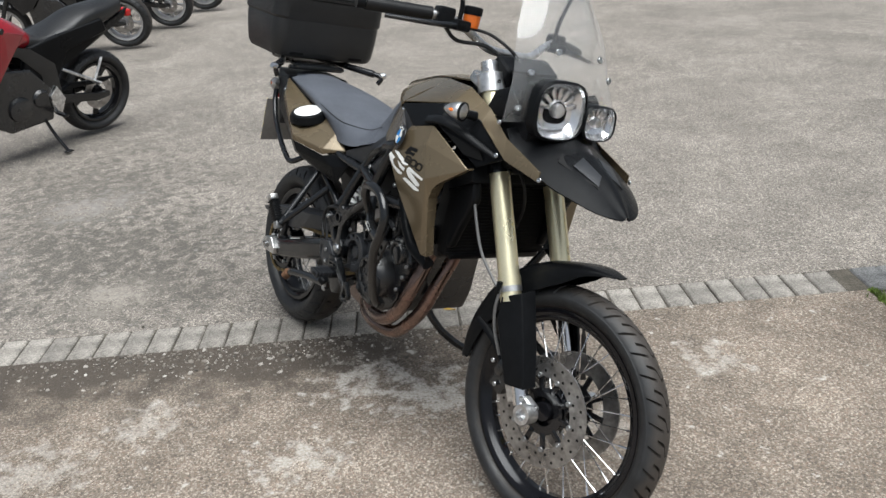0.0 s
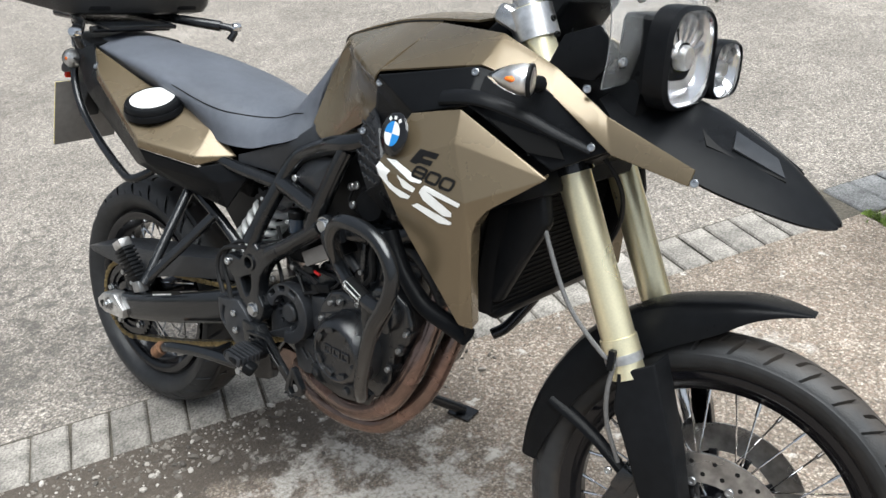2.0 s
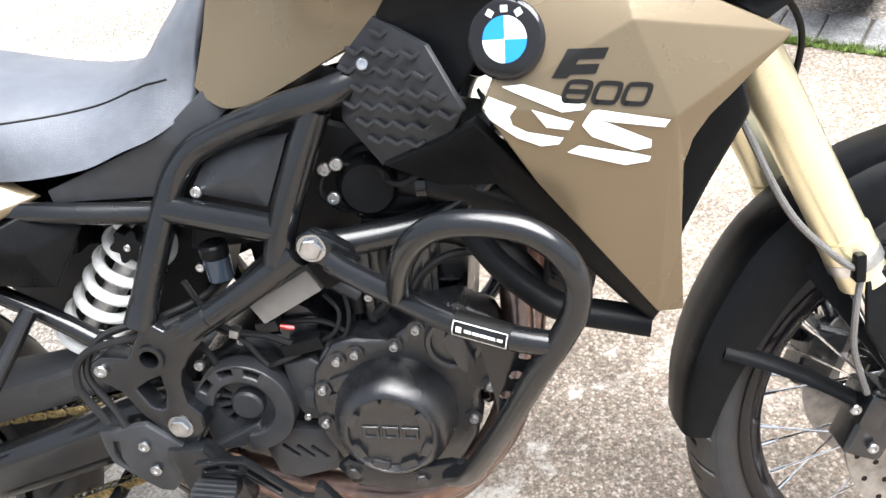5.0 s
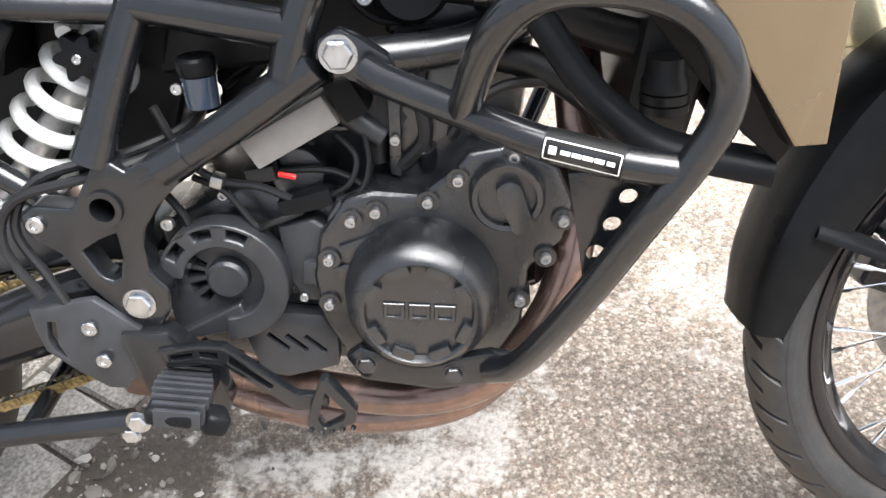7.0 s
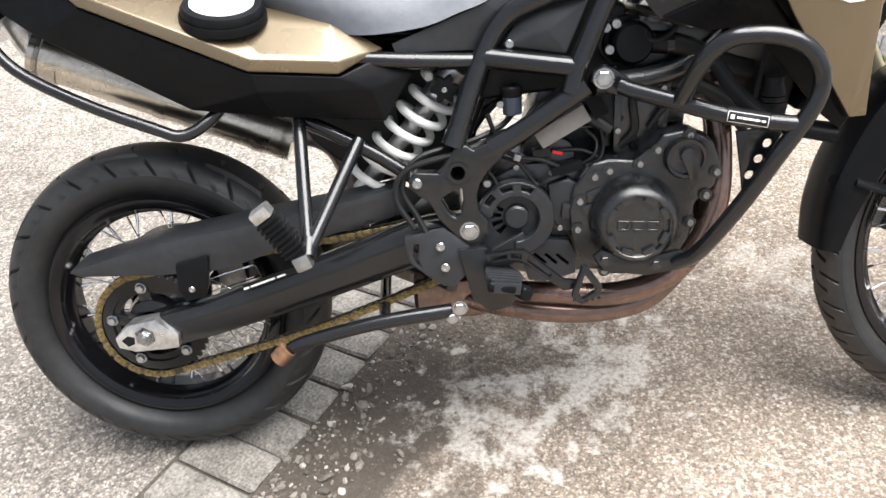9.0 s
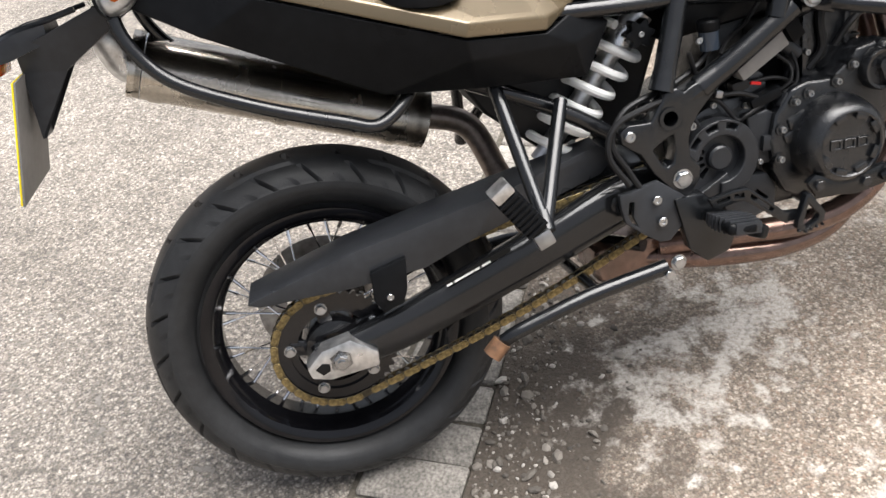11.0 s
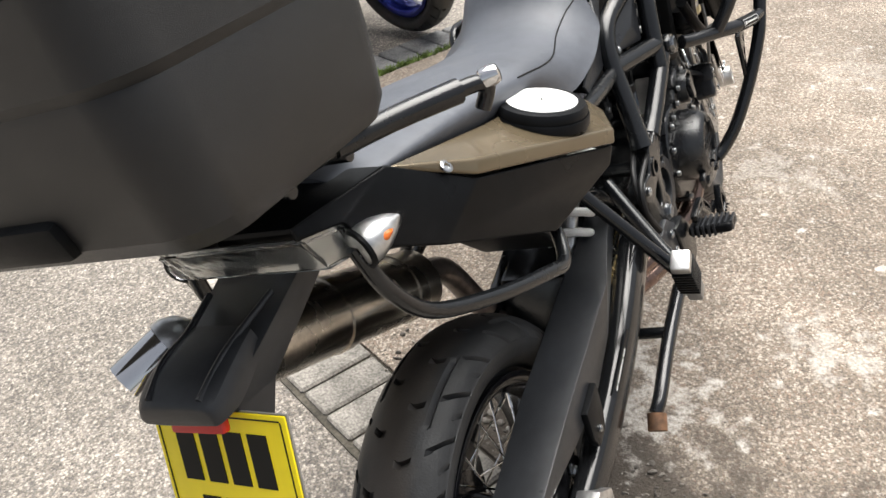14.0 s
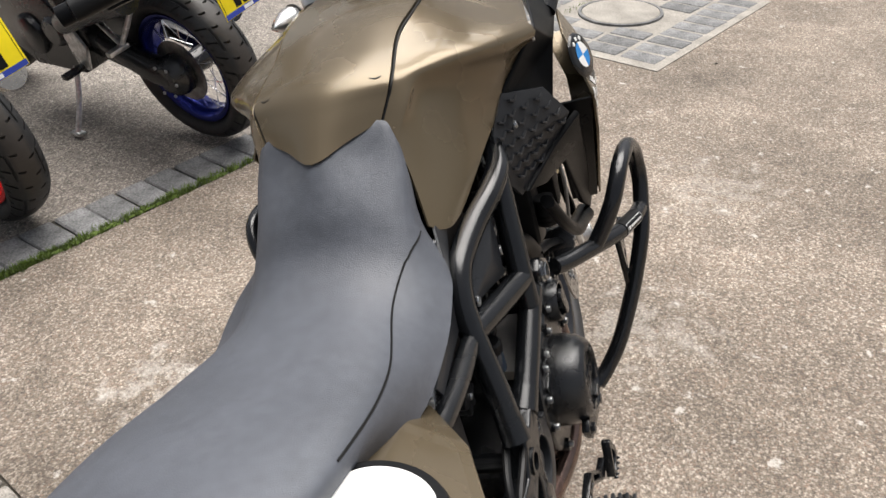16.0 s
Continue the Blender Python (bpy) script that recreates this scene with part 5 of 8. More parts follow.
part("hose_clip", moved(ring_plate(0.018, 0.022, -0.006, 0.006, 20), pose(0.963, -0.125, 0.780, 0, 0, 90)), "gloss", bike)
part("expansion_cap", turned([(0, 0.0), (0.022, 0.0), (0.022, 0.008), (0.019, 0.009), (0.022, 0.010), (0.022, 0.018), (0.019, 0.019), (0.022, 0.020), (0.022, 0.028), (0.018, 0.034), (0.018, 0.05), (0, 0.05)], (1.125, -0.17, 0.672), (0, 0, 1), 24), "hose", bike)
for x, y, z in ((0.856, -0.150, 0.816), (0.872, -0.152, 0.822), (0.861, -0.15, 0.780), (0.888, -0.135, 0.726), (0.929, -0.135, 0.729)):
    bolt((x, y, z), bike, 0.008, 0.006, mat="bolt_grey")
part("lower_fairing_arm", tube([(1.010, -0.205, 0.772), (1.048, -0.212, 0.715), (1.080, -0.215, 0.682), (1.115, -0.217, 0.657), (1.178, -0.217, 0.640), (1.212, -0.220, 0.634)], (0.015, 0.018), 14, 5, flat=0.7), "plastic", bike, "black lower fairing arm")
part("sump_pipe", tube([(0.856, -0.12, 0.612), (0.856, -0.12, 0.683)], 0.011, 12, 1), "hose", bike)

for run_, r_ in (
    ([(0.655, -0.165, 0.690), (0.672, -0.160, 0.640), (0.700, -0.158, 0.612), (0.742, -0.160, 0.604), (0.772, -0.160, 0.590)], 0.0042),
    ([(0.812, -0.158, 0.592), (0.832, -0.160, 0.606), (0.838, -0.150, 0.628), (0.820, -0.140, 0.648)], 0.0030),
    ([(0.818, -0.160, 0.588), (0.842, -0.158, 0.598), (0.850, -0.150, 0.622), (0.846, -0.140, 0.650)], 0.0030),
    ([(0.880, -0.132, 0.610), (0.905, -0.136, 0.640), (0.902, -0.136, 0.690), (0.915, -0.130, 0.735)], 0.0075),
    ([(0.930, -0.134, 0.640), (0.952, -0.140, 0.672), (0.985, -0.136, 0.690), (1.030, -0.130, 0.690)], 0.0055),
    ([(0.905, -0.138, 0.845), (0.945, -0.142, 0.830), (0.985, -0.136, 0.812), (1.030, -0.130, 0.822)], 0.0050),
    ([(0.900, -0.136, 0.822), (0.930, -0.144, 0.790), (0.965, -0.140, 0.800), (0.990, -0.130, 0.840)], 0.0045),
    ([(0.640, -0.150, 0.600), (0.660, -0.158, 0.575), (0.668, -0.162, 0.552)], 0.0045),
):
    part("cable", tube(run_, r_, 8, 6), "hose", bike)
part("pipe_stub", turned([(0, 0.050), (0.010, 0.050), (0.012, 0.046), (0.012, 0.0)], (0.862, -0.130, 0.640), (-0.75, -0.1, 0.65), 16), "plastic_grey", bike)
part("sensor_plug", moved(block(0.034, 0.026, 0.026, 0.004), pose(0.826, -0.156, 0.570, 0, 35, 0)), "plastic_grey", bike)
part("sensor_body", turned([(0, 0.030), (0.009, 0.030), (0.010, 0.026), (0.010, 0.0)], (0.905, -0.120, 0.604), (0, -0.5, 0.9), 16), "engine", bike)
part("casting_rib", slab([(0.868, 0.602), (0.880, 0.600), (0.884, 0.700), (0.872, 0.702)], -0.136, -0.110, 0.003), "engine", bike)
part("casting_rib", slab([(0.945, 0.640), (0.956, 0.640), (0.962, 0.725), (0.951, 0.725)], -0.136, -0.110, 0.003), "engine", bike)
for x, y, z in ((0.876, -0.138, 0.640), (0.953, -0.138, 0.708), (0.885, -0.130, 0.722), (0.700, -0.145, 0.590), (0.760, -0.140, 0.575)):
    bolt((x, y, z), bike, 0.0055, 0.005, mat="bolt_grey")
part("hose_clip", moved(block(0.012, 0.016, 0.012, 0.002), pose(0.702, -0.160, 0.612, 0, 20, 0)), "bolt_grey", bike)

# ---- front fork, fender, brakes and handlebar, turned with the steering ----
def leg_x(z):
    return 1.305 - (z - 0.915) * 0.456


def leg(side, z0, z1, r, **k):
    return tube([(leg_x(z0), side * 0.112, z0), (leg_x(z1), side * 0.112, z1)], r, 28, 1, **k)


for side in (-1, 1):
    fork = steered("fork_tube", join(leg(side, 1.175, 0.660, 0.0292), leg(side, 0.665, 0.640, 0.0318), leg(side, 0.626, 0.602, 0.0296)), "fork", "gold anodised fork tube")
    steered("fork_ring", leg(side, 0.640, 0.626, 0.0326), "silver", "", fork)
    steered("fork_slider", leg(side, 0.600, 0.35, 0.0225), "chrome", "polished fork slider", fork)
    steered("fork_cap", leg(side, 1.205, 1.175, 0.0235), "silver", "", fork)
    lug = join(moved(block(0.050, 0.030, 0.052, 0.010, segments=3), pose(leg_x(0.345) + 0.020, side * 0.112, 0.350, 0, 24, 0)),
               turned([(0.021, 0.0), (0.027, 0.0), (0.027, 0.040), (0.016, 0.040), (0.015, 0.022), (0, 0.022)], (1.600, side * 0.112, 0.343), (0, side, 0), 28))
    steered("axle_clamp", lug, "silver", "cast aluminium axle clamp", fork)
    for dx, dz in ((-0.02, 0.035), (0.03, 0.03)):
        b_ = bolt((1.600 + dx, side * 0.135, 0.343 + dz), fork, 0.007, 0.006, way=(0, side, 0))
    cover = facets(dict(a=(leg_x(0.60) - 0.012, side * 0.143, 0.612), b=(leg_x(0.62) + 0.050, side * 0.128, 0.640), c=(leg_x(0.5) + 0.050, side * 0.135, 0.505), d=(leg_x(0.40) + 0.035, side * 0.135, 0.400),
                        e=(leg_x(0.40) - 0.026, side * 0.143, 0.392), f=(leg_x(0.5) - 0.028, side * 0.146, 0.50), g=(leg_x(0.55) - 0.032, side * 0.143, 0.550),
                        b2=(leg_x(0.62) + 0.060, side * 0.085, 0.650), c2=(leg_x(0.5) + 0.056, side * 0.088, 0.510), d2=(leg_x(0.40) + 0.04, side * 0.09, 0.405)),
                   ["a b c f g", "f c d e", "b b2 c2 c", "c c2 d2 d"], 0.004, 0.006, 3)
    steered("fork_guard", cover, "plastic", "matt black fork guard", fork)
steered("upper_yoke", join(moved(block(0.075, 0.29, 0.034, 0.012, segments=3), pose(leg_x(1.15) - 0.022, 0, 1.150, 0, 24.5, 0)), leg(-1, 1.172, 1.125, 0.038), leg(1, 1.172, 1.125, 0.038)), "silver", "cast aluminium upper fork yoke")
for dz in (0.0, 0.024):
    ob = bolt((leg_x(1.137 + dz) + 0.038, -0.118, 1.137 + dz), fork, 0.0055, 0.006, mat="ink_and_shade", way=(1, -0.3, 0.2))
steered("lower_yoke", join(moved(block(0.075, 0.27, 0.034, 0.012, segments=3), pose(leg_x(0.94) - 0.022, 0, 0.940, 0, 24.5, 0)), leg(-1, 0.960, 0.920, 0.036), leg(1, 0.960, 0.920, 0.036)), "frame", "black lower fork yoke")


def fender_rows():
    rows = []
    for a, r, w, drop in ((76.5, 0.418, 0.018, 0.003), (83, 0.414, 0.044, 0.014), (89, 0.411, 0.058, 0.030), (96, 0.405, 0.064, 0.052), (112, 0.400, 0.066, 0.075), (130, 0.393, 0.066, 0.078), (148, 0.376, 0.064, 0.070), (163, 0.366, 0.060, 0.055), (176, 0.358, 0.054, 0.035)):
        c, s = math.cos(radians(a)), math.sin(radians(a))
        row = []
        for f, d in ((-1.0, 1.0), (-0.98, 0.45), (-0.8, 0.08), (-0.4, 0.0), (0, -0.03), (0.4, 0.0), (0.8, 0.08), (0.98, 0.45), (1.0, 1.0)):
            rr = r - drop * d
            row.append((FRONT.x + rr * c, f * w, FRONT.z + rr * s))
        rows.append(row)
    return rows


fender = steered("front_fender", sheet(fender_rows(), 0.004, 4, 2), "plastic", "matt black plastic front fender")
for side in (-1, 1):
    steered("fender_stay", facets(dict(a=(1.395, side * 0.066, 0.600), b=(1.420, side * 0.066, 0.635), c=(1.52, side * 0.118, 0.470), d=(1.555, side * 0.13, 0.405), e=(1.520, side * 0.13, 0.400), f=(1.485, side * 0.115, 0.465)),
                                  ["a b c f", "f c d e"], 0.006, 0.003), "plastic", "", fender)
    steered("fender_stay", tube([(1.300, side * 0.060, 0.500), (1.40, side * 0.074, 0.455), (1.52, side * 0.112, 0.385)], (0.013, 0.010), 10, 3, flat=0.35), "plastic", "", fender)
for side in (-1, 1):
    d_ob = part("brake_disc", disc_bm(0.098, 0.150, side * 0.072), "disc", front, "drilled steel front brake disc")
    drilled(front, 0.098, 0.150, side * 0.072, 22, side)
    part("disc_carrier", ring_plate(0.040, 0.064, side * 0.066 - 0.003, side * 0.066 + 0.003, 40), "gloss", front)
    arm_me = link_mesh("carrier_arm", block(0.044, 0.006, 0.016, 0.002), MAT["gloss"])
    for k in range(10):
        share("carrier_arm", arm_me, Matrix.Rotation(-2 * math.pi * k / 10, 4, "Y") @ Matrix.Translation((0.080, side * 0.068, 0)), front)
    for k in range(10):
        a = 2 * math.pi * k / 10
        bolt((0.1 * math.cos(a), side * 0.075, 0.1 * math.sin(a)), front, 0.0075, 0.004, mat="bolt_grey", way=(0, side, 0))
    cal = join(moved(block(0.055, 0.055, 0.10, 0.012, segments=3), pose(1.475, side * 0.088, 0.395, 0, 24, 0)), moved(block(0.03, 0.065, 0.045, 0.006), pose(1.468, side * 0.088, 0.418, 0, 24, 0)))
    caliper = steered("brake_caliper", cal, "engine", "black brake caliper")
    steered("caliper_bracket", slab([(1.495, 0.455), (1.515, 0.445), (1.555, 0.36), (1.53, 0.345), (1.50, 0.40)], side * 0.125 - 0.006, side * 0.125 + 0.006, 0.003), "silver", "", caliper)
    for z in (0.37, 0.43):
        bolt((1.465 - (z - 0.37) * 0.4, side * 0.121, z), caliper, 0.007, 0.005, way=(0, side, 0))
steered("brake_hose", tube([(1.20, -0.14, 1.02), (1.26, -0.165, 0.90), (1.30, -0.165, 0.80), (1.345, -0.160, 0.71), (1.405, -0.150, 0.645), (1.43, -0.145, 0.630)], 0.0042, 8, 6), "hose_grey", "grey braided brake hose")
steered("brake_hose", tube([(1.43, -0.145, 0.630), (1.425, -0.145, 0.58), (1.43, -0.135, 0.52), (1.455, -0.12, 0.45)], 0.0042, 8, 6), "hose_grey", "grey braided brake hose")
steered("cable", tube([(1.29, -0.10, 1.0), (1.37, -0.09, 0.92), (1.38, -0.07, 0.85), (1.35, -0.05, 0.78)], 0.004, 8, 6), "hose", "thin black cable")
steered("hose_bracket", moved(block(0.012, 0.02, 0.034, 0.003), pose(1.425, -0.145, 0.635)), "plastic")
bars = [(1.135, 0, 1.238), (1.130, 0.09, 1.242), (1.105, 0.19, 1.290), (1.070, 0.28, 1.300), (1.005, 0.44, 1.290)]
bars = [(x, -y, z) for x, y, z in bars[:0:-1]] + bars
hb = steered("handlebar", tube(bars, 0.0120, 14, 5), "silver", "aluminium handlebar with black grips")
for side in (-1, 1):
    steered("grip", tube([(1.075, side * 0.268, 1.300), (1.005, side * 0.440, 1.290)], 0.0185, 20, 1), "hose", "ribbed black rubber grip", hb)
    steered("bar_end", tube([(1.004, side * 0.442, 1.290), (0.996, side * 0.462, 1.289)], 0.017, 16, 1), "plastic", "", hb)
    steered("switch_box", moved(block(0.05, 0.05, 0.056, 0.010, segments=3), pose(1.090, side * 0.235, 1.298, 0, 0, side * 22)), "plastic", "black switch housing", hb)
    steered("lever", tube([(1.135, side * 0.225, 1.283), (1.135, side * 0.30, 1.275), (1.085, side * 0.43, 1.268)], (0.009, 0.006), 10, 4), "frame", "black hand lever", hb)
    steered("lever_perch", moved(block(0.05, 0.05, 0.03, 0.008), pose(1.122, side * 0.205, 1.285)), "plastic", "", hb)
    steered("mirror_stalk", tube([(1.115, side * 0.20, 1.29), (1.115, side * 0.205, 1.36), (1.10, side * 0.26, 1.46)], 0.0065, 10, 4), "plastic", "", hb)
    steered("mirror", moved(lathe([(0, -0.018), (0.035, -0.016), (0.05, -0.008), (0.054, 0.004), (0.05, 0.008), (0, 0.008)], 28), pose(1.09, side * 0.30, 1.49, 0, 0, 90 + side * 8) @ Matrix.Diagonal((1.35, 1, 0.85, 1))), "plastic", "black round-cornered mirror", hb)
steered("fluid_cup", turned([(0, 0.0), (0.022, 0.0), (0.024, 0.012), (0.024, 0.036), (0, 0.036)], (1.125, -0.165, 1.285), (0, 0, 1), 24), "orange", "amber brake-fluid cup", hb)
steered("cup_lid", turned([(0.0255, 0.0), (0.0265, 0.003), (0.0265, 0.020), (0.023, 0.023), (0, 0.023)], (1.125, -0.165, 1.319), (0, 0, 1), 24), "plastic", "", hb)
steered("bar_hose", tube([(1.10, -0.24, 1.28), (1.12, -0.20, 1.245), (1.16, -0.12, 1.245), (1.20, -0.06, 1.20), (1.21, -0.04, 1.12)], 0.0055, 8, 6), "hose", "", hb)
steered("bar_hose", tube([(1.12, -0.17, 1.285), (1.16, -0.10, 1.275), (1.22, -0.04, 1.22), (1.23, -0.02, 1.12)], 0.0045, 8, 6), "hose", "", hb)

# ---- bodywork ----
def pair(name, points, faces, mat, label="", thick=0.004, bevel=0.004, segments=2):
    a = part(name, facets(points, faces, thick, bevel, segments), mat, bike, label)
    part(name, mirrored(facets(points, faces, thick, bevel, segments)), mat, bike, label)
    return a


shroud = pair("radiator_shroud", dict(a=(1.063, -0.309, 0.918), b=(1.106, -0.275, 1.010), c=(1.193, -0.258, 1.028), d=(1.347, -0.234, 0.941), e=(1.202, -0.280, 0.977), m=(1.236, -0.290, 0.889), f=(1.268, -0.270, 0.881), n=(1.252, -0.274, 0.861), k=(1.243, -0.274, 0.836), o=(1.241, -0.264, 0.753),
                                      g=(1.243, -0.253, 0.667), h=(1.216, -0.256, 0.667), p=(1.106, -0.2965, 0.837), di=(1.330, -0.200, 0.938), fi=(1.256, -0.235, 0.884), ki=(1.234, -0.238, 0.838), oi=(1.232, -0.232, 0.753), gi=(1.234, -0.222, 0.670), ai=(1.050, -0.255, 0.915), hi=(1.206, -0.215, 0.671)),
              ["b c e", "c d e", "a b e", "a e m", "e d m", "m d f", "m f n", "m n k", "a m p", "p m h", "m k o", "m o h", "o g h", "d di fi f", "n f fi", "k n fi ki", "k ki oi o", "o oi gi g"], "khaki", "matt bronze side panel", 0.004, 0.012, 4)
both("shroud_liner", lambda: facets(dict(a=(1.066, -0.303, 0.912), h=(1.214, -0.250, 0.664), i=(1.200, -0.205, 0.668), b=(1.050, -0.235, 0.915)), ["a h i b"], 0.004, 0.003), "plastic", "black inner edge of the side panel", shroud)
pair("fairing", dict(a=(0.953, -0.196, 0.990), b=(1.010, -0.254, 1.058), c=(1.190, -0.216, 1.092), d=(1.300, -0.188, 1.070), e=(1.395, -0.160, 1.015), f=(1.405, -0.165, 0.985), g=(1.330, -0.196, 0.945), h=(1.205, -0.258, 1.036),
                     i=(1.098, -0.260, 1.006), k=(0.962, -0.205, 0.975), l=(1.025, -0.245, 0.905), n=(0.985, -0.222, 0.905), o=(1.28, -0.21, 1.00), p=(1.35, -0.182, 0.985)),
     ["a b i k", "b c h i", "c d o h", "d e p o", "e f g p", "p g o", "o g h", "k i l n"], "plastic", "matt black upper fairing panel", 0.004, 0.005, 3)
both("fairing_brow", lambda: tube([(1.150, -0.250, 1.040), (1.215, -0.252, 1.048), (1.275, -0.236, 1.036), (1.335, -0.205, 1.008), (1.385, -0.178, 0.985)], (0.016, 0.008), 12, 5, flat=0.5), "plastic", "moulded brow over the air scoop")
# flat black patch: the scoop's shaded hollow is only coloured on
pair("scoop_shade", dict(a=(1.235, -0.246, 1.020), b=(1.335, -0.200, 0.996), c=(1.350, -0.190, 0.966), d=(1.300, -0.222, 0.972)), ["a b c d"], "ink_and_shade", "", 0.004, 0.003)
pair("tank_wing", dict(a=(1.008, -0.248, 1.066), b=(1.025, -0.114, 1.144), c=(1.190, -0.150, 1.142), d=(1.295, -0.150, 1.100), e=(1.400, -0.164, 1.040), f=(1.545, -0.156, 0.984), g=(1.540, -0.160, 0.958), h=(1.420, -0.178, 0.985),
                       i=(1.310, -0.186, 1.062), k=(1.190, -0.208, 1.094)),
     ["a b c k", "c d i k", "d e h i", "e f g h"], "khaki", "matt bronze tank wing running to the beak", 0.004, 0.004)
def flip_rows(rows):
    return [[(x, -y, z) for x, y, z in r] for r in rows]


def tank_rows():
    """The right half of the tank cover, from the seam down to its lower edge, station by station."""
    return [[(0.757, -0.087, 1.054), (0.751, -0.098, 1.034), (0.745, -0.102, 1.018), (0.733, -0.110, 0.975), (0.712, -0.119, 0.918)],
            [(0.777, -0.098, 1.078), (0.782, -0.114, 1.062), (0.779, -0.113, 1.040), (0.759, -0.118, 0.975), (0.728, -0.127, 0.902)],
            [(0.797, -0.104, 1.096), (0.818, -0.126, 1.084), (0.815, -0.122, 1.056), (0.795, -0.130, 0.980), (0.752, -0.136, 0.893)],
            [(0.840, -0.100, 1.111), (0.855, -0.155, 1.085), (0.848, -0.142, 1.055), (0.828, -0.143, 0.985), (0.790, -0.146, 0.900)],
            [(0.885, -0.097, 1.123), (0.892, -0.188, 1.082), (0.884, -0.168, 1.048), (0.862, -0.158, 0.990), (0.838, -0.158, 0.920)],
            [(0.950, -0.106, 1.136), (0.955, -0.226, 1.073), (0.942, -0.205, 1.035), (0.918, -0.180, 0.992), (0.890, -0.172, 0.945)],
            [(1.030, -0.112, 1.144), (1.008, -0.250, 1.064), (0.992, -0.226, 1.030), (0.970, -0.204, 1.000), (0.952, -0.192, 0.974)]]


def cover_rows():
    half = [[(0.759, -0.083, 1.055), (0.729, -0.040, 1.046), (0.697, 0, 1.037)], [(0.779, -0.094, 1.079), (0.758, -0.045, 1.080), (0.742, 0, 1.078)], [(0.799, -0.100, 1.098), (0.792, -0.050, 1.107), (0.787, 0, 1.110)],
            [(0.885, -0.093, 1.125), (0.885, -0.048, 1.133), (0.885, 0, 1.136)], [(0.950, -0.102, 1.138), (0.950, -0.05, 1.146), (0.950, 0, 1.149)], [(1.030, -0.108, 1.146), (1.03, -0.05, 1.152), (1.03, 0, 1.154)], [(1.10, -0.10, 1.149), (1.10, -0.05, 1.153), (1.10, 0, 1.155)]]
    return [[*r, *[(x, -y, z) for x, y, z in r[-2::-1]]] for r in half]


tank = part("fuel_tank_cover", sheet(cover_rows(), 0.004, 4, 4), "khaki", bike, "matt bronze fuel tank cover", 50)
for rows_ in (tank_rows(), flip_rows(tank_rows())):
    part("tank_flank", sheet(rows_, 0.003, 6, 5), "khaki", tank, "matt bronze tank flank with a knee recess", 50)
part("tank_shell", slab([(0.73, 0.93), (0.95, 0.98), (1.06, 1.06), (1.08, 1.12), (0.90, 1.10), (0.79, 1.07)], -0.085, 0.085, 0.01), "ink_and_shade", tank)
for y in (-0.080, 0.080):
    part("recess", turned([(0, 0.0005), (0.0085, 0.0005), (0.010, 0.003), (0.0115, 0.0025), (0.012, 0)], (0.800, y, 1.1035), (-0.25, y * 2.5, 1), 20), "ink_and_shade", tank)
for side in (-1, 1):
    part("tank_seam", tube([(0.758, side * 0.0855, 1.0545), (0.778, side * 0.0965, 1.0785), (0.798, side * 0.1025, 1.097), (0.885, side * 0.0955, 1.1238), (0.950, side * 0.1045, 1.1368), (1.03, side * 0.1105, 1.1448)], 0.0020, 8, 5), "ink_and_shade", tank)
part("dash", slab([(1.06, 1.10), (1.20, 1.10), (1.27, 1.20), (1.20, 1.24), (1.12, 1.15)], -0.09, 0.09, 0.015, 3), "plastic", bike, "black instrument housing")
part("front_carrier", join(slab([(1.10, 0.90), (1.30, 0.92), (1.42, 0.99), (1.43, 1.10), (1.30, 1.10), (1.12, 1.10)], -0.12, 0.12, 0.015)), "plastic", bike)
rad = part("radiator", slab([(1.184, 0.665), (1.224, 0.665), (1.255, 0.90), (1.215, 0.90)], -0.180, 0.180, 0.004), "radiator", bike, "black radiator with fine fins")
fin_me = link_mesh("fin", block(0.004, 0.35, 0.003, 0), MAT["radiator"])
for k in range(23):
    share("fin", fin_me, pose(1.2255 + 0.00132 * k, 0, 0.672 + 0.0099 * k), rad)
part("radiator_cowl", join(slab([(1.165, 0.660), (1.225, 0.650), (1.235, 0.670), (1.18, 0.685)], -0.16, 0.16, 0.008), slab([(1.20, 0.85), (1.32, 0.90), (1.30, 0.96), (1.20, 0.94)], -0.19, 0.19, 0.01)), "plastic", bike)
both("inner_fin", lambda: facets(dict(a=(0.936, -0.200, 0.832), b=(1.012, -0.244, 0.870), c=(1.050, -0.282, 0.898), d=(1.225, -0.240, 0.666), e=(1.212, -0.232, 0.640), f=(1.180, -0.226, 0.668), g=(1.06, -0.240, 0.815), h=(1.00, -0.214, 0.808)),
                                 ["a b h", "b c g h", "c d e f g"], 0.010, 0.005, 3), "plastic", "black inner fairing edge")
both("radiator_side", lambda: slab([(1.215, 0.690), (1.238, 0.690), (1.280, 0.775), (1.322, 0.850), (1.310, 0.905), (1.225, 0.89)], -0.180, -0.150, 0.012, 3), "plastic", "black radiator side cover", rad)
pad_ob = both("knee_pad", lambda: facets(dict(a=(0.950, -0.196, 0.990), b=(0.903, -0.180, 0.945), c=(0.895, -0.178, 0.880), d=(0.934, -0.190, 0.828), e=(1.018, -0.238, 0.866), f=(1.040, -0.270, 0.906), g=(1.008, -0.246, 0.966), m=(0.958, -0.213, 0.91)), ["a b m", "b c m", "c d m", "d e m", "e f m", "f g m", "g a m"], 0.006, 0.003), "plastic_grey", "dark grey knee pad with raised chevrons")
from mathutils.bvhtree import BVHTree


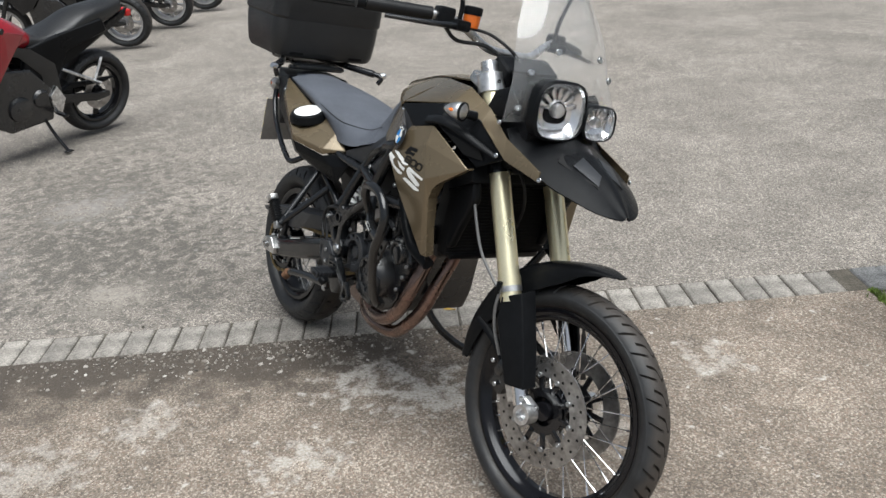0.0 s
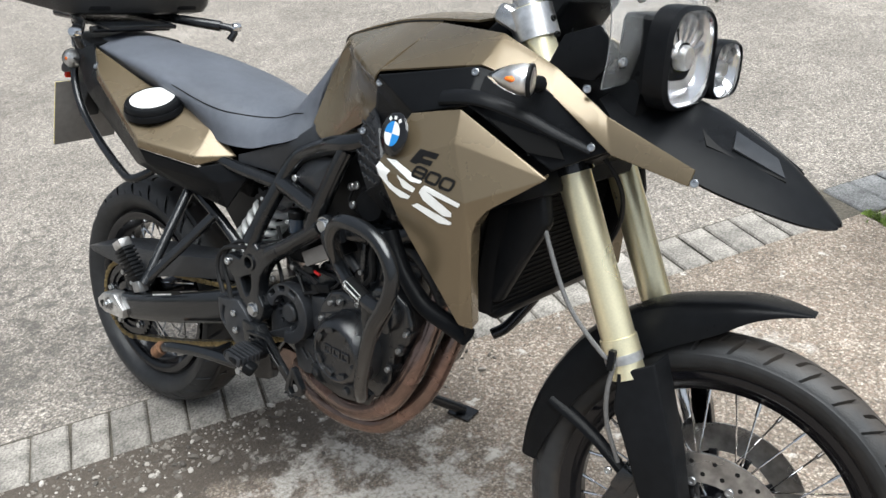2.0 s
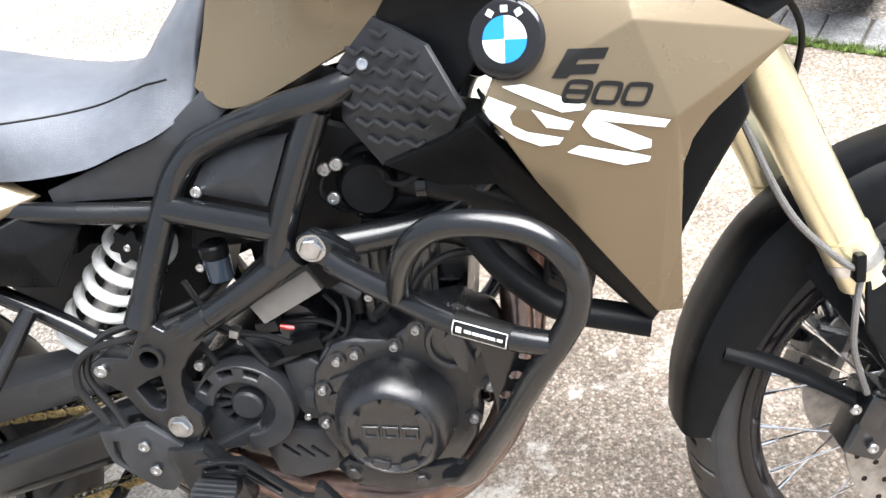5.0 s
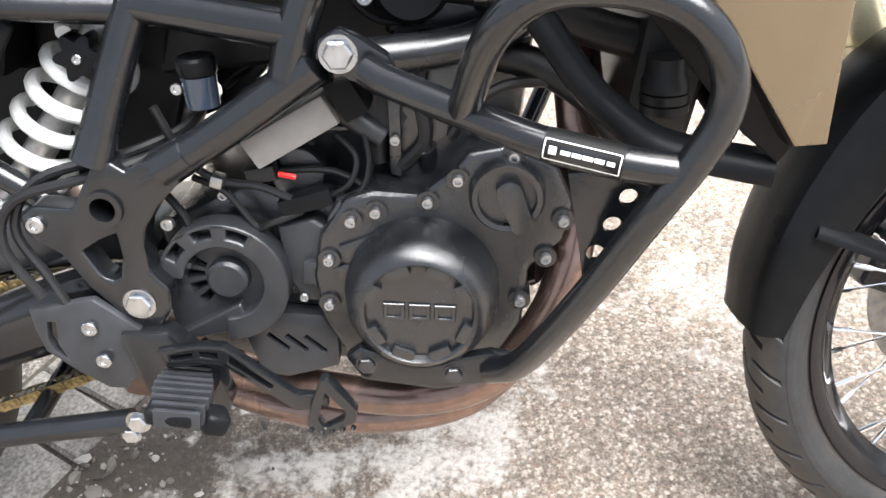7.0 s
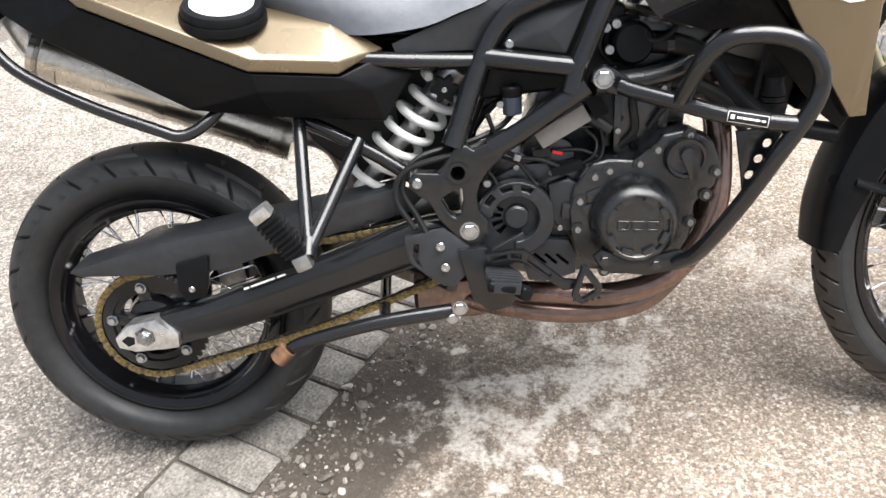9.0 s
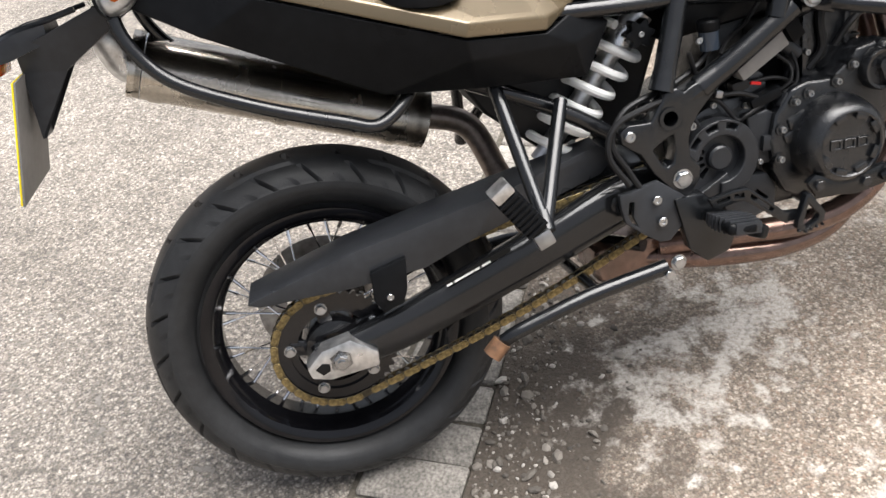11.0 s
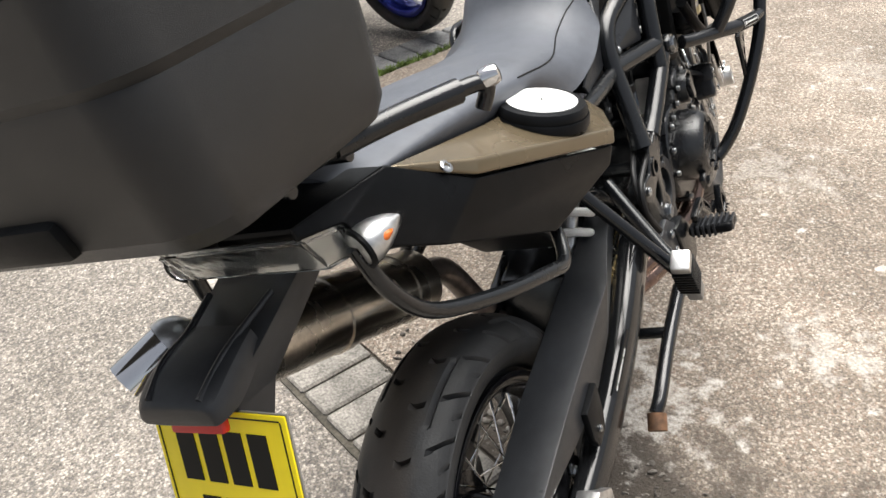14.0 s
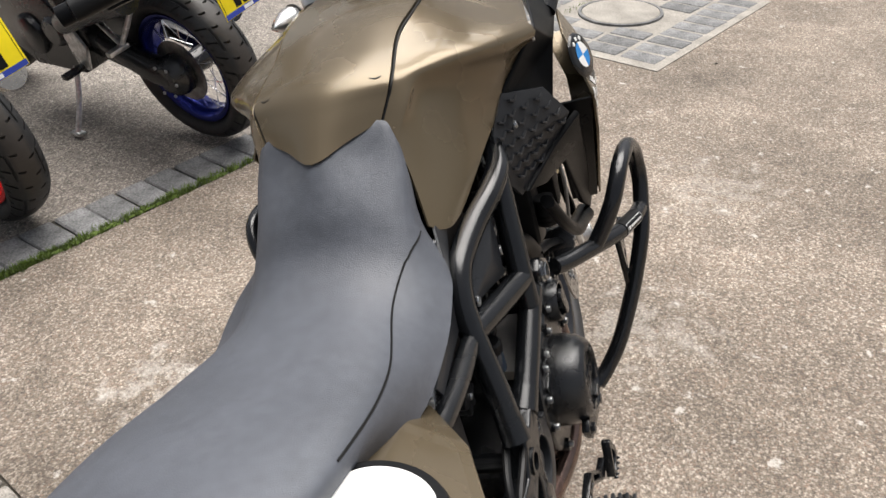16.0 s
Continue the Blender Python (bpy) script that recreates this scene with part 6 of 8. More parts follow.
def surface_of(ob):
    tree = BVHTree.FromPolygons([v.co for v in ob.data.vertices], [list(p.vertices) for p in ob.data.polygons])

    def at(x, z, lift=0.0009, otherwise=None):
        hit = tree.ray_cast(Vector((x, -0.5, z)), Vector((0, 1, 0)))
        return Vector((x, hit[0].y - lift, z)) if hit[0] else otherwise
    return at


on_pad = surface_of(pad_ob)
for i in range(8):
    for k in range(6):
        x, z = 0.905 + 0.022 * k + 0.010 * (i % 2), 0.842 + 0.019 * i
        q = on_pad(x, z, 0.0005)
        if q and on_pad(x - 0.010, z - 0.006) and on_pad(x + 0.010, z - 0.006) and on_pad(x, z + 0.008):
            part("chevron", join(moved(block(0.014, 0.005, 0.004, 0.001), pose(q.x - 0.0055, q.y, q.z, 0, 32, -16)), moved(block(0.014, 0.005, 0.004, 0.001), pose(q.x + 0.0055, q.y - 0.003, q.z, 0, -32, -16))), "plastic_grey", pad_ob)

# roundel and decals on the shroud (plain shapes)
RN = Vector((-0.22, -0.93, 0.24)).normalized()
ra = RN.cross(Vector((0, 0, 1))).normalized() * -1
rb = RN.cross(ra)
if rb.z < 0:
    rb = -rb
RC = Vector((1.090, -0.296, 0.975))
badge = part("round_badge", turned([(0, 0.004), (0.032, 0.004), (0.034, 0.003), (0.036, 0)], RC, RN, 48), "gloss", bike, "round badge in black, blue and white")
for q in range(4):
    bm = bmesh.new()
    c = bm.verts.new(RC + RN * 0.0048)
    arc = [bm.verts.new(RC + RN * 0.0048 + 0.0205 * (math.cos(a) * ra + math.sin(a) * rb)) for a in (math.pi / 2 * (q + k / 8) for k in range(9))]
    for k in range(8):
        bm.faces.new((c, arc[k], arc[k + 1]))
    part("badge_quarter", bm, "white" if q % 2 == 0 else "blue", badge)
for a0 in (60, 90, 120):
    a = radians(a0)
    p_ = RC + RN * 0.0045 + 0.0262 * (math.cos(a) * ra + math.sin(a) * rb)
    part("badge_bar", moved(block(0.0062, 0.001, 0.0058, 0), Matrix.Translation(p_) @ RN.to_track_quat("-Y", "Z").to_matrix().to_4x4() @ Matrix.Rotation(radians(a0 - 90), 4, "Y")), "white", badge)


skin_at = surface_of(shroud)


def on_skin(x, z, lift=0.0016):
    return skin_at(x, z, lift, Vector((x, -0.290 - lift, z)))


def decal(name, strokes, mat, origin, ux, uy, width):
    """Strokes of a marking, laid on the panel's own surface; each a list of (u, v)."""
    bms = []
    for s in strokes:
        bm = bmesh.new()
        p = [q for q in smooth_path([Vector((*q, 0)) for q in s], 4)]
        lv, rv = [], []
        for i, q in enumerate(p):
            d = (p[min(i + 1, len(p) - 1)] - p[max(i - 1, 0)]).normalized()
            n_ = Vector((-d.y, d.x, 0)) * width / 2
            for k, row in ((1, lv), (-1, rv)):
                w = q + n_ * k
                row.append(bm.verts.new(on_skin(origin[0] + ux[0] * w.x + uy[0] * w.y, origin[1] + ux[1] * w.x + uy[1] * w.y)))
        for i in range(len(p) - 1):
            bm.faces.new((lv[i], lv[i + 1], rv[i + 1], rv[i]))
        bms.append(bm)
    return part(name, join(*bms), mat, shroud, "")


def marking(name, shapes, mat, origin):
    """Filled flat shapes, outlines in millimetres from an origin, laid on the panel's own surface."""
    bms = []
    for outline in shapes:
        bm = bmesh.new()
        vs = [bm.verts.new((origin[0] + u / 1000, 0, origin[1] + v / 1000)) for u, v in outline]
        bmesh.ops.triangle_fill(bm, edges=[bm.edges.new((vs[i], vs[(i + 1) % len(vs)])) for i in range(len(vs))], use_beauty=True)
        for _ in range(3):
            bmesh.ops.subdivide_edges(bm, edges=[e for e in bm.edges if e.calc_length() > 0.006], cuts=1)
            bmesh.ops.triangulate(bm, faces=bm.faces)
        for v in bm.verts:
            v.co = on_skin(v.co.x, v.co.z, 0.0012)
        bms.append(bm)
    return part(name, join(*bms), mat, shroud, "")


big_g = [[(32, 90), (52, 90), (106, 65), (103, 61), (84, 61)], [(13, 72), (20, 83), (44, 71), (37, 63), (39, 54), (51, 46), (84, 36), (79, 30), (63, 30), (42, 41), (19, 62)], [(57, 67), (94, 51), (89, 43), (69, 48)]]
big_s = [[(106, 54), (111, 59), (117, 59), (180, 42), (175, 35), (128, 46), (115, 50)], [(101, 46), (106, 54), (115, 50), (124, 46), (163, 24), (162, 16), (147, 15), (109, 34)], [(86, 21), (98, 27), (143, 14), (162, 7), (160, 2), (138, 1)]]
marking("white_decal", big_g + big_s, "white", (1.050, 0.845))
marking("black_decal", [[(77, 92), (93, 115), (129, 112), (124, 103), (102, 105), (99, 101), (120, 99), (116, 91), (94, 93), (90, 90)]], "ink_and_shade", (1.050, 0.845))
zero = [(0.003, 0), (0.017, 0), (0.020, 0.003), (0.020, 0.0125), (0.017, 0.0155), (0.003, 0.0155), (0, 0.0125), (0, 0.003), (0.003, 0), (0.006, 0)]
for k in range(3):
    decal("numeral", [zero] + ([[(0.001, 0.0078), (0.019, 0.0078)]] if k == 0 else []), "ink_and_shade", (1.135 + 0.0262 * k, 0.9165 - 0.0045 * k), (1, -0.17), (0.48, 1.0), 0.0040)

def indicator(name, at, tip, side, label):
    """A clear drop-shaped lens with a blunt end, an amber bulb before a silver reflector, and a dark stalk."""
    def drop(grow, mat, words, parent):
        prof = [(0.002 * grow, -0.046 * grow), (0.012 * grow, -0.031 * grow), (0.020 * grow, -0.012 * grow), (0.0245 * grow, 0.008 * grow), (0.0240 * grow, 0.020 * grow), (0.019 * grow, 0.025 * grow), (0, 0.027 * grow)]
        return part(words[0], moved(lathe(prof, 28), Matrix.LocRotScale(at, Vector((0, 1, 0)).rotation_difference(Vector(tip).normalized() * -1), None)), mat, parent, words[1], 50)
    ob = drop(1.0, "lens", (name, label), bike)
    drop(0.84, "silver", ("reflector", ""), ob)
    part("bulb", turned([(0, 0.012), (0.003, 0.008), (0.0055, 0.0), (0.004, -0.006), (0, -0.008)], Vector(at) + Vector((0, side * 0.0160, 0.001)), tip, 16), "orange", ob)
    part("rim", turned([(0.0215, 0.0235), (0.0255, 0.0215), (0.0258, 0.0175), (0.0240, 0.0175)], at, Vector(tip) * -1, 28), "plastic", ob)
    part("stalk", tube([Vector(at) + Vector((0, -side * 0.012, -0.004)), Vector(at) + Vector((0, -side * 0.060, -0.012))], (0.011, 0.014), 12, 2), "plastic", ob)
    return ob


# ---- seat, tail, luggage ----
def seat_ring(x, hw, top, bot, crown=0.012, tuck=0.85, upper=0.90):
    return [(x, -hw * tuck, bot), (x, -hw, (top + bot) / 2), (x, -hw * upper, top - 0.010), (x, -hw * 0.45, top + crown * 0.6), (x, 0, top + crown), (x, hw * 0.45, top + crown * 0.6), (x, hw * upper, top - 0.010), (x, hw, (top + bot) / 2), (x, hw * tuck, bot)]


seat = part("seat", loft([seat_ring(-0.13, 0.105, 1.000, 0.965), seat_ring(-0.02, 0.120, 0.992, 0.945), seat_ring(0.15, 0.140, 0.976, 0.912), seat_ring(0.30, 0.152, 0.950, 0.878), seat_ring(0.43, 0.147, 0.923, 0.836, tuck=1.03, upper=0.85),
                          seat_ring(0.55, 0.134, 0.912, 0.838, tuck=1.16, upper=0.76), seat_ring(0.62, 0.126, 0.930, 0.858, tuck=1.22, upper=0.78),
                          [(0.665, -0.145, 0.872), (0.667, -0.124, 0.915), (0.672, -0.101, 0.962), (0.668, -0.058, 0.985), (0.655, 0, 0.984), (0.668, 0.058, 0.985), (0.672, 0.101, 0.962), (0.667, 0.124, 0.915), (0.665, 0.145, 0.872)],
                          [(0.705, -0.120, 0.898), (0.707, -0.112, 0.935), (0.722, -0.105, 1.008), (0.716, -0.050, 1.028), (0.690, 0, 1.030), (0.716, 0.050, 1.028), (0.722, 0.105, 1.008), (0.707, 0.112, 0.935), (0.705, 0.120, 0.898)],
                          [(0.715, -0.09, 0.94), (0.722, -0.108, 0.965), (0.752, -0.096, 1.048), (0.738, -0.048, 1.052), (0.702, 0, 1.041), (0.738, 0.048, 1.052), (0.752, 0.096, 1.048), (0.722, 0.108, 0.965), (0.715, 0.09, 0.94)],
                          [(0.720, -0.08, 0.95), (0.730, -0.095, 0.975), (0.761, -0.085, 1.057), (0.742, -0.044, 1.054), (0.706, 0, 1.042), (0.742, 0.044, 1.054), (0.761, 0.085, 1.057), (0.730, 0.095, 0.975), (0.720, 0.08, 0.95)]], 5, 3), "seat", bike, "charcoal grey vinyl seat", 60)
seat_tree = BVHTree.FromPolygons([v.co for v in seat.data.vertices], [list(p.vertices) for p in seat.data.polygons])
stitch = [seat_tree.find_nearest(q) for q in smooth_path([Vector(q) for q in ((0.27, -0.149, 0.936), (0.38, -0.141, 0.908), (0.46, -0.129, 0.897), (0.56, -0.104, 0.899), (0.63, -0.104, 0.913), (0.68, -0.114, 0.928))], 6)]
part("seat_stitch", tube([q[0] + q[1] * 0.0004 for q in stitch], 0.0014, 6, 1), "ink_and_shade", seat)
both("seat_side_cover", lambda: facets(dict(a=(0.505, -0.148, 0.815), b=(0.66, -0.143, 0.868), c=(0.735, -0.118, 0.925), d=(0.755, -0.127, 0.895), e=(0.690, -0.134, 0.845), f=(0.655, -0.138, 0.793), g=(0.51, -0.152, 0.800)), ["a b e f g", "b c d e"], 0.004, 0.003), "plastic_grey", "grey-black panel below the seat")
bolt((0.706, -0.121, 0.894), bike, 0.0065, 0.004)
pair("tail_panel", dict(a=(-0.085, -0.128, 0.985), b=(0.010, -0.184, 0.915), c=(0.287, -0.256, 0.804), d=(0.420, -0.200, 0.780), e=(0.490, -0.140, 0.808), f=(0.405, -0.138, 0.866), g=(0.15, -0.135, 0.922), h=(0.293, -0.258, 0.824), i=(0.424, -0.200, 0.801), k=(0.018, -0.182, 0.933)),
     ["a b k", "a k h g", "k b c h", "h c d i", "i d e", "g h i f", "i e f"], "khaki", "matt bronze tail side panel", 0.004, 0.005, 3)
pair("tail_side", dict(a=(-0.244, -0.104, 1.004), b=(-0.085, -0.128, 0.988), c=(0.012, -0.180, 0.910), d=(0.287, -0.251, 0.800), e=(0.420, -0.195, 0.776), f=(0.500, -0.148, 0.803), g=(0.535, -0.150, 0.765), h=(0.485, -0.165, 0.690), i=(0.30, -0.172, 0.712), k=(0.165, -0.182, 0.735),
                       l=(-0.076, -0.160, 0.870), m=(-0.190, -0.126, 0.976), n=(-0.242, -0.104, 0.988), q=(-0.172, -0.126, 0.932), o=(0.292, -0.238, 0.768), p=(0.470, -0.178, 0.748)),
     ["a b m n", "b c l q m", "c d o k l", "d e p o", "e f g p", "o p h i", "p g h", "o i k"], "plastic", "matt black tail side", 0.004, 0.005, 3)
part("tail_top", facets(dict(a=(-0.244, -0.104, 1.004), b=(-0.244, 0.104, 1.004), c=(-0.09, 0.128, 0.990), d=(-0.09, -0.128, 0.990), e=(-0.250, 0, 1.008), f=(-0.09, 0, 1.0)), ["a e f d", "e b c f"], 0.006, 0.004), "plastic", bike)
part("under_tail", slab([(-0.165, 0.945), (-0.13, 0.900), (0.10, 0.78), (0.48, 0.70), (0.50, 0.76), (0.0, 0.90), (-0.165, 0.985)], -0.095, 0.095, 0.01), "plastic", bike)
bolt((-0.021, -0.163, 0.945), bike, 0.009, 0.003, way=(0, -1, 0.7))
for y in (-1,):
    n_ = Vector((0.12, -0.31, 0.95)).normalized()
    c = Vector((0.243, -0.180, 0.890))
    cap = part("fuel_cap", turned([(0.060, -0.020), (0.066, -0.006), (0.066, 0.008), (0.062, 0.014), (0.050, 0.015), (0, 0.015)], c, n_, 48), "plastic", bike, "black fuel filler cap with a white disc")
    part("cap_disc", turned([(0.0, 0.0175), (0.049, 0.0175), (0.051, 0.0165), (0.051, 0.0150)], c, n_, 48), "white", cap, "white disc on the filler cap")
    part("cap_mark", moved(block(0.010, 0.002, 0.001, 0), Matrix.Translation(c + n_ * 0.0178) @ n_.to_track_quat("Z", "Y").to_matrix().to_4x4()), "ink_and_shade", cap)
    part("cap_surround", turned([(0.070, -0.014), (0.0695, -0.002), (0.068, 0.001), (0.066, 0.0), (0.0655, -0.01)], c, n_, 48), "plastic", cap)

# tail lamp, indicators, number-plate hanger and plate
lamp_pts = dict(a=(-0.238, -0.102, 0.984), b=(-0.238, 0.102, 0.984), c=(-0.214, 0.102, 0.938), d=(-0.214, -0.102, 0.938), e=(-0.190, -0.124, 0.972), f=(-0.190, 0.124, 0.972), g=(-0.172, -0.122, 0.934), h=(-0.172, 0.122, 0.934))
lamp = part("tail_lamp", facets(lamp_pts, ["a b c d", "a d g e", "b f h c"], 0.005, 0.003), "lens_grey", bike, "clear-lens tail lamp")
part("reflector", facets({k: (x + 0.008, y * 0.96, z) for k, (x, y, z) in lamp_pts.items()}, ["a b c d", "a d g e", "b f h c"], 0.002, 0), "reflector", lamp)
for side in (-1, 1):
    indicator("rear_indicator", (-0.172, side * 0.140, 0.944), (0.9, side * 0.42, 0.12), side, "clear-lens indicator with an amber bulb")
hang = part("plate_hanger", facets(dict(a=(-0.180, -0.060, 0.915), b=(-0.180, 0.060, 0.915), c=(-0.216, 0.060, 0.936), d=(-0.216, -0.060, 0.936), e=(-0.306, -0.056, 0.908), f=(-0.306, 0.056, 0.908), g=(-0.352, -0.050, 0.893), h=(-0.352, 0.050, 0.893), i=(-0.290, -0.034, 0.850), k=(-0.290, 0.034, 0.850), l=(-0.362, -0.028, 0.755), m=(-0.362, 0.028, 0.755), n=(-0.356, -0.034, 0.86), o=(-0.356, 0.034, 0.86)),
                                   ["d c f e", "e f h g", "a d e i", "b k f c", "e g n i", "f k o h", "i n l", "k m o", "g h o n", "n o m l"], 0.006, 0.005), "plastic_grey", bike, "matt black number-plate hanger")
part("plate_lamp", loft([[(x, y * w, zc + z * h) for y, z in ((-1, -0.9), (-1, 0.3), (-0.8, 0.9), (0, 1), (0.8, 0.9), (1, 0.3), (1, -0.9), (0, -1))] for x, w, zc, h in ((-0.400, 0.044, 0.889, 0.009), (-0.398, 0.051, 0.890, 0.012), (-0.388, 0.056, 0.893, 0.015), (-0.365, 0.058, 0.899, 0.020), (-0.335, 0.055, 0.906, 0.020), (-0.300, 0.048, 0.912, 0.016))], 3, 2), "plastic_grey", hang, "rounded hood over the plate")
part("hood_ridge", tube([(-0.392, -0.036, 0.905), (-0.350, -0.040, 0.921), (-0.310, -0.038, 0.925), (-0.250, -0.046, 0.935)], 0.004, 8, 4), "plastic_grey", hang)
part("hood_ridge", tube([(-0.392, 0.036, 0.905), (-0.350, 0.040, 0.921), (-0.310, 0.038, 0.925), (-0.250, 0.046, 0.935)], 0.004, 8, 4), "plastic_grey", hang)
part("red_reflector", moved(block(0.012, 0.072, 0.028, 0.003), pose(-0.386, -0.012, 0.876, 0, 18, 0)), "red", hang, "small red reflector")
part("plate_back", moved(block(0.003, 0.190, 0.194, 0.0008), pose(-0.383, 0.004, 0.768, 0, 16, 0) @ pose(0, 0, 0, 3, 0, 0) @ pose(0.0034, 0, 0)), "grey_box", hang, "grey backing board of the plate")
PLATE = pose(-0.383, 0.004, 0.768, 0, 16, 0) @ pose(0, 0, 0, 3, 0, 0)
plate = part("number_plate", moved(block(0.003, 0.188, 0.192, 0.0012), PLATE), "yellow", hang, "yellow number plate with black character bars")


def plate_marks(parent, m, wide, high, w, h, strip=False):
    """Plain bars where the characters of a plate stand, and its thin border."""
    for row, n_ in ((0.22, 4), (-0.20, 3)):
        for k in range(n_):
            y = (n_ - 1) / 2 * w * 1.32 - k * w * 1.32
            part("character_bar", moved(block(0.001, w, h, 0), m @ pose(-0.0020, y, row * high)), "ink_and_shade", parent)
    for dy, dz, sy, sz in ((0, 0.47 * high, 0.92 * wide, 0.0014), (0, -0.47 * high, 0.92 * wide, 0.0014), (0.465 * wide, 0, 0.0014, 0.93 * high), (-0.465 * wide, 0, 0.0014, 0.93 * high)):
        part("border", moved(block(0.001, sy, sz, 0), m @ pose(-0.0018, dy, dz)), "ink_and_shade", parent)
    if strip:
        part("dealer_strip", moved(block(0.0012, wide * 0.98, high * 0.10, 0), m @ pose(-0.0021, 0, -0.44 * high)), "plate_blue", parent)
        part("dealer_mark", moved(block(0.0014, wide * 0.2, high * 0.07, 0), m @ pose(-0.0024, 0, -0.44 * high)), "white", parent)
    else:
        part("dealer_line", moved(block(0.001, wide * 0.62, 0.004, 0), m @ pose(-0.0020, 0, -0.42 * high)), "ink_and_shade", parent)


plate_marks(plate, PLATE, 0.188, 0.192, 0.026, 0.062)
both("grab_rail", lambda: tube([(-0.190, -0.125, 0.945), (-0.178, -0.135, 0.880), (-0.130, -0.145, 0.815), (-0.02, -0.168, 0.757), (0.095, -0.188, 0.712), (0.145, -0.188, 0.695), (0.190, -0.170, 0.715), (0.22, -0.14, 0.745)], 0.0105, 14, 6), "frame", "black pannier rail")

# luggage rack and top case
rack = part("luggage_rack", join(*[tube([(-0.30, y * 0.55, 1.050), (-0.20, y * 0.58, 1.048), (-0.10, y * 0.80, 1.042), (-0.02, y * 1.06, 1.034), (0.010, y * 1.16, 1.029), (0.018, y * 1.175, 1.018), (0.012, y * 1.12, 0.997)], 0.0100, 12, 4) for y in (-0.195, 0.195)], tube([(-0.22, -0.107, 1.034), (-0.22, 0.107, 1.034)], 0.009, 10, 1), tube([(-0.12, -0.115, 1.022), (-0.12, 0.115, 1.022)], 0.009, 10, 1),
                                 *[tube([(-0.16, y * 0.66, 1.046), (-0.09, y * 0.83, 1.041), (-0.015, y * 1.08, 1.033)], (0.0125, 0.0150), 14, 3) for y in (-0.195, 0.195)], slab([(-0.27, 1.040), (-0.06, 1.024), (-0.06, 1.036), (-0.27, 1.053)], -0.10, 0.10, 0.004)), "frame", bike, "black tubular luggage rack")
for side in (-1, 1):
    part("rack_knob", turned([(0, 0.026), (0.010, 0.024), (0.0125, 0.018), (0.0125, 0.004), (0.009, 0)], (0.014, side * 0.225, 1.030), (0.35, side, 0.15), 20), "chrome", rack)


def case_ring(z, x0, x1, hw, r):
    pts = []
    for cx, cy, a0 in ((x1 - r, hw - r, 0), (x0 + r, hw - r, 90), (x0 + r, -hw + r, 180), (x1 - r, -hw + r, 270)):
        for k in range(9):
            a = radians(a0 + 11.25 * k)
            pts.append((cx + r * math.cos(a), cy + r * math.sin(a), z))
    return pts


def tilt(bm):
    return moved(bm, Matrix.Translation((-0.30, 0, 1.05)) @ Matrix.Rotation(radians(3.0), 4, "Y") @ Matrix.Translation((0.30, 0, -1.05)))


def ringed(levels):
    bm = bmesh.new()
    rings = [[bm.verts.new(q) for q in case_ring(*lv)] for lv in levels]
    n_ = len(rings[0])
    for a, b in zip(rings, rings[1:]):
        for k in range(n_):
            bm.faces.new((a[k], a[(k + 1) % n_], b[(k + 1) % n_], b[k]))
    bm.faces.new(rings[0][::-1])
    bm.faces.new(rings[-1])
    return bm


CASE = Matrix.Translation((0, 0.030, 0))
case = part("top_case", moved(tilt(ringed([(1.066, -0.38, -0.126, 0.189, 0.038), (1.073, -0.408, -0.106, 0.213, 0.048), (1.092, -0.424, -0.096, 0.223, 0.053), (1.15, -0.437, -0.09, 0.228, 0.053), (1.208, -0.444, -0.088, 0.231, 0.053), (1.216, -0.4425, -0.0885, 0.2295, 0.053), (1.226, -0.449, -0.084, 0.236, 0.053), (1.297, -0.452, -0.084, 0.236, 0.053)])), CASE), "case", bike, "textured black plastic top case", 25)
part("case_lid", moved(tilt(ringed([(1.301, -0.453, -0.083, 0.237, 0.053), (1.31, -0.454, -0.082, 0.238, 0.053), (1.312, -0.449, -0.087, 0.233, 0.053), (1.315, -0.449, -0.087, 0.233, 0.053), (1.317, -0.453, -0.083, 0.237, 0.053), (1.34, -0.448, -0.088, 0.231, 0.058), (1.362, -0.43, -0.104, 0.213, 0.068), (1.376, -0.395, -0.136, 0.179, 0.078), (1.381, -0.35, -0.176, 0.129, 0.078)])), CASE), "case", case, "black case lid with a double seam", 25)
part("case_seam", moved(tilt(ringed([(1.295, -0.447, -0.089, 0.231, 0.053), (1.303, -0.447, -0.089, 0.231, 0.053)])), CASE), "ink_and_shade", case)
for y in (-0.13, 0.13):
    part("latch", tilt(moved(block(0.022, 0.062, 0.05, 0.006), pose(-0.106, y + 0.03, 1.105, 0, 6, 0))), "plastic", case, "black moulded latch")
part("case_handle", tilt(moved(block(0.03, 0.15, 0.04, 0.01), pose(-0.424, 0.03, 1.108, 0, -14, 0))), "plastic", case, "black rear latch handle")

# ---- headlamps, beak, windscreen, front indicators ----
def lens_outline(cx, cz, w, h, k=24, square=3.2):
    pts = []
    for i in range(k):
        a = 2 * math.pi * i / k
        c, s = math.cos(a), math.sin(a)
        pts.append((cx + w * math.copysign(abs(c) ** (2 / square), c), cz + h * math.copysign(abs(s) ** (2 / square), s)))
    return pts


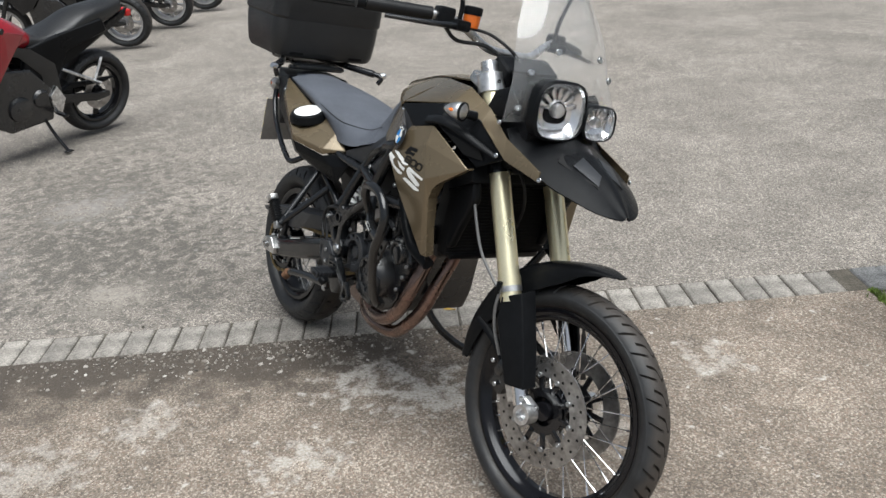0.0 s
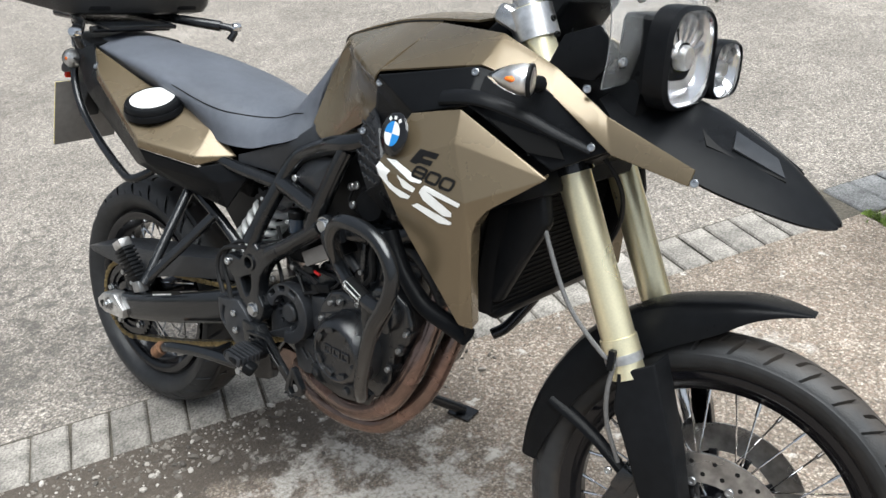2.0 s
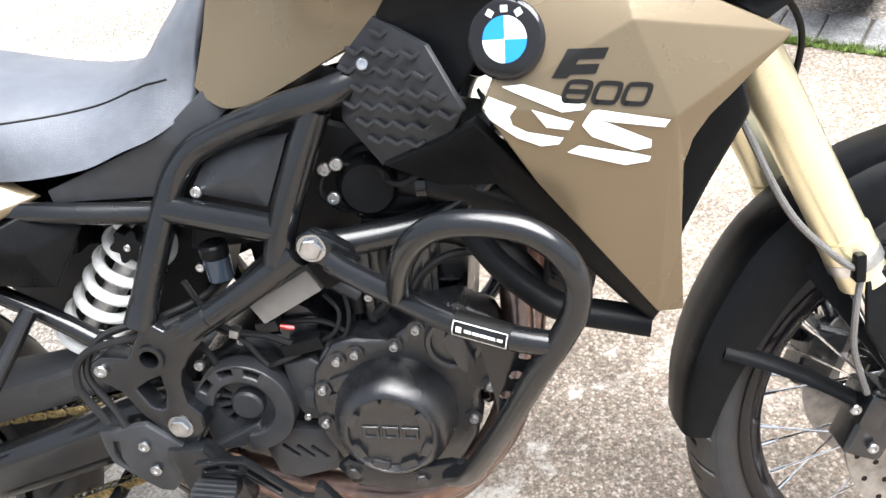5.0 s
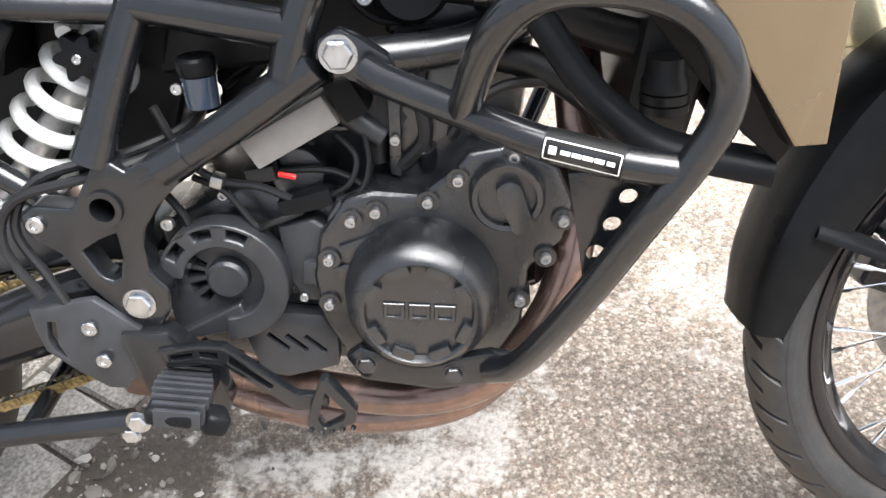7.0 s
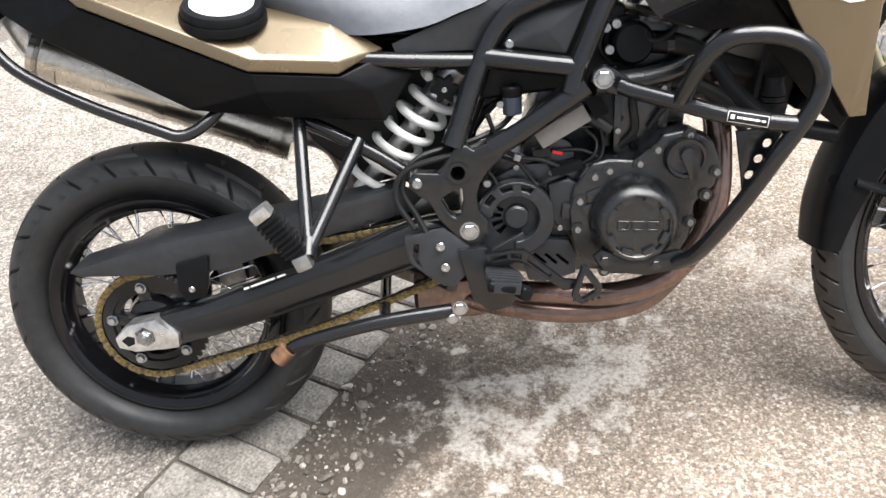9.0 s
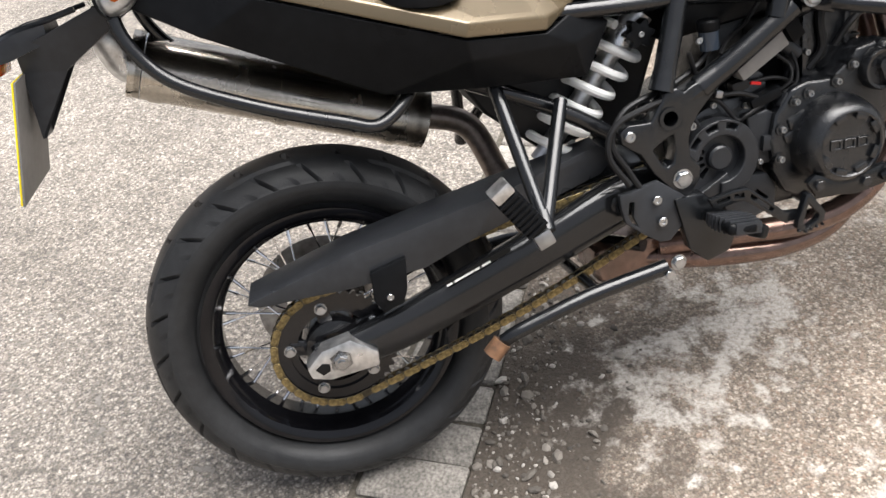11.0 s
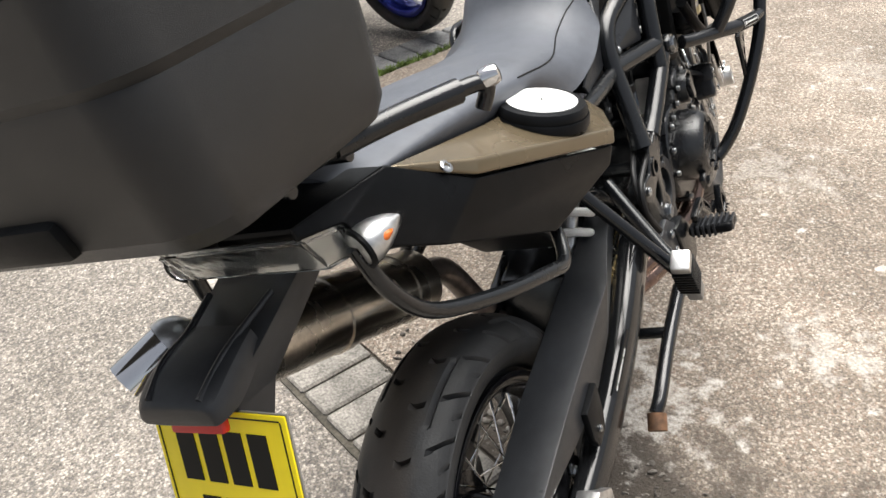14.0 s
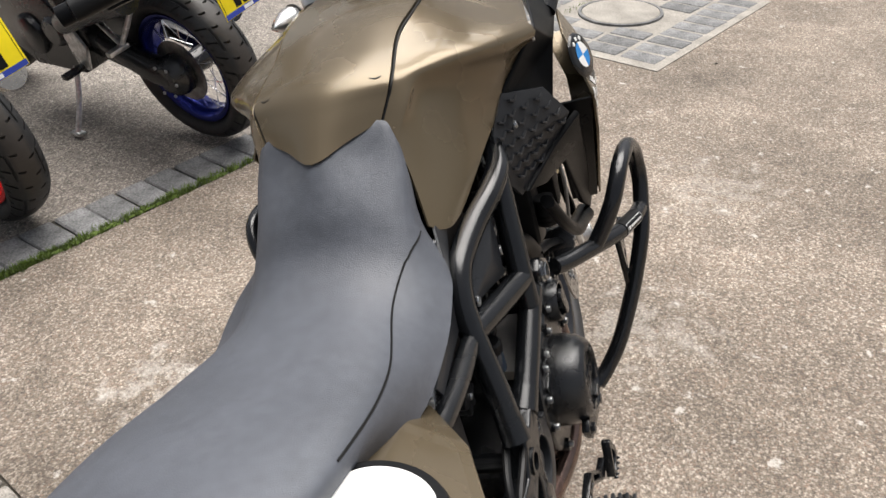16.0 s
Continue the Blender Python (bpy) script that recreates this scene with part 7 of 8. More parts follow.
def lamp_unit(cy, cz, w, h, x, tag):
    """A lamp facing +x: bowl, bulb shield, lens and rim."""
    rim_o, rim_i = lens_outline(cy, cz, w * 1.09, h * 1.09), lens_outline(cy, cz, w, h)
    bm = bmesh.new()
    layers = [(rim_o, x - 0.036), (rim_o, x - 0.004), (rim_i, x + 0.002), (rim_i, x - 0.012)]
    rings = [[bm.verts.new((xx, y, z)) for y, z in o] for o, xx in layers]
    for a, b in zip(rings, rings[1:]):
        for k in range(len(a)):
            bm.faces.new((a[k], a[(k + 1) % len(a)], b[(k + 1) % len(b)], b[k]))
    house = part("headlamp", bm, "plastic", bike, tag)
    bm = bmesh.new()
    levels = []
    for f, xx in ((1.0, x - 0.008), (0.93, x - 0.018), (0.74, x - 0.026), (0.66, x - 0.032), (0.42, x - 0.036), (0.22, x - 0.040)):
        levels.append([bm.verts.new((xx, y, z)) for y, z in lens_outline(cy, cz, w * f, h * f)])
    for a, b in zip(levels, levels[1:]):
        for k in range(len(a)):
            bm.faces.new((a[k], a[(k + 1) % len(a)], b[(k + 1) % len(b)], b[k]))
    bm.faces.new(levels[-1])
    part("reflector_bowl", bm, "reflector", house, "", 20)
    for k in range(7):
        a = radians(-75 + 25 * k)
        part("reflector_step", moved(block(0.004, w * 0.16, h * 0.5, 0.002), pose(x - 0.024, cy + w * 0.55 * math.sin(a), cz + h * 0.55 * math.cos(a), math.degrees(-a), 14, 0)), "reflector", house)
    part("bulb_shield", turned([(0, 0.03), (w * 0.2, 0.028), (w * 0.24, 0.02), (w * 0.24, 0)], (x - 0.040, cy, cz), (1, 0, 0), 24), "silver", house)
    bm = bmesh.new()
    o0, o1 = [bm.verts.new((x - 0.002, y, z)) for y, z in rim_i], [bm.verts.new((x + 0.006, y, z)) for y, z in lens_outline(cy, cz, w * 0.6, h * 0.6)]
    for k in range(len(o0)):
        bm.faces.new((o0[k], o0[(k + 1) % len(o0)], o1[(k + 1) % len(o1)], o1[k]))
    bm.faces.new(o1)
    part("lamp_lens", bm, "lens", house, "clear lamp lens")
    return house


lamp_unit(-0.060, 1.128, 0.080, 0.072, 1.475, "large clear headlamp in a black housing")
lamp_unit(0.078, 1.104, 0.054, 0.044, 1.478, "small clear headlamp beside the large one")
part("lamp_housing", join(slab([(1.37, 1.070), (1.440, 1.065), (1.440, 1.188), (1.378, 1.192)], -0.118, 0.02, 0.016, 3), slab([(1.35, 1.060), (1.405, 1.055), (1.405, 1.155), (1.36, 1.165)], 0.0, 0.135, 0.016, 3)), "plastic", bike, "black headlamp housing")
BEAK = ((1.372, 0.150, 1.058, 1.074), (1.430, 0.156, 1.004, 1.060), (1.500, 0.150, 0.976, 1.040), (1.570, 0.136, 0.950, 1.008), (1.630, 0.106, 0.930, 0.974), (1.675, 0.072, 0.914, 0.940), (1.702, 0.038, 0.906, 0.916), (1.712, 0.012, 0.903, 0.906))


def beak_z(x, y):
    for p_, q_ in zip(BEAK, BEAK[1:]):
        if p_[0] <= x <= q_[0]:
            t_ = (x - p_[0]) / (q_[0] - p_[0])
            w, ze, zc = (p_[k] + (q_[k] - p_[k]) * t_ for k in (1, 2, 3))
            return ze + (zc - ze) * (1 - min(1, abs(y / w)) ** 1.7)


beak = part("beak", sheet([[(x, f * w, ze + (zc - ze) * (1 - abs(f) ** 1.7) + (0.006 if f == 0 else 0)) for f in (-1, -0.85, -0.6, -0.3, 0, 0.3, 0.6, 0.85, 1)] for x, w, ze, zc in BEAK], 0.005, 4, 3), "plastic", bike, "matt black beak fender below the headlamps", 45)
for side in (-1, 1):
    # black patches on the unbroken beak paint the shade of its vent openings
    vent = [(1.475, 0.022), (1.612, 0.010), (1.640, 0.042), (1.530, 0.090)]
    part("vent_shade", facets({k: (x, side * y, beak_z(x, y) + 0.0105) for k, (x, y) in zip("abcd", vent)}, ["a b c d"], 0.004, 0.001), "ink_and_shade", beak, "black patch painting the shaded vent opening in the beak")
    lip = [(1.548, 0.026), (1.614, 0.014), (1.637, 0.040), (1.562, 0.066)]
    part("vent_floor", facets({k: (x, side * y, beak_z(x, y) + 0.0125) for k, (x, y) in zip("abcd", lip)}, ["a b c d"], 0.003, 0.001), "plastic_grey", beak, "grey floor of the vent")
    for q in ((1.386, 0.178, 0.991), (1.361, 0.166, 1.075), (1.547, 0.156, 0.964), (1.192, 0.224, 1.083), (1.009, 0.246, 1.044), (0.935, 0.206, 0.945)):
        bolt((q[0], side * q[1], q[2]), bike, 0.0065, 0.004, way=(0.25, side, 0.2))
    indicator("front_indicator", (1.298, side * 0.262, 1.088), (-0.92, side * 0.36, 0.02), side, "clear-lens front indicator with an amber bulb")
screen_rows = []
for z, w, x0, bow in ((1.090, 0.185, 1.408, 0.012), (1.15, 0.182, 1.430, 0.030), (1.21, 0.167, 1.427, 0.040), (1.27, 0.158, 1.412, 0.045), (1.32, 0.152, 1.396, 0.045), (1.40, 0.124, 1.360, 0.040), (1.47, 0.092, 1.325, 0.030), (1.50, 0.05, 1.310, 0.012)):
    screen_rows.append([(x0 - bow * (f * f) ** 1.1, f * w, z - 0.01 * f * f) for f in (-1, -0.75, -0.5, -0.25, 0, 0.25, 0.5, 0.75, 1)])
ws = part("windscreen", sheet(screen_rows, 0.003, 4, 2), "screen", bike, "clear touring windscreen", 60)
for x, y, z in ((1.421, -0.062, 1.273), (1.418, 0.086, 1.266), (1.414, -0.135, 1.214), (1.414, 0.135, 1.214), (1.404, -0.150, 1.120)):
    bolt((x, y, z), ws, 0.009, 0.006, way=(1, y * 2, 0.25))
both("screen_bracket", lambda: slab([(1.27, 1.09), (1.36, 1.085), (1.40, 1.13), (1.36, 1.17), (1.30, 1.15)], -0.150, -0.142, 0.004), "plastic", "black screen bracket")


# ---- the other parked motorcycles ----
def cast_wheel(parent, m, rim_mat, R=0.315, width=0.16, rr=0.222, spoked=False):
    w = part("wheel", rim_bm(rr, width * 0.72, 64), rim_mat, parent)
    w.matrix_local = m
    part("tyre", tyre_bm(R, width, rr, 30, "rear", 300), "rubber", w)
    part("hub", lathe([(0, -0.07), (0.04, -0.07), (0.05, -0.05), (0.045, 0), (0.05, 0.05), (0.04, 0.07), (0, 0.07)], 24), "gloss" if spoked else rim_mat, w)
    if spoked:
        spokes(w, 0.055, 0.10, rr - 0.016, width * 0.7, 28)
    else:
        me = link_mesh("spoke", join(moved(block(0.17, 0.03, 0.022, 0.006), pose(0.118, 0, 0, 0, 9, 0)), moved(block(0.17, 0.03, 0.022, 0.006), pose(0.118, 0, 0, 0, -9, 0))), MAT[rim_mat])
        for k in range(5):
            share("spoke", me, Matrix.Rotation(radians(72 * k + 20), 4, "Y"), w)
    part("brake_disc", disc_bm(0.07, 0.125, 0.062), "disc", w)
    return w


def parked(m, label, paint, rim_mat, seat_mat="seat", spoked=False, plate_on=True, shaft=False, bodywork="naked"):
    """A parked road motorcycle along x, its left side at +y, leaning left on its stand."""
    b = thing("parked_motorcycle", m @ pose(0, 0, 0, -11, 0, 0), label, "motorcycle", "parked motorcycles")
    cast_wheel(b, Matrix.Translation((0, 0, 0.318)), rim_mat, spoked=spoked)
    cast_wheel(b, Matrix.Translation((1.43, 0, 0.315)) @ pose(0, 0, 0, 0, 0, 12), rim_mat, 0.312, 0.12, 0.225, spoked)
    part("swingarm", join(slab([(-0.05, 0.30), (0.06, 0.285), (0.48, 0.36), (0.50, 0.44), (0.06, 0.345), (-0.05, 0.335)], 0.10, 0.135, 0.008), slab([(-0.05, 0.30), (0.06, 0.285), (0.48, 0.36), (0.50, 0.44), (0.06, 0.345), (-0.05, 0.335)], -0.135, -0.10, 0.008)), "frame", b)
    if shaft:
        part("final_drive", join(tube([(0.0, 0.09, 0.318), (0.12, 0.11, 0.34), (0.42, 0.11, 0.43)], (0.062, 0.042), 20, 4), turned([(0, 0.05), (0.05, 0.045), (0.075, 0.02), (0.082, 0), (0.08, -0.03)], (0.0, 0.10, 0.318), (0, 1, 0), 32)), "engine", b, "black shaft final drive")
        for k in range(6):
            bolt((0.062 * math.cos(k * 1.05), 0.148, 0.318 + 0.062 * math.sin(k * 1.05)), b, 0.007, 0.006, way=(0, 1, 0))
    else:
        part("chain_guard", slab([(-0.10, 0.44), (0.30, 0.47), (0.36, 0.44), (0.0, 0.42)], 0.10, 0.14, 0.005), "plastic", b)
    part("engine", join(slab([(0.48, 0.26), (0.82, 0.24), (0.98, 0.34), (1.0, 0.60), (0.90, 0.70), (0.62, 0.66), (0.46, 0.48)], -0.17, 0.17, 0.02, 3), slab([(0.70, 0.60), (0.98, 0.55), (1.05, 0.74), (0.80, 0.80)], -0.13, 0.13, 0.02)), "engine", b)
    part("engine_cover", turned([(0, 0.03), (0.07, 0.03), (0.085, 0.02), (0.09, 0.0)], (0.74, 0.17, 0.40), (0, 1, 0), 32), "engine", b)
    part("engine_cover", turned([(0, 0.02), (0.05, 0.02), (0.06, 0.01), (0.065, 0.0)], (0.57, 0.17, 0.44), (0, 1, 0), 28), "engine", b)
    part("frame_side", slab([(0.38, 0.40), (0.50, 0.36), (0.54, 0.60), (0.70, 0.76), (1.02, 0.84), (1.02, 0.92), (0.60, 0.80), (0.42, 0.66)], 0.13, 0.165, 0.01), "frame", b)
    part("fuel_tank", loft([[(x, w * math.cos(a), z + h * math.sin(a)) for a in (2 * math.pi * k / 14 for k in range(14))] for x, w, z, h in ((0.50, 0.07, 0.80, 0.04), (0.58, 0.125, 0.84, 0.09), (0.74, 0.165, 0.89, 0.135), (0.92, 0.175, 0.90, 0.145), (1.04, 0.15, 0.90, 0.11), (1.10, 0.08, 0.90, 0.05))], 4, 2), paint, b, "", 60)
    part("tank_side", facets(dict(a=(0.60, 0.14, 0.86), b=(0.92, 0.19, 0.93), c=(1.14, 0.17, 0.86), d=(1.10, 0.21, 0.66), e=(0.94, 0.20, 0.60), f=(0.86, 0.19, 0.76)), ["a b f", "b c d f", "d e f"], 0.006, 0.008), paint, b)
    part("seat", loft([seat_ring(-0.26, 0.08, 0.98, 0.90), seat_ring(-0.10, 0.12, 0.97, 0.86), seat_ring(0.10, 0.14, 0.945, 0.82), seat_ring(0.26, 0.15, 0.885, 0.78), seat_ring(0.44, 0.14, 0.845, 0.76), seat_ring(0.62, 0.11, 0.875, 0.78)], 4, 2), seat_mat, b, "", 60)
    part("tail", facets(dict(a=(-0.34, 0.05, 0.90), b=(-0.10, 0.12, 0.85), c=(0.30, 0.15, 0.76), d=(0.46, 0.15, 0.72), e=(0.36, 0.14, 0.60), f=(0.05, 0.12, 0.72), g=(-0.30, 0.06, 0.84)), ["a b f g", "b c e f", "c d e"], 0.02, 0.01), "plastic", b)
    part("tail", mirrored(facets(dict(a=(-0.34, 0.05, 0.90), b=(-0.10, 0.12, 0.85), c=(0.30, 0.15, 0.76), d=(0.46, 0.15, 0.72), e=(0.36, 0.14, 0.60), f=(0.05, 0.12, 0.72), g=(-0.30, 0.06, 0.84)), ["a b f g", "b c e f", "c d e"], 0.02, 0.01)), "plastic", b)
    for side in (-1, 1):
        flank = slab([(-0.06, 0.80), (0.30, 0.72), (0.40, 0.52), (0.56, 0.50), (0.66, 0.66), (0.62, 0.80), (0.30, 0.86), (-0.02, 0.90)], 0.10, 0.155, 0.02, 3)
        part("side_panel", flank if side > 0 else mirrored(flank), "plastic", b)
        cowl = facets(dict(a=(0.62, 0.15, 0.90), b=(0.80, 0.20, 0.96), c=(1.10, 0.21, 0.90), d=(1.20, 0.19, 0.72), e=(1.05, 0.22, 0.52), f=(0.92, 0.21, 0.58), g=(0.78, 0.185, 0.74)), ["a b g", "b c f g", "c d e f"], 0.008, 0.010, 3)
        part("side_fairing", cowl if side > 0 else mirrored(cowl), paint, b)
    part("tail_lamp", moved(block(0.05, 0.12, 0.05, 0.012), pose(-0.345, 0, 0.865)), "red", b)
    part("footrest_hanger", join(tube([(0.36, 0.15, 0.60), (0.12, 0.185, 0.47)], 0.011, 10, 1), tube([(0.12, 0.185, 0.47), (0.02, 0.155, 0.62)], 0.010, 10, 1), moved(block(0.03, 0.09, 0.02, 0.005), pose(0.12, 0.21, 0.465))), "silver", b)
    part("footrest_plate", slab([(0.38, 0.40), (0.44, 0.50), (0.50, 0.44), (0.48, 0.30), (0.42, 0.30)], 0.17, 0.185, 0.004), "silver", b)
    part("footrest", moved(block(0.035, 0.10, 0.02, 0.005), pose(0.46, 0.23, 0.31)), "frame", b)
    foot = (b.matrix_world.inverted() @ Vector((*(b.matrix_world @ Vector((0.50, 0.32, 0)))[:2], 0.006)))
    part("side_stand", join(tube([(0.56, 0.15, 0.30), (0.53, 0.22, 0.17), foot], 0.012, 10, 3), moved(block(0.06, 0.04, 0.01, 0.003), Matrix.Translation(foot) @ pose(0, 0, 0, 11))), "silver" if shaft else "frame", b)
    part("fork", join(*[tube([(1.08, y, 0.98), (1.43, y, 0.315)], 0.026, 14, 1) for y in (-0.1, 0.1)]), "silver" if shaft else "frame", b)
    part("front_fender", sheet([[(1.43 + r * math.cos(radians(a)), f * 0.07, 0.315 + (r - 0.03 * f * f) * math.sin(radians(a))) for f in (-1, -0.5, 0, 0.5, 1)] for a, r in ((50, 0.345), (80, 0.345), (110, 0.345), (140, 0.345))], 0.004, 4, 2), paint, b)
    part("handlebar", tube([(0.94, -0.38, 1.03), (1.02, -0.20, 1.05), (1.06, 0, 1.02), (1.02, 0.20, 1.05), (0.94, 0.38, 1.03)], 0.012, 10, 5), "frame", b)
    for side in (-1, 1):
        part("grip", tube([(1.0, side * 0.25, 1.045), (0.935, side * 0.39, 1.03)], 0.019, 14, 1), "hose", b)
        part("lever", tube([(1.06, side * 0.20, 1.03), (1.06, side * 0.27, 1.02), (1.0, side * 0.39, 1.01)], 0.007, 8, 3), "silver", b)
    part("headlamp", moved(block(0.12, 0.20, 0.20, 0.05, segments=4), pose(1.22, 0, 0.92)), "plastic", b)
    part("silencer", tube([(0.50, -0.16, 0.28), (0.30, -0.20, 0.32), (-0.06, -0.20, 0.46)], (0.035, 0.058), 20, 4), "muffler" if not shaft else "engine", b)
    if shaft:
        part("silencer", tube([(0.42, 0.20, 0.52), (0.18, 0.21, 0.62), (-0.05, 0.21, 0.70)], (0.045, 0.06), 20, 3), "engine", b, "black silencer")
    part("heat_pipe", tube([(0.95, -0.05, 0.60), (1.04, -0.08, 0.42), (0.92, -0.10, 0.25), (0.55, -0.14, 0.24)], 0.022, 12, 4), "pipe_grey", b)
    if plate_on:
        pm = pose(-0.40, 0, 0.700, 0, 14, 0)
        part("plate_bracket", facets(dict(a=(-0.30, -0.05, 0.85), b=(-0.30, 0.05, 0.85), c=(-0.392, 0.04, 0.66), d=(-0.392, -0.04, 0.66)), ["a b c d"], 0.012, 0.004), "plastic", b)
        pl = part("number_plate", moved(block(0.003, 0.215, 0.170, 0.001), pm), "yellow", b, "yellow number plate with black character bars")
        plate_marks(pl, pm, 0.215, 0.170, 0.027, 0.055, True)
    return b


parked(pose(-4.02, 0.06, 0.006, 0, 0, 296), "red and black parked motorcycle on its side stand", "red_paint", "gloss", "case", plate_on=False)
parked(pose(-7.75, 1.30, 0.006, 0, 0, 236), "black parked motorcycle with silver cast wheels", "gloss", "grey_rim", plate_on=False)
parked(pose(-8.85, 2.15, 0.006, 0, 0, 236), "black parked motorcycle with pale cast wheels", "gloss", "grey_rim", plate_on=False)
parked(pose(-10.0, 3.0, 0.006, 0, 0, 236), "black parked motorcycle at the end of the row", "gloss", "grey_rim", plate_on=False)
parked(pose(2.045, 1.985, 0.006, 0, 0, 68), "black parked motorcycle with bright red wheels", "gloss", "red_rim")
parked(pose(2.778, 1.538, 0.006, 0, 0, 68), "black shaft-drive motorcycle with blue spoked wheels", "gloss", "blue_rim", spoked=True, shaft=True)


# ---- loose ground things and paving pieces ----
def brick_mesh(name, sx, sy, sz, mat, seed):
    r = random.Random(seed)
    bm = bmesh.new()
    bmesh.ops.create_cube(bm, size=1)
    bmesh.ops.scale(bm, vec=(sx, sy, sz), verts=bm.verts)
    for v in bm.verts:
        v.co += Vector((r.uniform(-1, 1), r.uniform(-1, 1), 0)) * 0.0025
        if v.co.z > 0:
            v.co.z += r.uniform(-0.0022, 0.0018)
    bmesh.ops.bevel(bm, geom=[e for e in bm.edges if max(v.co.z for v in e.verts) > 0], offset=0.006, segments=1, affect="EDGES")
    return link_mesh(name, bm, MAT[mat], 25)


rng = random.Random(11)
blocks = [brick_mesh("paving_block", 0.099, 0.203, 0.05, "block", k) for k in range(7)]
setts = [brick_mesh("sett", 0.118, 0.215, 0.05, "block_dark", 20 + k) for k in range(7)]


def lay(meshes, name, at, along, out, width, pitch, count, parent, z=-0.0245):
    turn = math.atan2(along.y, along.x)
    for k in range(count):
        q = at + along * (pitch * (k + 0.5)) + out * (width / 2)
        share(name, meshes[rng.randrange(len(meshes))], pose(q.x + rng.uniform(-0.002, 0.002), q.y + rng.uniform(-0.002, 0.002), z + rng.uniform(-0.003, 0.002), rng.uniform(-0.5, 0.5), rng.uniform(-0.5, 0.5), math.degrees(turn) + rng.uniform(-0.8, 0.8)), parent)


lay(blocks, "paving_block", ROW_AT - ROW * 6.0, ROW, ACROSS, 0.215, 0.1065, 78, course)
lay(setts, "sett", CORNER + ROW * 0.02, ROW, ACROSS, 0.215, 0.1225, 24, sett_course)
lay(setts, "sett", CORNER + SIDE * 0.05, SIDE, SIDE_OUT, 0.235, 0.1235, 60, sett_course)

# square of setts round an inspection cover
MH = Vector((4.48, 0.02, 0))
bm = flat([(MH + SIDE * a + SIDE_OUT * b)[:2] for a, b in ((-0.62, -0.56), (0.62, -0.56), (0.62, 0.56), (-0.62, 0.56))], -0.05, 0.004)
surround = new("inspection_surround", link_mesh("inspection_surround", bm, MAT["mortar"]))
tagged(surround, "square patch of setts in pale mortar round an inspection cover", "paving", kind="structure")
for i in range(9):
    for k in range(5):
        q = MH + SIDE * (-0.50 + 0.125 * i) + SIDE_OUT * (-0.42 + 0.21 * k)
        if (q - MH).length > 0.27:
            share("sett", setts[rng.randrange(7)], pose(q.x, q.y, -0.018 + rng.uniform(-0.002, 0.002), 0, 0, math.degrees(math.atan2(SIDE.y, SIDE.x)) + rng.uniform(-2, 2)) @ Matrix.Diagonal((0.95, 0.9, 1, 1)), surround)
cover = thing("inspection_cover", Matrix.Translation(MH), "round concrete-filled inspection cover", "manhole cover", kind="structure")
part("lid", moved(lathe([(0, 0.016), (0.20, 0.016), (0.205, 0.012), (0.205, -0.01)], 40), pose(0, 0, 0, 90)), "mortar", cover)
part("ring", moved(lathe([(0.207, 0.0), (0.207, 0.015), (0.222, 0.015), (0.224, 0.0)], 40), pose(0, 0, 0, 90)), "block_dark", cover)

# gravel washed along the block course, and moss in the joints
def pebbles(n_, place, size, seed):
    r = random.Random(seed)
    bm = bmesh.new()
    base = bmesh.new()
    bmesh.ops.create_icosphere(base, subdivisions=1, radius=1)
    shape = [v.co.copy() for v in base.verts]
    tris = [[v.index for v in f.verts] for f in base.faces]
    base.free()
    verts, faces = [], []
    for _ in range(n_):
        x, y = place(r)
        s = size(r)
        m = pose(x, y, s * 0.22, r.uniform(0, 360), r.uniform(-20, 20), r.uniform(0, 360)) @ Matrix.Diagonal((s, s * r.uniform(0.6, 0.95), s * r.uniform(0.4, 0.65), 1))
        o = len(verts)
        verts += [tuple(m @ (c * r.uniform(0.82, 1.12))) for c in shape]
        faces += [[i + o for i in t] for t in tris]
    bm.free()
    me = bpy.data.meshes.new("gravel")
    me.from_pydata(verts, [], faces)
    return me


def gravel_material():
    m = material("mixed_gravel", (0.30, 0.27, 0.235), 0.85, grain=0.2, grain_size=300, bump=0.4)
    n, l = m.node_tree.nodes, m.node_tree.links
    g = n.new("ShaderNodeNewGeometry")
    r = n.new("ShaderNodeValToRGB")
    for i, (p, c) in enumerate(((0, (0.07, 0.062, 0.053)), (0.4, (0.15, 0.132, 0.112)), (0.8, (0.25, 0.225, 0.195)), (1, (0.48, 0.45, 0.41)))):
        e = r.color_ramp.elements[i] if i < 2 else r.color_ramp.elements.new(p)
        e.position, e.color = p, (*c, 1)
    l.new(g.outputs["Random Per Island"], r.inputs[0])
    l.new(r.outputs[0], n["Principled BSDF"].inputs["Base Color"])
    return m


def strip(r):
    u = r.gauss(-0.05, 0.55)
    d = abs(r.gauss(0, 0.12)) + 0.005
    q = ROW_AT + ROW * u - ACROSS * d
    return q.x, q.y


gravel_mesh = pebbles(1500, strip, lambda r: min(0.016, 0.0022 + r.expovariate(1 / 0.0026)), 3)
gravel_mesh.materials.append(gravel_material())
tagged(new("gravel", gravel_mesh), "loose grey gravel scattered along the block course", "gravel", kind="stuff")
wide = pebbles(700, lambda r: (r.uniform(-3, 4.5), r.uniform(-3.5, 3.0)), lambda r: min(0.009, 0.0015 + r.expovariate(1 / 0.0012)), 4)
wide.materials.append(gravel_mesh.materials[0])
tagged(new("grit", wide), "scattered grit on the slab and tarmac", "gravel", kind="stuff")


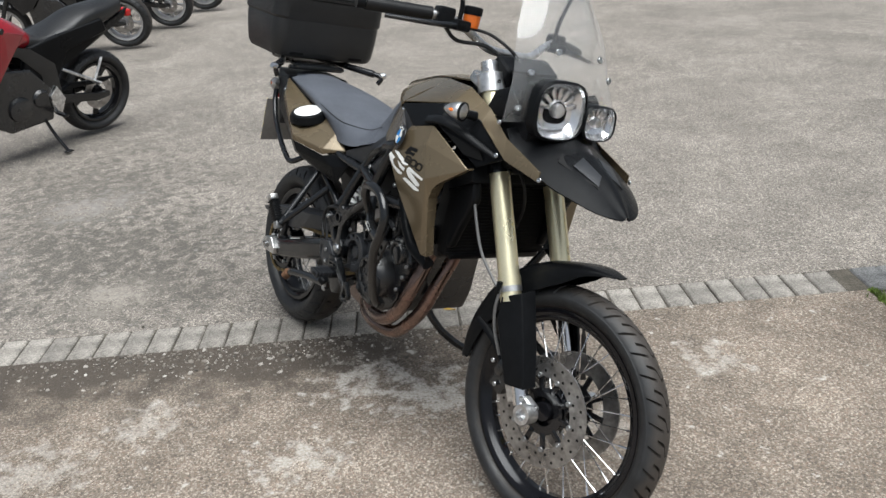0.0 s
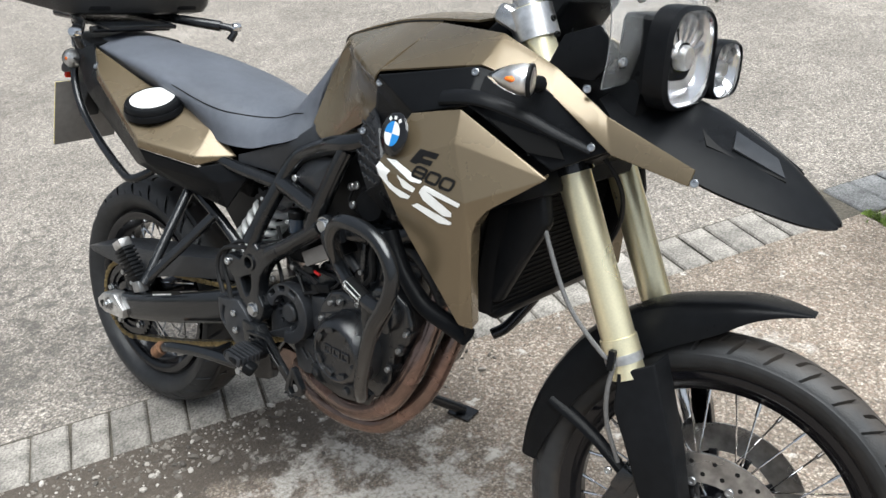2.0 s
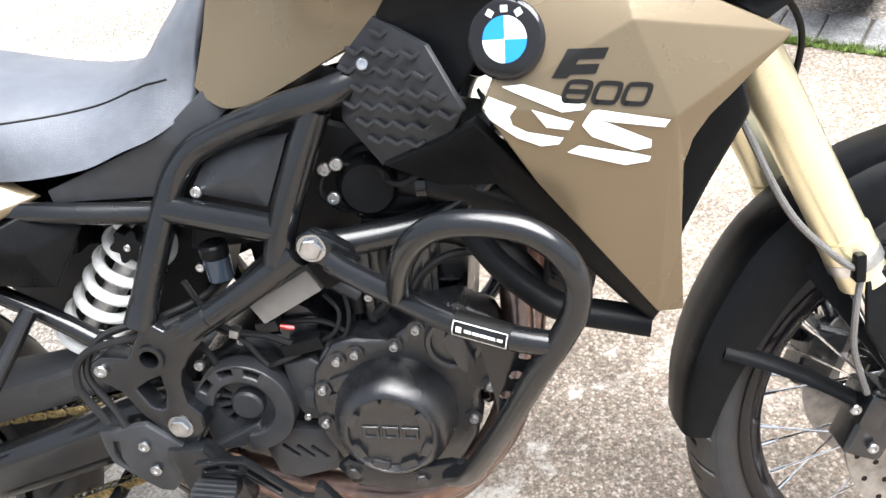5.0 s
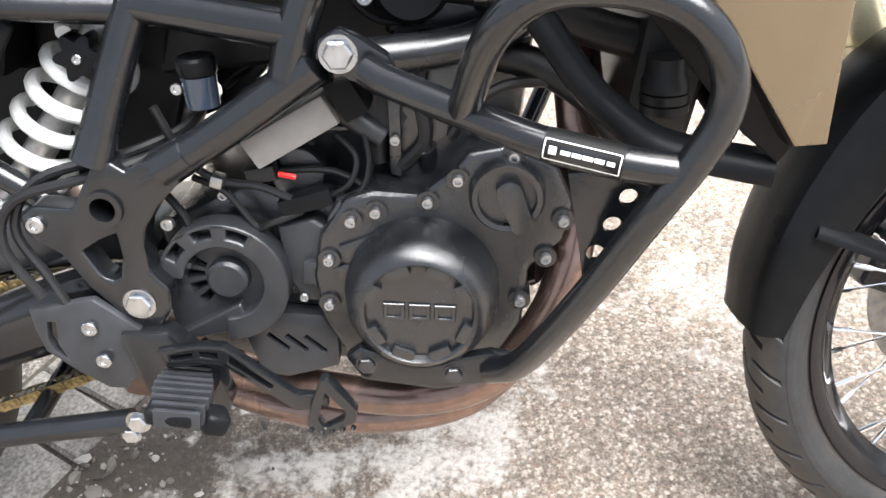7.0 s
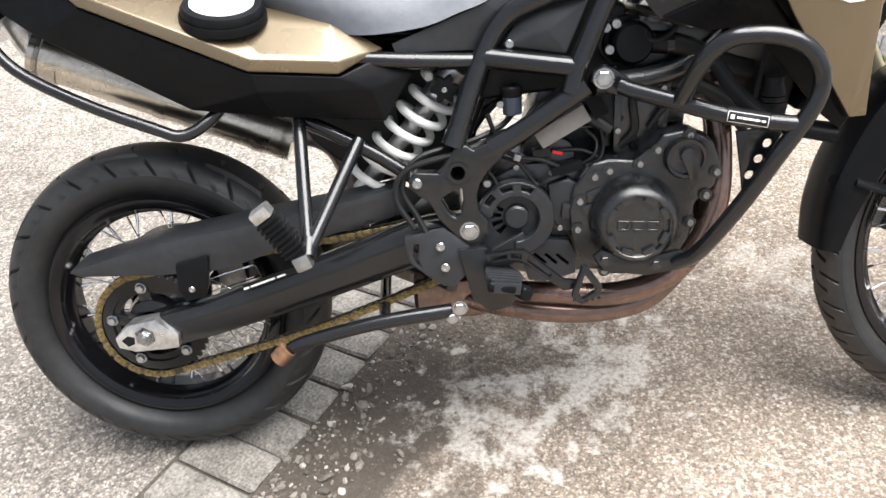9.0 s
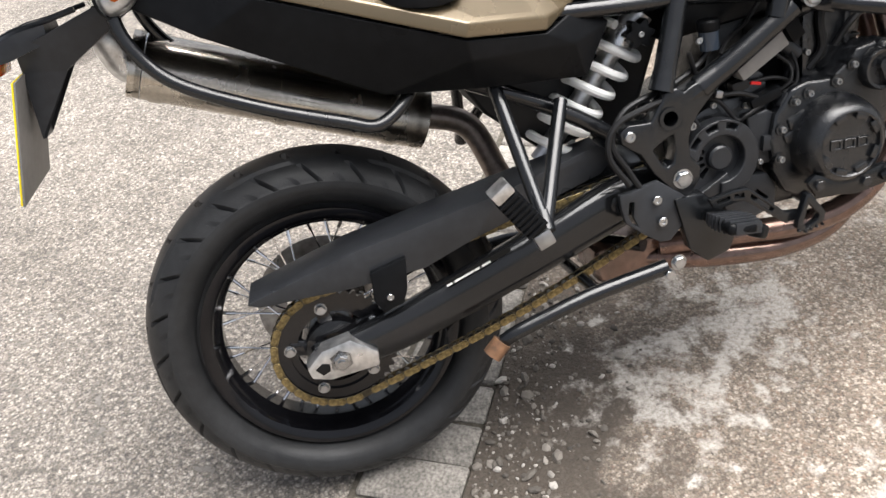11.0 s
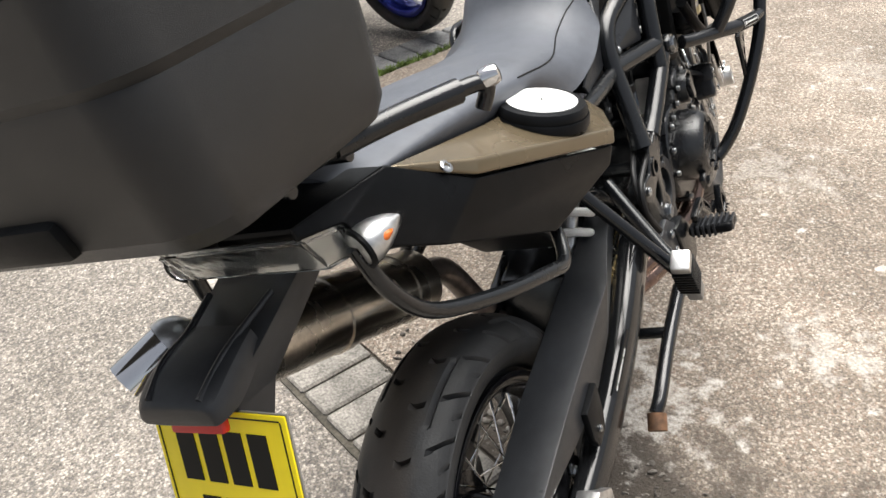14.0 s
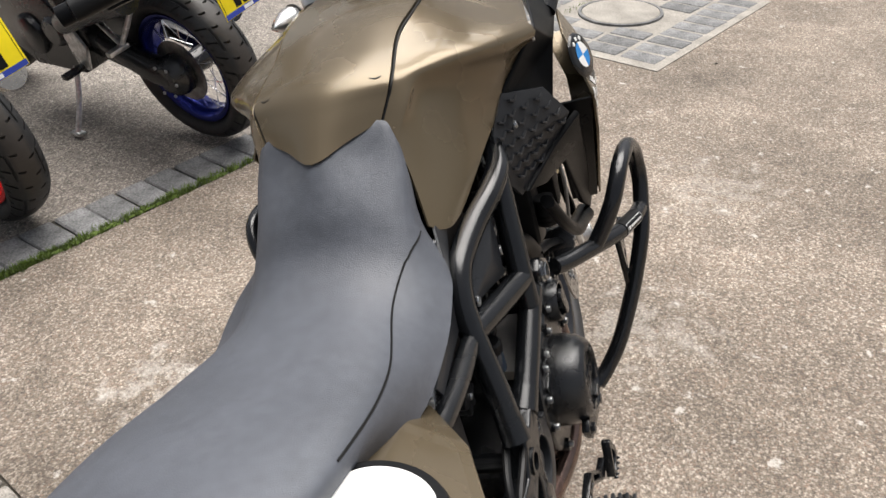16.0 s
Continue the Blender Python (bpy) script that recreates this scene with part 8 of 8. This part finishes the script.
def tufts(n_, place, seed):
    r = random.Random(seed)
    verts, faces = [], []
    for _ in range(n_):
        x, y = place(r)
        for _b in range(5):
            a, h, w = r.uniform(0, 6.28), r.uniform(0.006, 0.022), r.uniform(0.0012, 0.003)
            o = len(verts)
            dx, dy = math.cos(a), math.sin(a)
            bx, by = x + r.uniform(-0.006, 0.006), y + r.uniform(-0.006, 0.006)
            verts += [(bx - dy * w, by + dx * w, -0.004), (bx + dy * w, by - dx * w, -0.004), (bx + dx * h * 0.6, by + dy * h * 0.6, h)]
            faces.append((o, o + 1, o + 2))
    me = bpy.data.meshes.new("moss")
    me.from_pydata(verts, [], faces)
    me.materials.append(MAT["moss"])
    return me


def mossy(r):
    u = abs(r.gauss(0.0, 1.1)) if r.random() < 0.8 else r.uniform(0, 6)
    q = CORNER + SIDE * (u + 0.03 * math.sin(9 * u)) + SIDE_OUT * r.gauss(0.018, 0.012)
    return q.x, q.y


tagged(new("moss", tufts(1500, mossy, 8)), "bright green moss along the sett course", "moss", kind="stuff")
bm = bmesh.new()
r_ = random.Random(2)
for k in range(90):
    u = 0.01 + k * 0.035
    if r_.random() < 0.25:
        continue
    c = CORNER + SIDE * u + SIDE_OUT * 0.016
    w, l_ = r_.uniform(0.006, 0.02), r_.uniform(0.018, 0.03)
    ring_ = [bm.verts.new((c.x + (SIDE.x * math.cos(a) * l_ + SIDE_OUT.x * math.sin(a) * w) * r_.uniform(0.7, 1.2), c.y + (SIDE.y * math.cos(a) * l_ + SIDE_OUT.y * math.sin(a) * w) * r_.uniform(0.7, 1.2), 0.0015)) for a in (2 * math.pi * i / 9 for i in range(9))]
    top = bm.verts.new((c.x, c.y, 0.006))
    for i in range(9):
        bm.faces.new((ring_[i], ring_[(i + 1) % 9], top))
tagged(new("moss_cushion", link_mesh("moss_cushion", bm, MAT["moss"])), "low green moss cushions in the joint", "moss", kind="stuff")
leaf_bm = loft([[(x, -w, 0.002 + 0.002 * math.sin(x * 90)), (x, 0, 0.0005), (x, w, 0.003), (x, 0, 0.0015)] for x, w in ((-0.025, 0.001), (-0.012, 0.006), (0.004, 0.007), (0.018, 0.004), (0.03, 0.0008))], 2, 1)
MAT["leaf"] = material("yellow_dead_leaf", (0.42, 0.27, 0.05), 0.7, grain=0.2, blotch=0.3, blotch_size=60)
leaf = thing("fallen_leaf", pose(0.36, 0.52, 0.001, 0, 0, 40), "small yellow dead leaf on the paving", "leaf")
part("blade", leaf_bm, "leaf", leaf)
